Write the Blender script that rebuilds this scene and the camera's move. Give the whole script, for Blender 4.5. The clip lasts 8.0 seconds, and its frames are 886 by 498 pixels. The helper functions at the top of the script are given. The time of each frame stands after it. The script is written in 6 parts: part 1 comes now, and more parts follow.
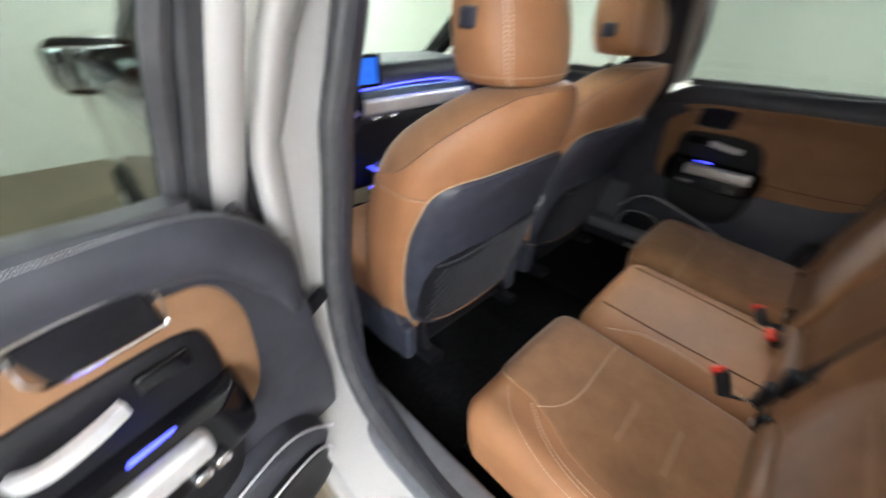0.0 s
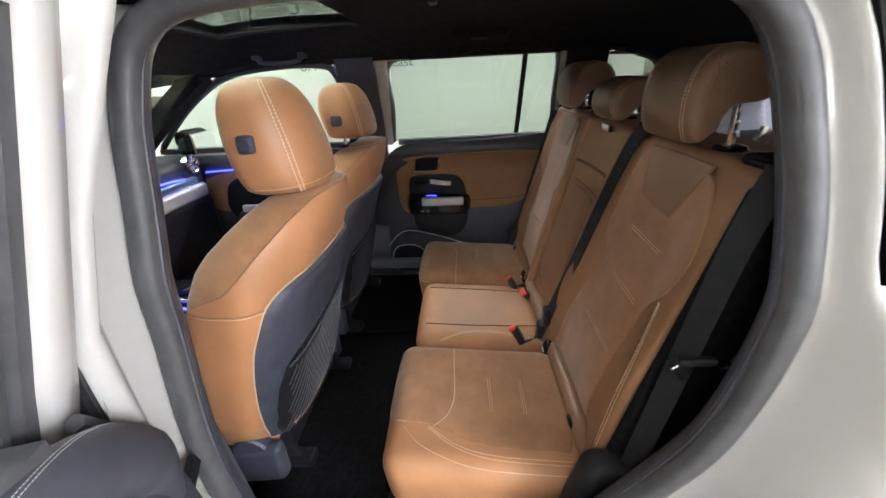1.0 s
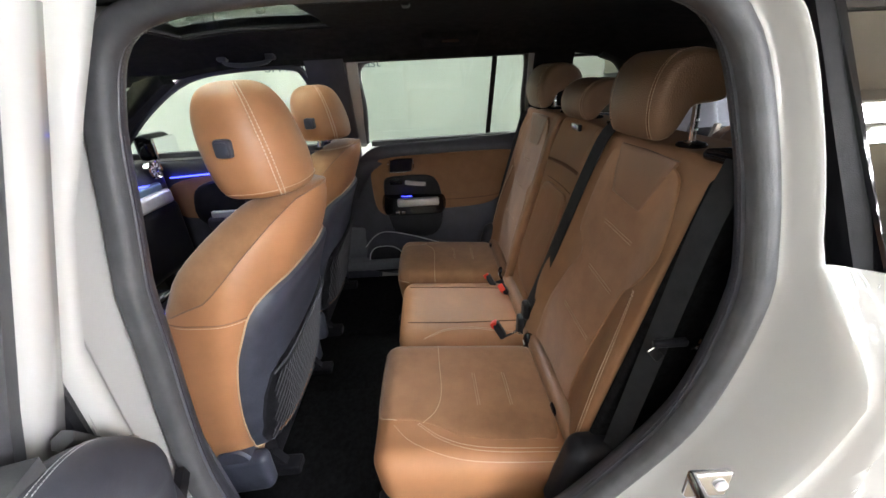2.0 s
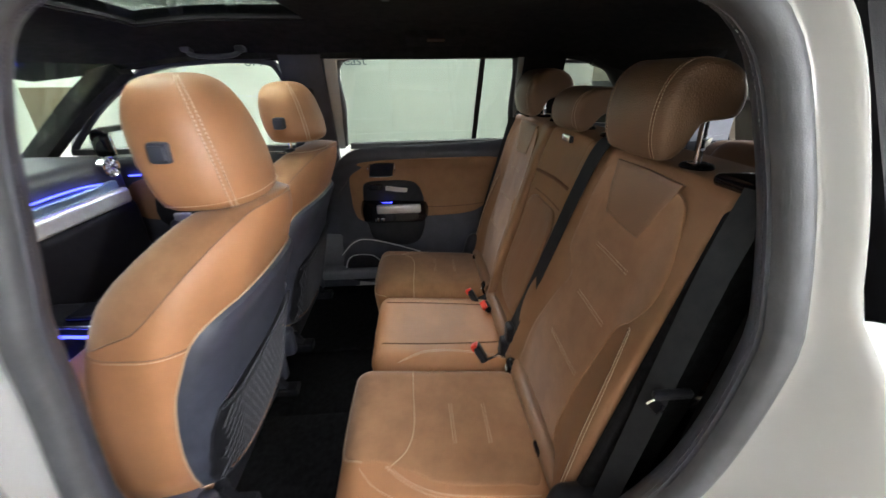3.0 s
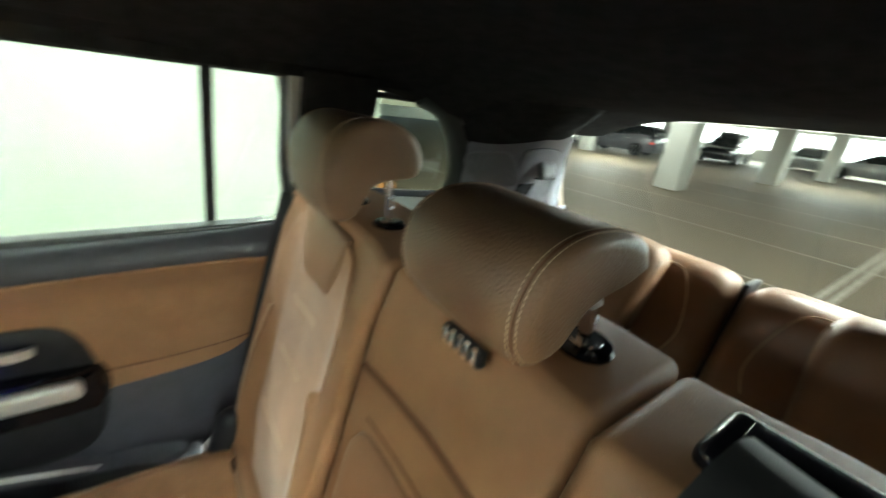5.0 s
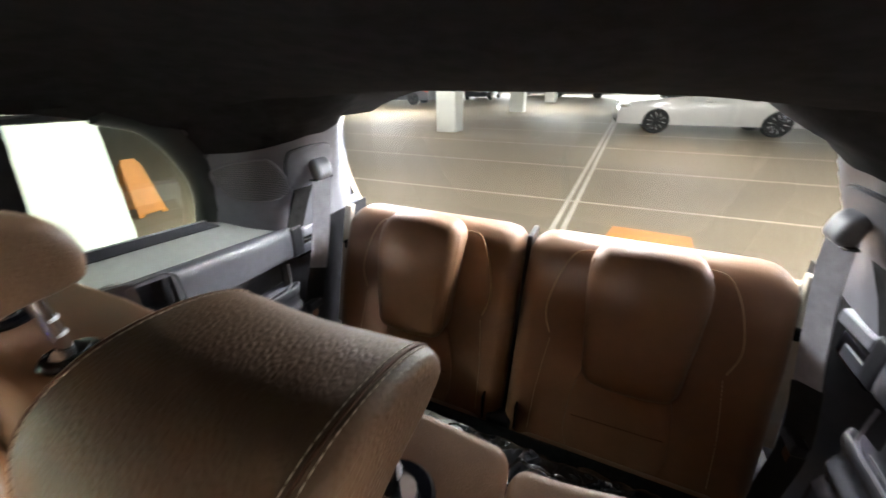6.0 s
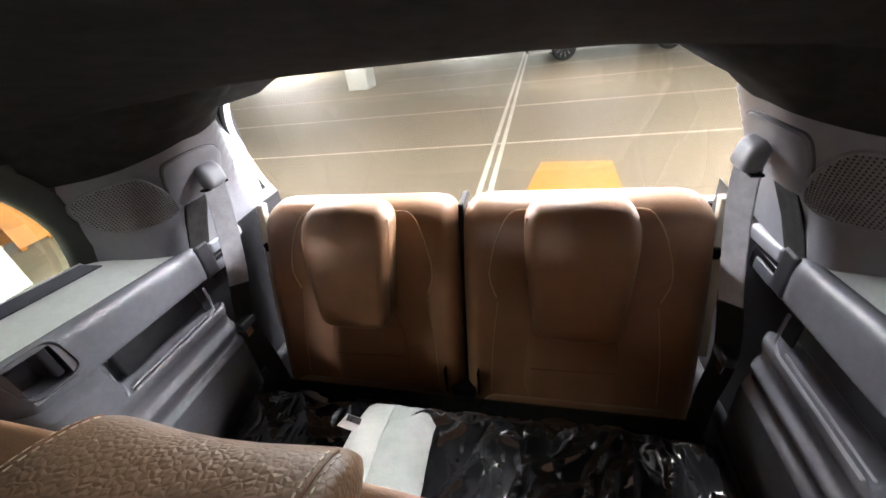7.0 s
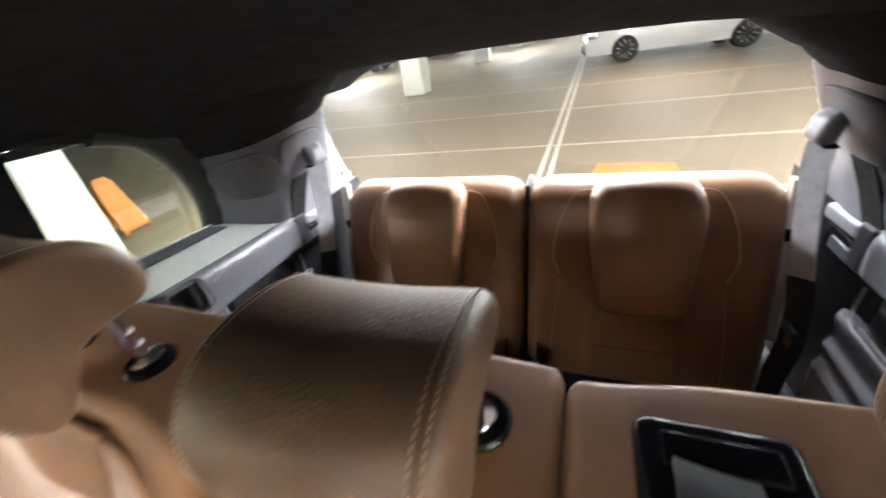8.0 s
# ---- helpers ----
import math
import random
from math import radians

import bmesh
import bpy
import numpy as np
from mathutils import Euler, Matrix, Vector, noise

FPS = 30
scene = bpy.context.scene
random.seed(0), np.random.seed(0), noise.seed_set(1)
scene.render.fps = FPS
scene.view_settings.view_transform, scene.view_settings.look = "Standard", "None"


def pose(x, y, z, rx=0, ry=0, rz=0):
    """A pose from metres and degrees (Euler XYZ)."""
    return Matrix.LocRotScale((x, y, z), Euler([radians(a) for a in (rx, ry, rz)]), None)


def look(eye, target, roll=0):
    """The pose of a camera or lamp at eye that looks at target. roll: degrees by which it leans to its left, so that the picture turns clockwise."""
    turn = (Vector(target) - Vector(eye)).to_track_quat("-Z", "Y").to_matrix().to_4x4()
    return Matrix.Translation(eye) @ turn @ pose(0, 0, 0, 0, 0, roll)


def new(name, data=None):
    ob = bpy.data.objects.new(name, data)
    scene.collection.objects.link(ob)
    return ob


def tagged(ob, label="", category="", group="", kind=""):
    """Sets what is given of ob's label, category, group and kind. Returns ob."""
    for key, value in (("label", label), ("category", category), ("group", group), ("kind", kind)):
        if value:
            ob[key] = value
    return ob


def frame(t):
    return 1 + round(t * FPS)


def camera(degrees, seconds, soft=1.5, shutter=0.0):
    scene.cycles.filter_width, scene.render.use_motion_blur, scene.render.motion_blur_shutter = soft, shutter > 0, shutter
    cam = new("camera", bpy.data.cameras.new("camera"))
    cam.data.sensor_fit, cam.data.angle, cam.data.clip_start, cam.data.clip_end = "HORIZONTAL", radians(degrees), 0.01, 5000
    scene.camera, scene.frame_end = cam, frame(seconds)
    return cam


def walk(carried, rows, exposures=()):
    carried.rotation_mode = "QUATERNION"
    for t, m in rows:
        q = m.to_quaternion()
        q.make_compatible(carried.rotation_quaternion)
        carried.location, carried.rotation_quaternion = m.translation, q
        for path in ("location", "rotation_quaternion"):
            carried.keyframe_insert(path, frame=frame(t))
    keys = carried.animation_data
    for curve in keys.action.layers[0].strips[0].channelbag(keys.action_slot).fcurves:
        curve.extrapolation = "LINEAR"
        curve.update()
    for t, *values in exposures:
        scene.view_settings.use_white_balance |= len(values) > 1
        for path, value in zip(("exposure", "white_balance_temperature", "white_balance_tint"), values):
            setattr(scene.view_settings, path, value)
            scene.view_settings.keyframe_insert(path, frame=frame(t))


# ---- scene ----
cam = camera(99.5, 8.0, 1.5, 0.5)
PATH = [
    (0, (-1.018, 0.358, 1.282), (0.212, 1.515, 0.21), 2.3),
    (0.5, (-1.114, 0.413, 1.361), (0.61, 0.84, 0.441), 0.2),
    (1, (-1.175, 0.451, 1.383), (0.637, 0.563, 0.545), -2.9),
    (1.5, (-1.2, 0.474, 1.382), (0.621, 0.483, 0.555), -3.2),
    (2.8, (-1.123, 0.478, 1.398), (0.682, 0.387, 0.54), -1.8),
    (3, (-1.087, 0.453, 1.388), (0.725, 0.337, 0.549), -0.6),
    (3.5, (-0.935, 0.424, 1.381), (0.88, 0.247, 0.559), 0.7),
    (4, (-0.711, 0.403, 1.381), (1.076, 0.141, 0.523), 1.9),
    (4.5, (-0.413, 0.355, 1.413), (1.285, -0.267, 0.558), 6.6),
    (5, (-0.234, 0.232, 1.436), (1.259, -0.889, 0.719), 6.8),
    (5.2, (-0.204, 0.19, 1.452), (1.131, -1.116, 0.736), 5.0),
    (6.5, (-0.171, 0.011, 1.517), (0.386, -1.669, 0.587), -3.7),
    (7, (-0.178, -0.018, 1.527), (0.281, -1.652, 0.469), -7.7),
    (7.5, (-0.182, 0.0, 1.527), (0.287, -1.597, 0.418), -10.5),
    (8, (-0.148, 0.111, 1.513), (0.546, -1.474, 0.51), -9.6),
]
walk(cam, [(t, look(eye, target, roll)) for t, eye, target, roll in PATH], [(0.0, 1.25, 6200, 8), (0.5, 1.78, 6000, 9), (1.0, 1.5, 6200, 9), (1.5, 1.45, 6250, 9), (3.0, 1.45, 6200, 7), (4.0, 1.75, 6200, 4), (4.5, 2.27, 5800, 0), (5.0, 2.75, 6400, -12), (5.2, 2.85, 6500, -8), (6.5, 3.6, 6400, 10), (7.0, 3.68, 6500, 10), (8.0, 3.75, 6400, 8)])


# ---------------------------------------------------------------- light and sky
world = bpy.data.worlds.new("sky")
scene.world = world
world.use_nodes = True
wn = world.node_tree.nodes
sky = wn.new("ShaderNodeTexSky")
sky.sky_type, sky.sun_disc = "NISHITA", False
sky.sun_elevation, sky.sun_rotation = radians(40), radians(200)
wn["Background"].inputs["Strength"].default_value = 0.12
world.node_tree.links.new(sky.outputs[0], wn["Background"].inputs["Color"])


def area_lamp(name, x, y, z, sx, sy, watts, col, aim=(0, 0, -1)):
    d = bpy.data.lights.new(name, "AREA")
    d.shape, d.size, d.size_y, d.energy, d.color = "RECTANGLE", sx, sy, watts, col
    ob = new(name, d)
    ob.matrix_world = look((x, y, z), (x + aim[0], y + aim[1], z + aim[2]))
    return ob


CEIL = 2.75
TUBES = [(-2.6, 1.2, 6), (-5.0, 0.3, 45), (-3.0, -2.8, 60), (-3.6, -2.2, 105), (-5.2, -4.4, 150), (-6.8, -5.4, 130), (-6.0, 2.2, 15), (-8.2, 4.0, 45), (2.4, 0.2, 32), (0.1, 1.5, 9), (-0.2, -2.9, 62), (-3.4, -4.2, 88), (2.9, -4.0, 90), (-1.5, -9, 115), (5.0, -9, 70), (9.5, -15, 330), (3.0, -20, 160), (-0.4, 4.1, 18), (1.8, 3.9, 27)]
for lx, ly, lw in TUBES:
    area_lamp("tube_lamp", lx, ly, CEIL - 0.16, 0.3, 1.6, lw, (0.985, 0.98, 0.995))
# added lamps aimed up, so the ceiling brightens beyond what the fittings give
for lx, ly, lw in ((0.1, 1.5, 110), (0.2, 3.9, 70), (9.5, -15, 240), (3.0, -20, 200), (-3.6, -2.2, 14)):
    area_lamp("ceiling_fill_lamp", lx, ly, CEIL - 0.3, 0.3, 1.6, lw, (0.985, 0.98, 0.995), (0, 0, 1))
# daylight through the far open sides of the garage
area_lamp("daylight_opening", 4, -36.5, 1.7, 40, 1.8, 2600, (0.93, 0.97, 1.0), (0, 1, 0))


# ---------------------------------------------------------------- materials
def mat(name, col, rough=0.5, metal=0.0, spec=0.5, grain=None, bump=0.0, vary=0.0, vscale=6.0, coat=0.0, sheen=0.0,
        emit=None, estr=1.0, trans=0.0, ior=1.45, col2=None, gtype="noise", rvary=0.0, detail=4.0, bdist=0.002):
    m = bpy.data.materials.new(name)
    m.use_nodes = True
    nt = m.node_tree
    b = nt.nodes["Principled BSDF"]
    lk = nt.links.new
    b.inputs["Roughness"].default_value = rough
    b.inputs["Metallic"].default_value = metal
    b.inputs["Specular IOR Level"].default_value = spec
    b.inputs["IOR"].default_value = ior
    b.inputs["Coat Weight"].default_value = coat
    b.inputs["Coat Roughness"].default_value = 0.04
    b.inputs["Sheen Weight"].default_value = sheen
    b.inputs["Sheen Roughness"].default_value = 0.4
    b.inputs["Transmission Weight"].default_value = trans
    c4 = (*col, 1)
    b.inputs["Base Color"].default_value = c4
    tc = nt.nodes.new("ShaderNodeTexCoord")
    if vary > 0 or col2:
        n1 = nt.nodes.new("ShaderNodeTexNoise")
        n1.inputs["Scale"].default_value = vscale
        n1.inputs["Detail"].default_value = detail
        n1.inputs["Roughness"].default_value = 0.65
        lk(tc.outputs["Object"], n1.inputs["Vector"])
        ramp = nt.nodes.new("ShaderNodeValToRGB")
        ramp.color_ramp.elements[0].position, ramp.color_ramp.elements[1].position = 0.35, 0.68
        a = tuple(max(0, v * (1 - vary)) for v in col)
        z = col2 if col2 else tuple(min(1, v * (1 + vary)) for v in col)
        ramp.color_ramp.elements[0].color, ramp.color_ramp.elements[1].color = (*a, 1), (*z, 1)
        lk(n1.outputs["Fac"], ramp.inputs["Fac"])
        lk(ramp.outputs["Color"], b.inputs["Base Color"])
        if rvary > 0:
            mr = nt.nodes.new("ShaderNodeMapRange")
            mr.inputs["From Min"].default_value, mr.inputs["From Max"].default_value = 0.3, 0.7
            mr.inputs["To Min"].default_value, mr.inputs["To Max"].default_value = max(0.02, rough - rvary), min(1, rough + rvary)
            lk(n1.outputs["Fac"], mr.inputs["Value"])
            lk(mr.outputs["Result"], b.inputs["Roughness"])
    if grain:
        if gtype == "voronoi":
            g = nt.nodes.new("ShaderNodeTexVoronoi")
            g.feature = "DISTANCE_TO_EDGE"
            out = g.outputs["Distance"]
        elif gtype == "wave":
            g = nt.nodes.new("ShaderNodeTexWave")
            out = g.outputs["Fac"]
        else:
            g = nt.nodes.new("ShaderNodeTexNoise")
            g.inputs["Detail"].default_value = 3
            out = g.outputs["Fac"]
        g.inputs["Scale"].default_value = grain
        lk(tc.outputs["Object"], g.inputs["Vector"])
        bp = nt.nodes.new("ShaderNodeBump")
        bp.inputs["Strength"].default_value = bump
        bp.inputs["Distance"].default_value = bdist
        lk(out, bp.inputs["Height"])
        lk(bp.outputs["Normal"], b.inputs["Normal"])
    if emit:
        b.inputs["Emission Color"].default_value = (*emit, 1)
        b.inputs["Emission Strength"].default_value = estr
    return m


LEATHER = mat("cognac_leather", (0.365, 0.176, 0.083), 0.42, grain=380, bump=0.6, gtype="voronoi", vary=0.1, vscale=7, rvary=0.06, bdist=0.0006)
# darker cognac: brown patches, and the third row toned down for its shade
LEATHER_IN = mat("cognac_leather_dark_and_shaded", (0.215, 0.112, 0.060), 0.38, spec=0.6, grain=260, bump=0.75, gtype="voronoi", vary=0.1, vscale=9, rvary=0.06, bdist=0.0009)
SUEDE = mat("tan_suede", (0.280, 0.147, 0.076), 0.9, spec=0.15, grain=900, bump=0.25, vary=0.13, vscale=14, sheen=0.35, bdist=0.0008)
DOORTAN = mat("tan_door_fabric", (0.30, 0.168, 0.090), 0.85, spec=0.2, grain=900, bump=0.25, vary=0.09, vscale=10, sheen=0.25, bdist=0.0008)
THREAD = mat("cream_thread", (0.64, 0.49, 0.36), 0.7)
STITCH = mat("tan_thread", (0.52, 0.36, 0.23), 0.75)
SEAM = mat("dark_seam", (0.13, 0.06, 0.03), 0.8)
SATIN = mat("satin_silver", (0.75, 0.75, 0.77), 0.28, metal=0.35, vary=0.05, vscale=50)
SHELL = mat("charcoal_shell", (0.048, 0.052, 0.072), 0.38, grain=700, bump=0.2, vary=0.2, vscale=20)
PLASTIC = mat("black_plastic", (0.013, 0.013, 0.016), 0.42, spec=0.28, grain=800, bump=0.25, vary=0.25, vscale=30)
TRIM = mat("charcoal_trim", (0.050, 0.052, 0.066), 0.45, grain=600, bump=0.3, vary=0.15, vscale=16, bdist=0.0008)
GLOSS = mat("piano_black", (0.006, 0.006, 0.008), 0.08, vary=0.2, vscale=40)
GREY = mat("grey_trim_plastic", (0.098, 0.100, 0.116), 0.27, spec=0.75, vary=0.06, vscale=60, grain=900, bump=0.5, bdist=0.0008)
GREYL = mat("grey_pillar_plastic", (0.175, 0.178, 0.205), 0.40, vary=0.05, vscale=50, grain=900, bump=0.3, bdist=0.0006)
CARPET = mat("black_carpet", (0.010, 0.010, 0.011), 0.97, spec=0.1, grain=600, bump=0.9, vary=0.45, vscale=60, bdist=0.004)
LINER = mat("black_headliner", (0.021, 0.0205, 0.021), 0.96, spec=0.1, grain=900, bump=0.3, vary=0.25, vscale=30)
PAINT = mat("white_car_paint", (0.50, 0.495, 0.487), 0.22, coat=1.0, vary=0.015, vscale=2)
RUBBER = mat("rubber_seal", (0.064, 0.065, 0.071), 0.5, grain=500, bump=0.15, vary=0.2, vscale=20)
CHROME = mat("chrome", (0.78, 0.78, 0.8), 0.12, metal=1.0, vary=0.06, vscale=30)
ALU = mat("brushed_aluminium", (0.78, 0.78, 0.80), 0.34, metal=0.55, grain=300, bump=0.1, vary=0.08, vscale=40)
RED = mat("red_plastic", (0.75, 0.045, 0.02), 0.35, vary=0.1, vscale=60)
WEB = mat("belt_webbing", (0.021, 0.022, 0.024), 0.65, spec=0.25, grain=420, bump=0.7, gtype="wave", vary=0.2, vscale=40, bdist=0.001)
WEB_LIT = mat("belt_webbing_lit", (0.36, 0.36, 0.40), 0.65, grain=420, bump=0.7, gtype="wave", vary=0.12, vscale=40, bdist=0.001)
NET = mat("net_cord", (0.065, 0.065, 0.075), 0.7, vary=0.2, vscale=80)
BLUE = mat("blue_ambient_strip", (0.05, 0.05, 0.3), 0.4, emit=(0.05, 0.06, 1.0), estr=3.0)
SCREEN = mat("display_screen", (0.01, 0.02, 0.05), 0.1, emit=(0.02, 0.10, 0.5), estr=0.8, col2=(0.02, 0.06, 0.2), vscale=25)
FILM = mat("clear_plastic_film", (0.014, 0.014, 0.016), 0.09, grain=30, bump=0.18, vary=0.4, vscale=18, bdist=0.004, spec=0.9)
PAPER = mat("white_foam_wrap", (0.34, 0.355, 0.345), 0.8, grain=150, bump=0.5, vary=0.08, vscale=18, bdist=0.002)
PAPER2 = mat("bright_foam_wrap", (0.46, 0.47, 0.455), 0.8, grain=150, bump=0.5, vary=0.05, vscale=18, bdist=0.002)
LABEL = mat("paper_label", (0.7, 0.7, 0.68), 0.7, vary=0.03, vscale=30)
SILLG = mat("grey_sill_plastic", (0.15, 0.155, 0.175), 0.42, vary=0.1, vscale=30)
SILL_REFL = mat("sill_wall_reflection", (0.36, 0.375, 0.37), 0.3, vary=0.04, vscale=50)
LEATHER_B = mat("cognac_bench_leather", (0.248, 0.130, 0.067), 0.5, spec=0.3, grain=420, bump=0.5, gtype="voronoi", vary=0.1, vscale=9, rvary=0.06, bdist=0.0006)
DARKTRIM = mat("dark_olive_trim", (0.026, 0.029, 0.027), 0.4, grain=600, bump=0.3, vary=0.15, vscale=16, bdist=0.0008)
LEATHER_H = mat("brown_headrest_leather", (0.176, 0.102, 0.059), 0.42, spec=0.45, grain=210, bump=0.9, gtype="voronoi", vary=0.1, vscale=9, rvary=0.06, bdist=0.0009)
BEIGE = mat("beige_seat_back_plastic", (0.50, 0.46, 0.38), 0.6, vary=0.05, vscale=20)
INK = mat("black_ink", (0.02, 0.02, 0.02), 0.6)
MESHG = mat("speaker_grille", (0.20, 0.20, 0.22), 0.5, vary=0.1, vscale=40)
WALLP = mat("painted_concrete_wall", (0.70, 0.73, 0.66), 0.75, grain=60, bump=0.25, vary=0.04, vscale=1.3, detail=8, bdist=0.003)
COLP = mat("painted_column", (0.70, 0.70, 0.66), 0.75, grain=50, bump=0.25, vary=0.06, vscale=2, bdist=0.003)
CEILM = mat("concrete_ceiling", (0.62, 0.61, 0.57), 0.85, grain=30, bump=0.3, vary=0.12, vscale=0.8, detail=8, bdist=0.004)
FLOORM = mat("polished_concrete_floor", (0.159, 0.127, 0.088), 0.68, grain=90, bump=0.12, vary=0.10, vscale=0.7, detail=10, rvary=0.08, bdist=0.002)
LINE = mat("white_line_paint", (0.44, 0.41, 0.35), 0.65, vary=0.2, vscale=9, detail=8)
YEL = mat("yellow_floor_paint", (0.46, 0.165, 0.025), 0.55, vary=0.12, vscale=6, detail=8)
TYRE = mat("tyre_rubber", (0.012, 0.012, 0.012), 0.8, grain=80, bump=0.4, vary=0.2, vscale=20)
DARKPAINT = mat("dark_grey_car_paint", (0.04, 0.042, 0.05), 0.25, coat=1.0, vary=0.05, vscale=3)
REDPAINT = mat("red_car_paint", (0.35, 0.02, 0.03), 0.25, coat=1.0, vary=0.05, vscale=3)
SILVER = mat("silver_car_paint", (0.45, 0.46, 0.48), 0.25, coat=1.0, vary=0.05, vscale=3)
DARKGLASS = mat("dark_car_glass", (0.015, 0.018, 0.02), 0.04, vary=0.1, vscale=5)
MIRROR = mat("mirror_glass", (0.8, 0.82, 0.84), 0.02, metal=1.0)
TUBEM = mat("fluorescent_tube", (0.9, 0.9, 0.9), 0.5, emit=(1.0, 0.96, 0.9), estr=7.0)
SKYM = mat("bright_outdoors", (0.9, 0.9, 0.9), 0.8, emit=(0.93, 0.97, 1.0), estr=10.0)
BAR = mat("sign_letter_grey", (0.16, 0.19, 0.20), 0.6, vary=0.05, vscale=5)


def glass_mat(name, tint, sheen=0.03):
    """A tinted pane whose gloss grows towards grazing views, alike from both sides."""
    m = bpy.data.materials.new(name)
    m.use_nodes = True
    nt = m.node_tree
    nt.nodes.remove(nt.nodes["Principled BSDF"])
    tr, gl, mx, lw, pw, ma = (nt.nodes.new("ShaderNode" + k) for k in ("BsdfTransparent", "BsdfGlossy", "MixShader", "LayerWeight", "Math", "Math"))
    tr.inputs["Color"].default_value = (*tint, 1)
    gl.inputs["Roughness"].default_value = 0.01
    lw.inputs["Blend"].default_value = 0.5
    pw.operation, ma.operation = "POWER", "MULTIPLY_ADD"
    pw.inputs[1].default_value = 5.0
    ma.inputs[1].default_value, ma.inputs[2].default_value = 0.6, sheen
    nt.links.new(lw.outputs["Facing"], pw.inputs[0])
    nt.links.new(pw.outputs[0], ma.inputs[0])
    nt.links.new(ma.outputs[0], mx.inputs[0])
    nt.links.new(tr.outputs[0], mx.inputs[1])
    nt.links.new(gl.outputs[0], mx.inputs[2])
    nt.links.new(mx.outputs[0], nt.nodes["Material Output"].inputs["Surface"])
    return m


GLASS = glass_mat("green_tinted_glass", (0.245, 0.28, 0.254))
GLASS_R = glass_mat("rear_privacy_glass", (0.138, 0.139, 0.134), 0.010)
GLASS_D = glass_mat("dark_quarter_glass", (0.19, 0.21, 0.19), 0.05)
GLASS_Q = glass_mat("dark_privacy_glass", (0.06, 0.068, 0.064), 0.24)
GLASS_S = glass_mat("front_side_glass", (0.46, 0.505, 0.47))
GLASS_F = glass_mat("windscreen_glass", (0.86, 0.92, 0.87))


# ---------------------------------------------------------------- mesh helpers
def V(*a):
    return Vector(a)


def thing(name, loc, label, category, group="", kind=""):
    e = new(name)
    e.empty_display_size = 0.05
    e.location = loc
    return tagged(e, label, category, group, kind)


def part(name, bm, material, parent=None, label="", smooth=True, kind="", flat_angle=40):
    bmesh.ops.recalc_face_normals(bm, faces=bm.faces[:])
    me = bpy.data.meshes.new(name)
    for fc in bm.faces:
        fc.smooth = smooth
    if smooth:
        for ed in bm.edges:
            if len(ed.link_faces) == 2 and ed.calc_face_angle(0) > radians(flat_angle):
                ed.smooth = False
    bm.to_mesh(me)
    bm.free()
    me.materials.append(material)
    ob = new(name, me)
    if parent:
        ob.parent = parent
        if parent.type == "EMPTY":
            ob.matrix_parent_inverse = parent.matrix_basis.inverted()
    return tagged(ob, label, kind=kind)


def solo(name, bm, material, label, category="", kind="", smooth=True, group=""):
    return tagged(part(name, bm, material, None, "", smooth), label, category, group, kind)


def catmull(pts, n=6, closed=False):
    pts = [Vector(p) for p in pts]
    out, m = [], len(pts)
    for i in range(m if closed else m - 1):
        p0, p1, p2, p3 = ((pts[(i + k) % m] if closed else pts[min(max(i + k, 0), m - 1)]) for k in (-1, 0, 1, 2))
        for j in range(n):
            t = j / n
            out.append(0.5 * (2 * p1 + (p2 - p0) * t + (2 * p0 - 5 * p1 + 4 * p2 - p3) * t * t + (3 * p1 - p0 - 3 * p2 + p3) * t ** 3))
    if not closed:
        out.append(pts[-1])
    return out


def loft(rings, closed=True, cap=True, bm=None, pick=None):
    """Skin rings of points; pick(i, j) may name the group of each face: returns a dict of bmeshes then."""
    n = len(rings[0])
    groups = {}
    if pick is None:
        groups[0] = bm or bmesh.new()
        key = lambda i, j: 0
    else:
        key = pick
    made = {}

    def vert(g, i, j):
        k = (g, i, j)
        if k not in made:
            made[k] = groups[g].verts.new(rings[i][j])
        return made[k]

    for i in range(len(rings) - 1):
        for j in range(n if closed else n - 1):
            g = key(i, j)
            groups.setdefault(g, bmesh.new()) if g not in groups else None
            j2 = (j + 1) % n
            groups[g].faces.new([vert(g, i, j), vert(g, i, j2), vert(g, i + 1, j2), vert(g, i + 1, j)])
    if cap and closed:
        for i in (0, len(rings) - 1):
            g = key(min(i, len(rings) - 2), 0)
            try:
                groups[g].faces.new([vert(g, i, j) for j in range(n)])
            except ValueError:
                pass
    return groups[0] if pick is None else groups


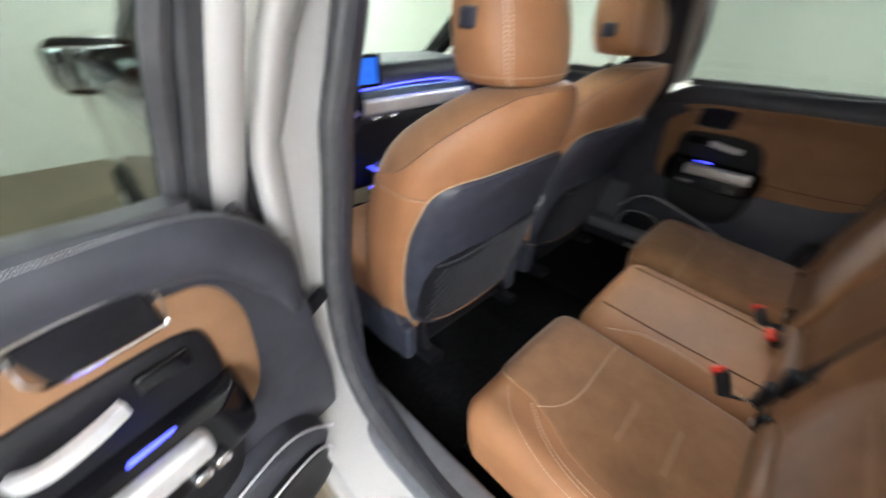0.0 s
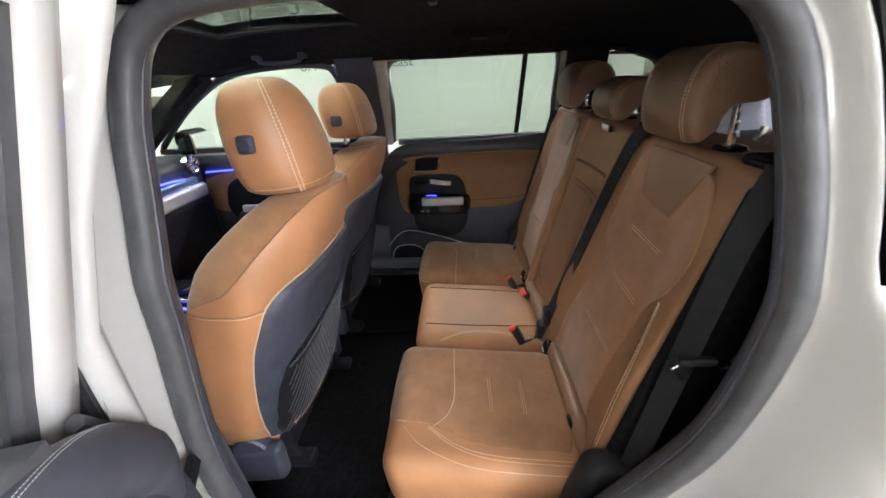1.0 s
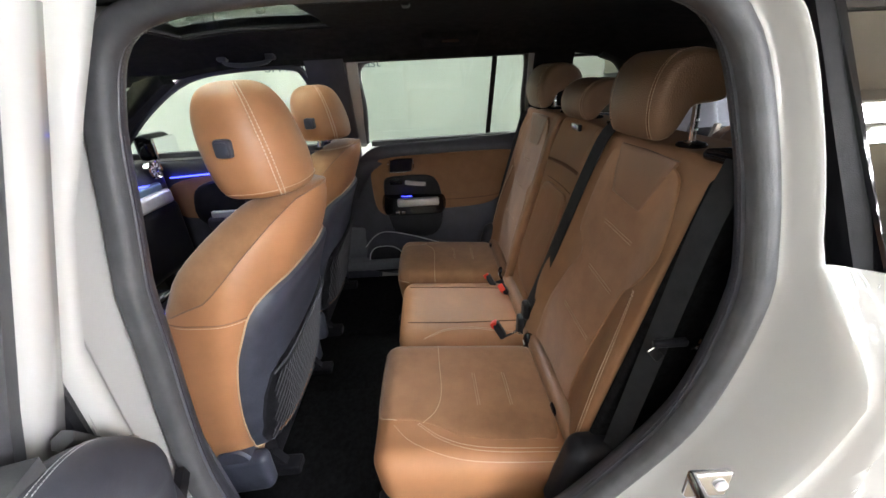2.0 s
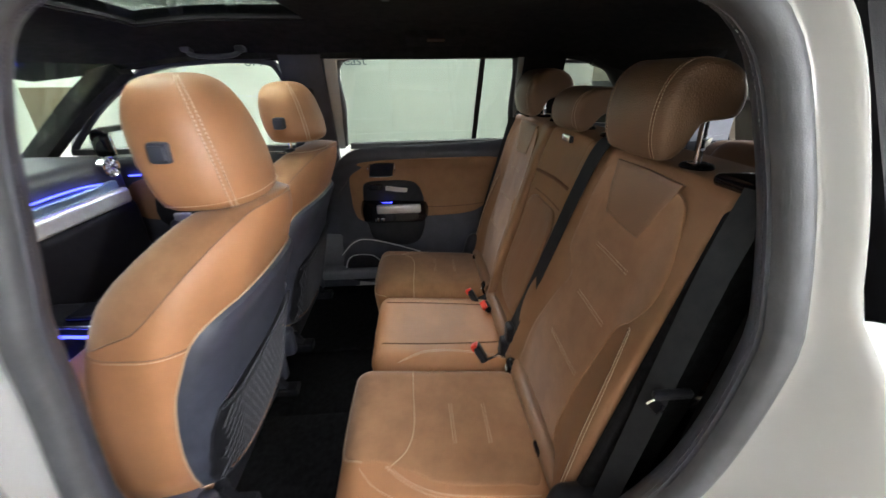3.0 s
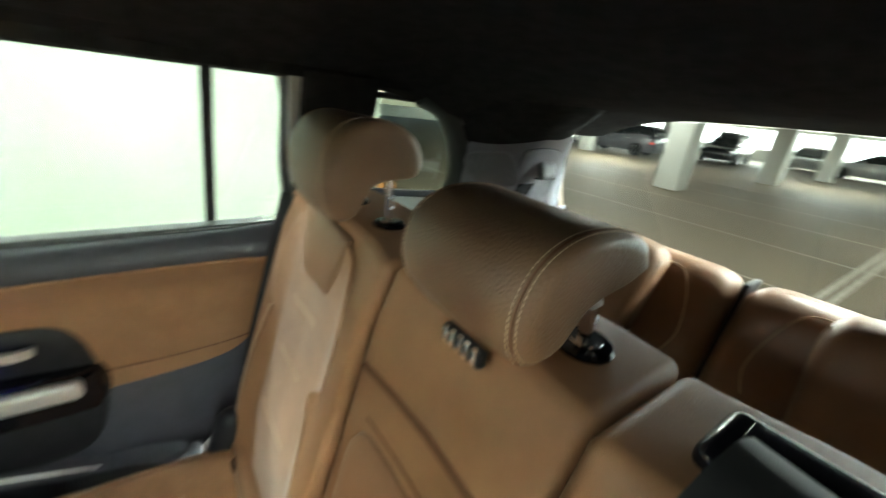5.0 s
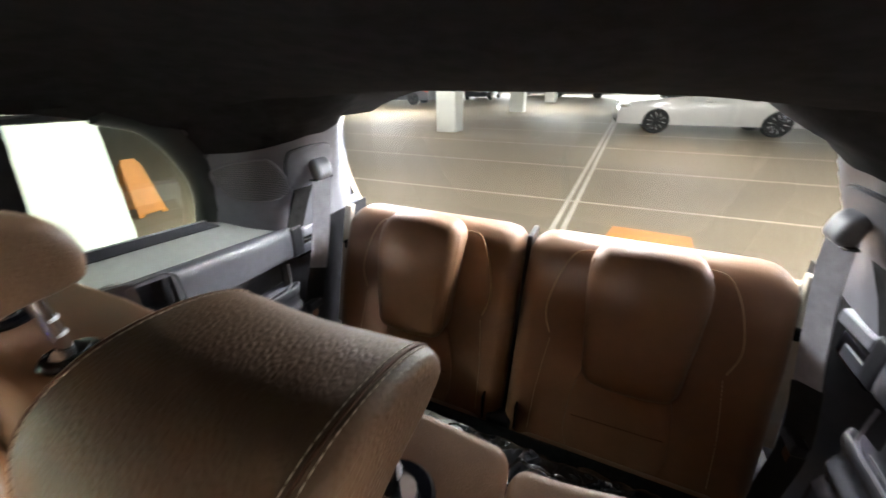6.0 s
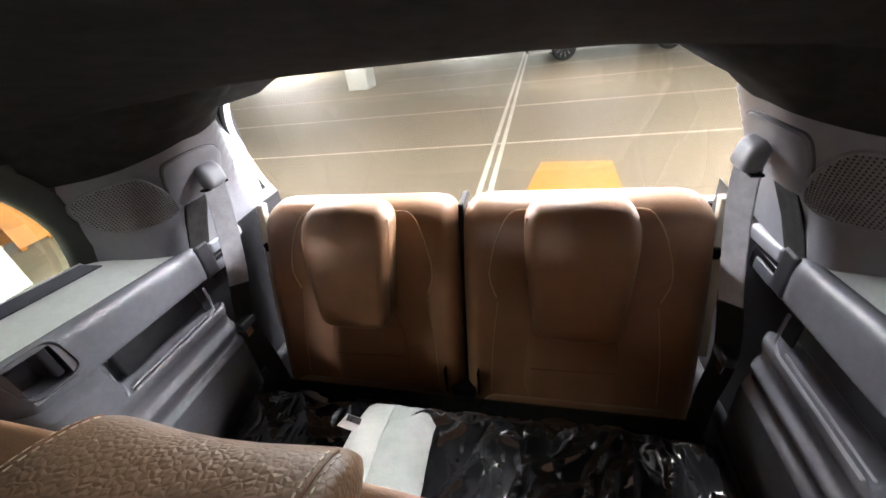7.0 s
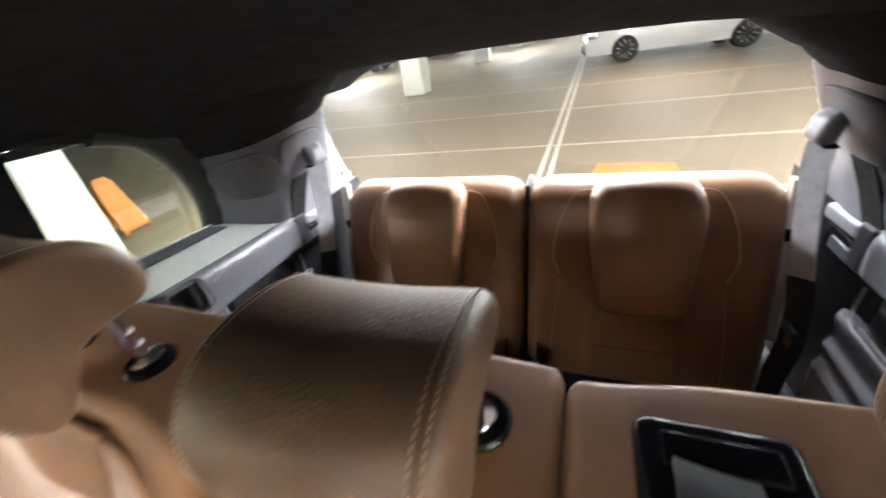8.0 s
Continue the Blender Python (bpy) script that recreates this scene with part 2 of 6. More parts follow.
def rbox(c, h, r, m=(3, 3, 3), k=3, deform=None, bm=None, rot=None):
    """A box with rounded edges; deform maps each point after shaping; rot: a matrix about its centre."""
    bm = bm or bmesh.new()
    c = Vector(c)
    r = min(r, *[a * 0.999 for a in h])
    zone = [math.tan(radians(45 * q / k)) * r for q in range(k + 1)]
    axes = []
    for a, mm in zip(h, m):
        inner = a - r
        axes.append([-inner - z for z in reversed(zone)] + [-inner + 2 * inner * q / mm for q in range(1, mm)] + [inner + z for z in zone])
    cnt = [len(a) for a in axes]
    made = {}

    def vert(*ijk):
        if ijk not in made:
            q = Vector([axes[a][ijk[a]] for a in range(3)])
            core = Vector([max(-(h[a] - r), min(h[a] - r, q[a])) for a in range(3)])
            d = q - core
            p = core + (d.normalized() * r if d.length > 1e-9 else d)
            if rot:
                p = rot @ p
            p = p + c
            made[ijk] = bm.verts.new(deform(p) if deform else p)
        return made[ijk]

    for a in range(3):
        b, e = (a + 1) % 3, (a + 2) % 3
        for side in (0, cnt[a] - 1):
            for i in range(cnt[b] - 1):
                for j in range(cnt[e] - 1):
                    q = []
                    for di, dj in ((0, 0), (1, 0), (1, 1), (0, 1)):
                        ijk = [0, 0, 0]
                        ijk[a], ijk[b], ijk[e] = side, i + di, j + dj
                        q.append(vert(*ijk))
                    bm.faces.new(q)
    return bm


def sweep(path, prof, closed=False, bm=None, up=None, cap=True):
    """Sweep a closed 2D profile (side, up) along a path."""
    path = [Vector(p) for p in path]
    n = len(path)
    rings, prev = [], None
    for i, p in enumerate(path):
        a = path[(i - 1) % n] if closed or i else p
        b = path[(i + 1) % n] if closed or i < n - 1 else p
        t = (b - a).normalized()
        if up is not None:
            u = Vector(up(p) if callable(up) else up)
        elif prev is None:
            u = V(0, 0, 1) if abs(t.z) < 0.9 else V(1, 0, 0)
        else:
            u = prev
        u = (u - t * u.dot(t)).normalized()
        prev = u
        s = t.cross(u)
        rings.append([p + s * x + u * y for x, y in prof])
    if closed:
        rings.append(rings[0])
    return loft(rings, True, cap and not closed, bm)


def circle(r, n=8, ry=None):
    return [(r * math.cos(2 * math.pi * i / n), (ry or r) * math.sin(2 * math.pi * i / n)) for i in range(n)]


def tube(path, r, n=8, closed=False, bm=None):
    return sweep(path, circle(r, n), closed, bm)


def disc_stack(c, axis, steps, n=20, bm=None):
    """A turned shape: steps of (distance along axis, radius)."""
    axis = Vector(axis).normalized()
    u = axis.orthogonal().normalized()
    w = axis.cross(u)
    rings = [[Vector(c) + axis * d + (u * math.cos(2 * math.pi * i / n) + w * math.sin(2 * math.pi * i / n)) * r for i in range(n)] for d, r in steps]
    return loft(rings, True, True, bm)


def inlay(outline, surf, lift=0.004, n=5, rings=7, edge=0.05, bm=None, smooth_outline=True, closed_back=False):
    """A patch with a soft edge laid on a surface: outline of (a, b), surf(a, b) gives the place and the normal."""
    o = catmull([(a, b, 0) for a, b in outline], n, True) if smooth_outline else [V(a, b, 0) for a, b in outline]
    c = sum(o, V(0, 0, 0)) / len(o)
    bm = bm or bmesh.new()
    scales = [1.0, 1.0 - edge * 0.3, 1.0 - edge] + [(1 - edge) * (1 - (k + 1) / rings) for k in range(rings - 1)]
    lifts = [-0.003, lift * 0.7, lift] + [lift] * (rings - 1)
    rows = []
    for s, l in zip(scales, lifts):
        row = []
        for p in o:
            q = c + (p - c) * s
            w, nn = surf(q.x, q.y)
            row.append(bm.verts.new(w + nn * l))
        rows.append(row)
    w, nn = surf(c.x, c.y)
    mid = bm.verts.new(w + nn * lift)
    m = len(o)
    for i in range(len(rows) - 1):
        for j in range(m):
            bm.faces.new([rows[i][j], rows[i][(j + 1) % m], rows[i + 1][(j + 1) % m], rows[i + 1][j]])
    for j in range(m):
        bm.faces.new([rows[-1][j], rows[-1][(j + 1) % m], mid])
    return bm


def on(surf, pts, lift=0.004, n=6, closed=False):
    """A curve of (a, b) points carried onto a surface."""
    return [surf(p.x, p.y)[0] + surf(p.x, p.y)[1] * lift for p in catmull([(a, b, 0) for a, b in pts], n, closed)]


def stitches(path, length=0.0055, gap=0.0035, r=0.0011, bm=None, normal=None, offset=0.0):
    """Thread stitches: short rods laid along a path."""
    bm = bm or bmesh.new()
    path = [Vector(p) for p in path]
    acc = [0.0]
    for a, b in zip(path, path[1:]):
        acc.append(acc[-1] + (b - a).length)
    total, s, seg = acc[-1], 0.0, 0

    def at(d):
        i = 0
        lo, hi = 0, len(acc) - 1
        while hi - lo > 1:
            i = (lo + hi) // 2
            if acc[i] <= d:
                lo = i
            else:
                hi = i
        f = (d - acc[lo]) / max(1e-9, acc[lo + 1] - acc[lo])
        return path[lo].lerp(path[lo + 1], min(1, f))

    while s + length < total:
        a, b = at(s), at(s + length)
        t = (b - a).normalized()
        u = t.orthogonal().normalized()
        w = t.cross(u)
        ra, rb = [], []
        for q in range(4):
            d = (u * math.cos(q * math.pi / 2) + w * math.sin(q * math.pi / 2)) * r
            ra.append(bm.verts.new(a + d))
            rb.append(bm.verts.new(b + d))
        for q in range(4):
            bm.faces.new([ra[q], ra[(q + 1) % 4], rb[(q + 1) % 4], rb[q]])
        bm.faces.new(ra[::-1])
        bm.faces.new(rb)
        s += length + gap
    return bm


def band(path, width, side, thick=0.0014, bm=None):
    """A flat belt: width runs along side."""
    side = Vector(side).normalized()
    path = [Vector(p) for p in path]
    rings = []
    for i, p in enumerate(path):
        t = (path[min(i + 1, len(path) - 1)] - path[max(i - 1, 0)]).normalized()
        s = (side - t * side.dot(t)).normalized()
        nn = t.cross(s)
        rings.append([p + s * a * width / 2 + nn * b * thick for a, b in ((-1, -1), (1, -1), (1, 1), (-1, 1))])
    return loft(rings, True, True, bm)


def grid_surface(fn, us, vs, thick=0.0, bm=None):
    """A sheet from fn(u, v); thick: depth along its normal (downwards)."""
    bm = bm or bmesh.new()
    vv = [[bm.verts.new(fn(u, v)) for v in vs] for u in us]
    for i in range(len(us) - 1):
        for j in range(len(vs) - 1):
            bm.faces.new([vv[i][j], vv[i + 1][j], vv[i + 1][j + 1], vv[i][j + 1]])
    if thick:
        bmesh.ops.recalc_face_normals(bm, faces=bm.faces[:])
        bmesh.ops.solidify(bm, geom=bm.faces[:], thickness=thick)
    return bm


def lin(a, b, n):
    return [a + (b - a) * i / (n - 1) for i in range(n)]


# ---------------------------------------------------------------- the garage
def slab(x0, x1, y0, y1, z0, z1, bev=0.0):
    return rbox(((x0 + x1) / 2, (y0 + y1) / 2, (z0 + z1) / 2), ((x1 - x0) / 2, (y1 - y0) / 2, (z1 - z0) / 2), max(bev, 0.0005), (1, 1, 1), 1)


ground = solo("floor", slab(-26, 30, -37, 9, -0.2, 0), FLOORM, "polished brown-grey concrete garage floor", "floor", "structure", smooth=False)
solo("ceiling", slab(-26, 30, -37, 9, CEIL, CEIL + 0.3), CEILM, "grey concrete garage ceiling", "ceiling", "structure", smooth=False)
wall_e = solo("wall_east", slab(3.9, 4.2, -1.75, 9, 0, CEIL), WALLP, "pale green-white painted garage wall with grey lettering", "wall", "structure", smooth=False)
solo("wall_north", slab(-26, 3.9, 5.0, 5.3, 0, CEIL), WALLP, "pale painted garage wall ahead of the car", "wall", "structure", smooth=False)
bm = bmesh.new()
lo_ = [bm.verts.new(p) for p in ((3.892, 4.62, 0.82), (3.892, 4.98, 0.82), (3.892, 4.98, 1.31), (3.892, 3.98, 1.31))]
bm.faces.new(lo_)
solo("wall_panel", bm, mat("olive_brown_panel", (0.15, 0.125, 0.085), 0.7, vary=0.1, vscale=3), "olive brown painted field on the pale wall", "wall marking", "structure", smooth=False)
solo("wall_west", slab(-10.3, -10, -20, 7, 0, CEIL), WALLP, "pale painted garage wall", "wall", "structure", smooth=False)
for nm, x0, x1, y0, y1 in (("wall_south", -26, 30, -37.3, -37), ("wall_far_east", 29.8, 30.1, -37, 9), ("wall_far_west", -26.1, -25.8, -37, 9)):
    solo(nm, slab(x0, x1, y0, y1, 0, 0.9), COLP, "low pale parapet at the garage's open side", "wall", "structure", smooth=False)
    solo(nm + "_header", slab(x0, x1, y0, y1, 2.3, CEIL), COLP, "pale beam over the garage's open side", "wall", "structure", smooth=False)
solo("backdrop", slab(-60, 60, -46.2, -46, -1, 8), SKYM, "bright daylight beyond the open side", "sky", "structure", smooth=False)
for cx, cy in ((4.5, -10.65), (4.3, -17.9), (4.1, -25.2), (-7.4, -10.6), (-7.4, -18), (12.5, -10.6), (12.4, -18), (12.3, -26), (20.5, -18), (20, -26), (-7.4, -26)):
    solo("column", rbox((cx, cy, CEIL / 2), (0.3, 0.3, CEIL / 2), 0.02, (1, 1, 2), 2), COLP, "square white painted concrete column", "column", "structure", group="garage columns")
for by in (-10.6, -18, -26):
    solo("ceiling_beam", slab(-26, 30, by - 0.35, by + 0.35, CEIL - 0.38, CEIL - 0.002), CEILM, "grey concrete beam under the ceiling", "beam", "structure", smooth=False)


def tube_fixture(x, y):
    t = thing("ceiling_light", (x, y, CEIL), "long fluorescent fitting fixed to the concrete ceiling", "light", "garage lights")
    part("housing", rbox((x, y, CEIL - 0.05), (0.09, 0.75, 0.05), 0.015), COLP, t)
    for dx in (-0.035, 0.035):
        part("tube", tube([(x + dx, y - 0.7, CEIL - 0.115), (x + dx, y + 0.7, CEIL - 0.115)], 0.014, 8), TUBEM, t, "glowing white tube")


for lx, ly, lw in TUBES:
    tube_fixture(lx, ly)
for lx, ly in ((8, -14), (8, -21), (16, -14), (0.5, -14), (0.5, -21), (16, -21)):
    tube_fixture(lx, ly)


def floor_line(pts, width, name="parking_line", material=LINE, label="worn white parking line on the concrete floor"):
    a, b = Vector((*pts[0], 0.004)), Vector((*pts[1], 0.004))
    d = (b - a).normalized()
    s = V(-d.y, d.x, 0) * width / 2
    bm = bmesh.new()
    n = 24
    lo = [bm.verts.new(a.lerp(b, i / n) - s * (1 + 0.05 * noise.noise(V(i * 1.7, a.x, a.y)))) for i in range(n + 1)]
    hi = [bm.verts.new(a.lerp(b, i / n) + s * (1 + 0.05 * noise.noise(V(i * 1.3, a.y, a.x)))) for i in range(n + 1)]
    for i in range(n):
        bm.faces.new([lo[i], lo[i + 1], hi[i + 1], hi[i]])
    return solo(name, bm, material, label, "floor marking", "structure", smooth=False)


for off in (-0.055, 0.055):
    floor_line([(0.285 + off, -2.9), (0.06 + off, -17.0)], 0.055)
for yc in (-4.92, -7.03, -9.3, -11.7, -14.4):
    floor_line([(7.6, yc + 0.27), (-9.0, yc - 0.36)], 0.045)
bm = bmesh.new()
bm.faces.new([bm.verts.new(p) for p in ((-0.27, -4.18, 0.004), (-1.0, -4.15, 0.004), (-0.97, -3.2, 0.004), (-0.08, -3.2, 0.004))])
solo("yellow_patch", bm, YEL, "yellow painted rectangle on the concrete floor", "floor marking", "structure", smooth=False)


def wall_text(body, y0, y1, z, x=3.896):
    cu = bpy.data.curves.new("wall_lettering", "FONT")
    cu.body, cu.size, cu.extrude = body, 0.15, 0.002
    cu.materials.append(BAR)
    ob = new("wall_lettering", cu)
    bpy.context.view_layer.update()
    w = max(0.01, ob.dimensions.x)
    k = (y0 - y1) / w
    ob.matrix_world = Matrix(((0, 0, -1, x), (-k, 0, 0, y0), (0, 1, 0, z), (0, 0, 0, 1)))
    return tagged(ob, "grey lettering on the pale garage wall", "sign", kind="structure")


wall_text("of Atlanta Northeast", 2.42, 1.02, 1.512)
for b0, b1 in ((2.25, 1.95), (1.88, 1.50), (1.42, 0.88)):
    solo("wall_lettering_bar", slab(3.888, 3.896, b1, b0, 1.668, 1.775), BAR, "grey sign band on the pale garage wall", "sign", "structure", smooth=False)


# yellow caution stand beyond the end of the wall
stand = thing("caution_stand", (4.95, -2.38, 0), "yellow folding caution stand on the garage floor", "floor sign")
for sg in (-1, 1):
    part("panel", loft([[V(4.95 + sg * (0.16 * (1 - h_) + 0.012) + b * 0.008, -2.38 + a * w, 0.03 + 0.6 * h_) for a, b in ((-1, -1), (1, -1), (1, 1), (-1, 1))] for h_, w in ((0, 0.155), (0.5, 0.13), (0.92, 0.105), (1.0, 0.07))]), YEL, stand, "yellow plastic panel")
    for a in (-1, 1):
        part("foot", rbox((4.95 + sg * 0.172, -2.38 + a * 0.13, 0.02), (0.015, 0.03, 0.02), 0.006), YEL, stand)
part("hinge", tube([(4.95, -2.45, 0.635), (4.95, -2.31, 0.635)], 0.012, 8), YEL, stand)


# ---------------------------------------------------------------- other parked cars
def wheel(parent, c, axis, r, w):
    ax = Vector(axis).normalized()
    c = Vector(c)
    wl = part("wheel", disc_stack(c, ax, [(-w / 2, r * 0.72), (-w / 2, r * 0.93), (-w * 0.35, r), (w * 0.35, r), (w / 2, r * 0.93), (w / 2, r * 0.72)], 28), TYRE, parent, "black tyre")
    part("rim", disc_stack(c, ax, [(-w * 0.3, r * 0.2), (-w * 0.3, r * 0.7), (w * 0.46, r * 0.73), (w * 0.46, r * 0.68), (w * 0.2, r * 0.64), (w * 0.2, 0.03)], 28), PLASTIC, wl, "dark wheel well of the rim")
    u = ax.orthogonal().normalized()
    v = ax.cross(u)
    for k in range(10):
        a = 2 * math.pi * k / 10
        d = u * math.cos(a) + v * math.sin(a)
        part("spoke", tube([c + ax * w * 0.42 + d * 0.03, c + ax * w * 0.45 + d * r * 0.69], 0.016, 6), ALU, wl)
    return wl


def parked_car(name, x, y, turn, paint, label, L=4.6, W=1.82, H=1.45, kind="sedan"):
    """Built along +x (its front), then turned."""
    M = pose(x, y, 0, 0, 0, turn)
    t = thing(name, (x, y, 0), label, "car", "parked cars")
    hood, tail = (0.95, 1.0) if kind == "sedan" else (1.05, 1.1)
    prof = [(-L / 2, 0.45), (-L / 2 + 0.05, tail * 0.95), (-L / 2 + 0.45, tail), (-L * 0.28, tail + 0.02), (0, 1.0), (L * 0.2, hood), (L / 2 - 0.25, hood * 0.84), (L / 2, 0.62), (L / 2 - 0.03, 0.3)]
    top = catmull([(a, 0, b) for a, b in prof], 6)
    rings = []
    for p in top:
        e = abs(p.x) / (L / 2)
        hw = W / 2 * (1 - 0.22 * e ** 6)
        zb = 0.24
        zt = max(p.z, zb + 0.06)
        rings.append([M @ V(p.x, s * hw * k, z) for s, k, z in ((-1, 0.93, zb), (-1, 1.0, zb + (zt - zb) * 0.35), (-1, 0.99, zb + (zt - zb) * 0.8), (-1, 0.9, zt), (1, 0.9, zt), (1, 0.99, zb + (zt - zb) * 0.8), (1, 1.0, zb + (zt - zb) * 0.35), (1, 0.93, zb))])
    part("body", loft(rings), paint, t)
    if kind == "sedan":
        cab = [(-L * 0.40, tail), (-L * 0.24, H - 0.08), (-L * 0.05, H), (L * 0.08, H - 0.04), (L * 0.26, hood)]
    else:
        cab = [(-L * 0.48, tail), (-L * 0.42, H - 0.06), (-L * 0.1, H), (L * 0.08, H - 0.04), (L * 0.24, hood)]
    cp = catmull([(a, 0, b) for a, b in cab], 6)
    rr = [[M @ V(p.x, s * k, z) for s, k, z in ((-1, W / 2 * 0.9, 0.94), (-1, W / 2 * 0.88 - 0.22 * max(0, p.z - 0.98) / 0.5, max(p.z, 0.96)), (1, W / 2 * 0.88 - 0.22 * max(0, p.z - 0.98) / 0.5, max(p.z, 0.96)), (1, W / 2 * 0.9, 0.94))] for p in cp]
    part("cabin", loft(rr), DARKGLASS, t, "dark glazed cabin")
    rf = [p for p in cp if p.z > H - 0.12]
    part("roof", loft([[M @ V(p.x, s * W / 2 * 0.64, p.z + d) for s, d in ((-1, -0.02), (-1, 0.02), (1, 0.02), (1, -0.02))] for p in rf]), paint, t)
    for px in (-0.02 * L,):
        for s in (-1, 1):
            part("pillar", loft([[M @ V(px + a * 0.05, s * (W / 2 * k + b * 0.012), z) for a, b in ((-1, -1), (1, -1), (1, 1), (-1, 1))] for k, z in ((0.89, 0.98), (0.66, H - 0.05))]), GLOSS, t)
    for sx in (-1, 1):
        for s in (-1, 1):
            wheel(t, M @ V(sx * L * 0.295, s * (W / 2 - 0.10), 0.335), M.to_3x3() @ V(0, s, 0), 0.335, 0.22)
            part("headlight" if sx > 0 else "tail_light", rbox(M @ V(sx * (L / 2 - 0.16), s * W * 0.36, 0.72), (0.12, 0.14, 0.06), 0.03, rot=M.to_3x3()), CHROME if sx > 0 else RED, t)
    for s in (-1, 1):
        part("side_mirror", rbox(M @ V(L * 0.15, s * (W / 2 + 0.06), 1.02), (0.06, 0.1, 0.06), 0.03, rot=M.to_3x3()), paint, t)
        for a in (-0.12, 0.09):
            part("door_handle", rbox(M @ V(L * a - 0.2, s * (W / 2 * 0.985), 0.86), (0.09, 0.014, 0.015), 0.01, rot=M.to_3x3()), CHROME, t)
    return t


parked_car("parked_sedan", -2.3, -13.35, 6, PAINT, "white sedan parked across the garage aisle", L=4.75)
GREYPAINT = mat("grey_car_paint", (0.13, 0.13, 0.15), 0.3, coat=0.6, vary=0.03, vscale=5)
parked_car("parked_suv", 12.3, -20.9, 6, GREYPAINT, "grey compact SUV parked by a column", L=4.3, H=1.55, kind="suv")
parked_car("parked_hatchback", 17.6, -21.2, 8, DARKPAINT, "dark hatchback parked along the far row", L=4.2, H=1.5, kind="suv")
parked_car("parked_suv", 9.2, -27.4, 96, DARKPAINT, "dark SUV parked at the bright open side", L=4.8, H=1.72, kind="suv")
parked_car("parked_sedan", 6.4, -32.5, 96, SILVER, "silver sedan parked at the bright open side")
parked_car("parked_sedan", 22.5, -21.5, 8, REDPAINT, "red sedan parked along the far row")
parked_car("parked_sedan", 3.2, -31.5, 4, SILVER, "silver sedan parked by the open side")


# ---------------------------------------------------------------- the car: shell
def sstep(a, b, x):
    q = max(0.0, min(1.0, (x - a) / (b - a)))
    return q * q * (3 - 2 * q)


def xin(z):
    """Half width of the inner side at a height."""
    return 0.80 - 0.34 * (z - 1.09) if z > 1.09 else 0.80


def xdoor(y, z):
    """The doorway's plane: it leans in towards the roof and towards the front."""
    lean = 0.745 - 0.020 * sstep(0.8, 1.1, z) - 0.27 * max(0, z - 1.1)
    return -(lean - (0.015 + 0.020 * sstep(0.7, 1.1, z)) * (y - 0.48) / 0.47)


def zroof(x, y):
    c = 1.578
    if y < -0.10:
        q = min(1, (-0.10 - y) / 0.47)
        c = 1.578 - 0.090 * q * q * (3 - 2 * q)
    if y > 1.1:
        q = (y - 1.1) / 0.9
        c = 1.578 - 0.16 * q ** 1.6
    q = min(1, max(0, -0.22 - y) / 0.30)
    a = min(1, abs(x) / (0.69 - 0.07 * q))
    e = 1.462 - 0.065 * q - (0.10 * max(0, y - 1.3))
    return c - (c - e) * a ** 4


car = thing("suv_body", (0, 0.6, 0), "white three-row SUV standing with one rear door open", "car")
HOLE = (-0.37, 0.37, 0.80, 1.34)


def sheet_with_hole(fn, us, vs, thick):
    bm = bmesh.new()
    vv = {}
    for i in range(len(us) - 1):
        for j in range(len(vs) - 1):
            um, vm = (us[i] + us[i + 1]) / 2, (vs[j] + vs[j + 1]) / 2
            if HOLE[0] < um < HOLE[1] and HOLE[2] < vm < HOLE[3]:
                continue
            q = []
            for a, b in ((i, j), (i + 1, j), (i + 1, j + 1), (i, j + 1)):
                if (a, b) not in vv:
                    vv[(a, b)] = bm.verts.new(fn(us[a], vs[b]))
                q.append(vv[(a, b)])
            bm.faces.new(q)
    bmesh.ops.recalc_face_normals(bm, faces=bm.faces[:])
    bmesh.ops.solidify(bm, geom=bm.faces[:], thickness=thick)
    return bm


XS = lin(-0.69, -0.37, 9) + lin(-0.27, 0.27, 6) + lin(0.37, 0.69, 9)
YS = lin(-1.06, 0.80, 26) + lin(0.90, 1.24, 5) + lin(1.34, 2.0, 8)
part("headliner", sheet_with_hole(lambda x, y: V(max(x, -0.69 + 0.07 * sstep(-0.1, 0.05, y)), y, zroof(max(x, -0.69 + 0.07 * sstep(-0.1, 0.05, y)), y)), XS, YS, 0.012), LINER, car, "black fabric headliner")
XO = lin(-0.68, -0.37, 8) + lin(-0.27, 0.27, 6) + lin(0.37, 0.68, 8)
part("roof_panel", sheet_with_hole(lambda x, y: V(x, y, zroof(x * 0.98, y) + 0.042), XO, lin(-1.2, 0.80, 20) + lin(0.90, 1.24, 5) + lin(1.34, 2.05, 8), 0.01), PAINT, car, "white painted roof")
part("sunroof_glass", grid_surface(lambda x, y: V(x, y, zroof(x, y) + 0.002), lin(-0.37, 0.37, 8), lin(0.80, 1.34, 8), 0.004), GLASS_S, car, "tinted sunroof glass").visible_shadow = False
for path in ([(-0.37, 0.80), (0.37, 0.80)], [(0.37, 0.80), (0.37, 1.34)], [(0.37, 1.34), (-0.37, 1.34)], [(-0.37, 1.34), (-0.37, 0.80)]):
    pp = [V(path[0][0], path[0][1], 0).lerp(V(path[1][0], path[1][1], 0), i / 8) for i in range(9)]
    part("sunroof_frame", sweep([(p.x, p.y, zroof(p.x, p.y) - 0.002) for p in pp], [(-0.012, -0.005), (0.012, -0.005), (0.012, 0.005), (-0.012, 0.005)], up=(0, 0, 1)), LINER, car)


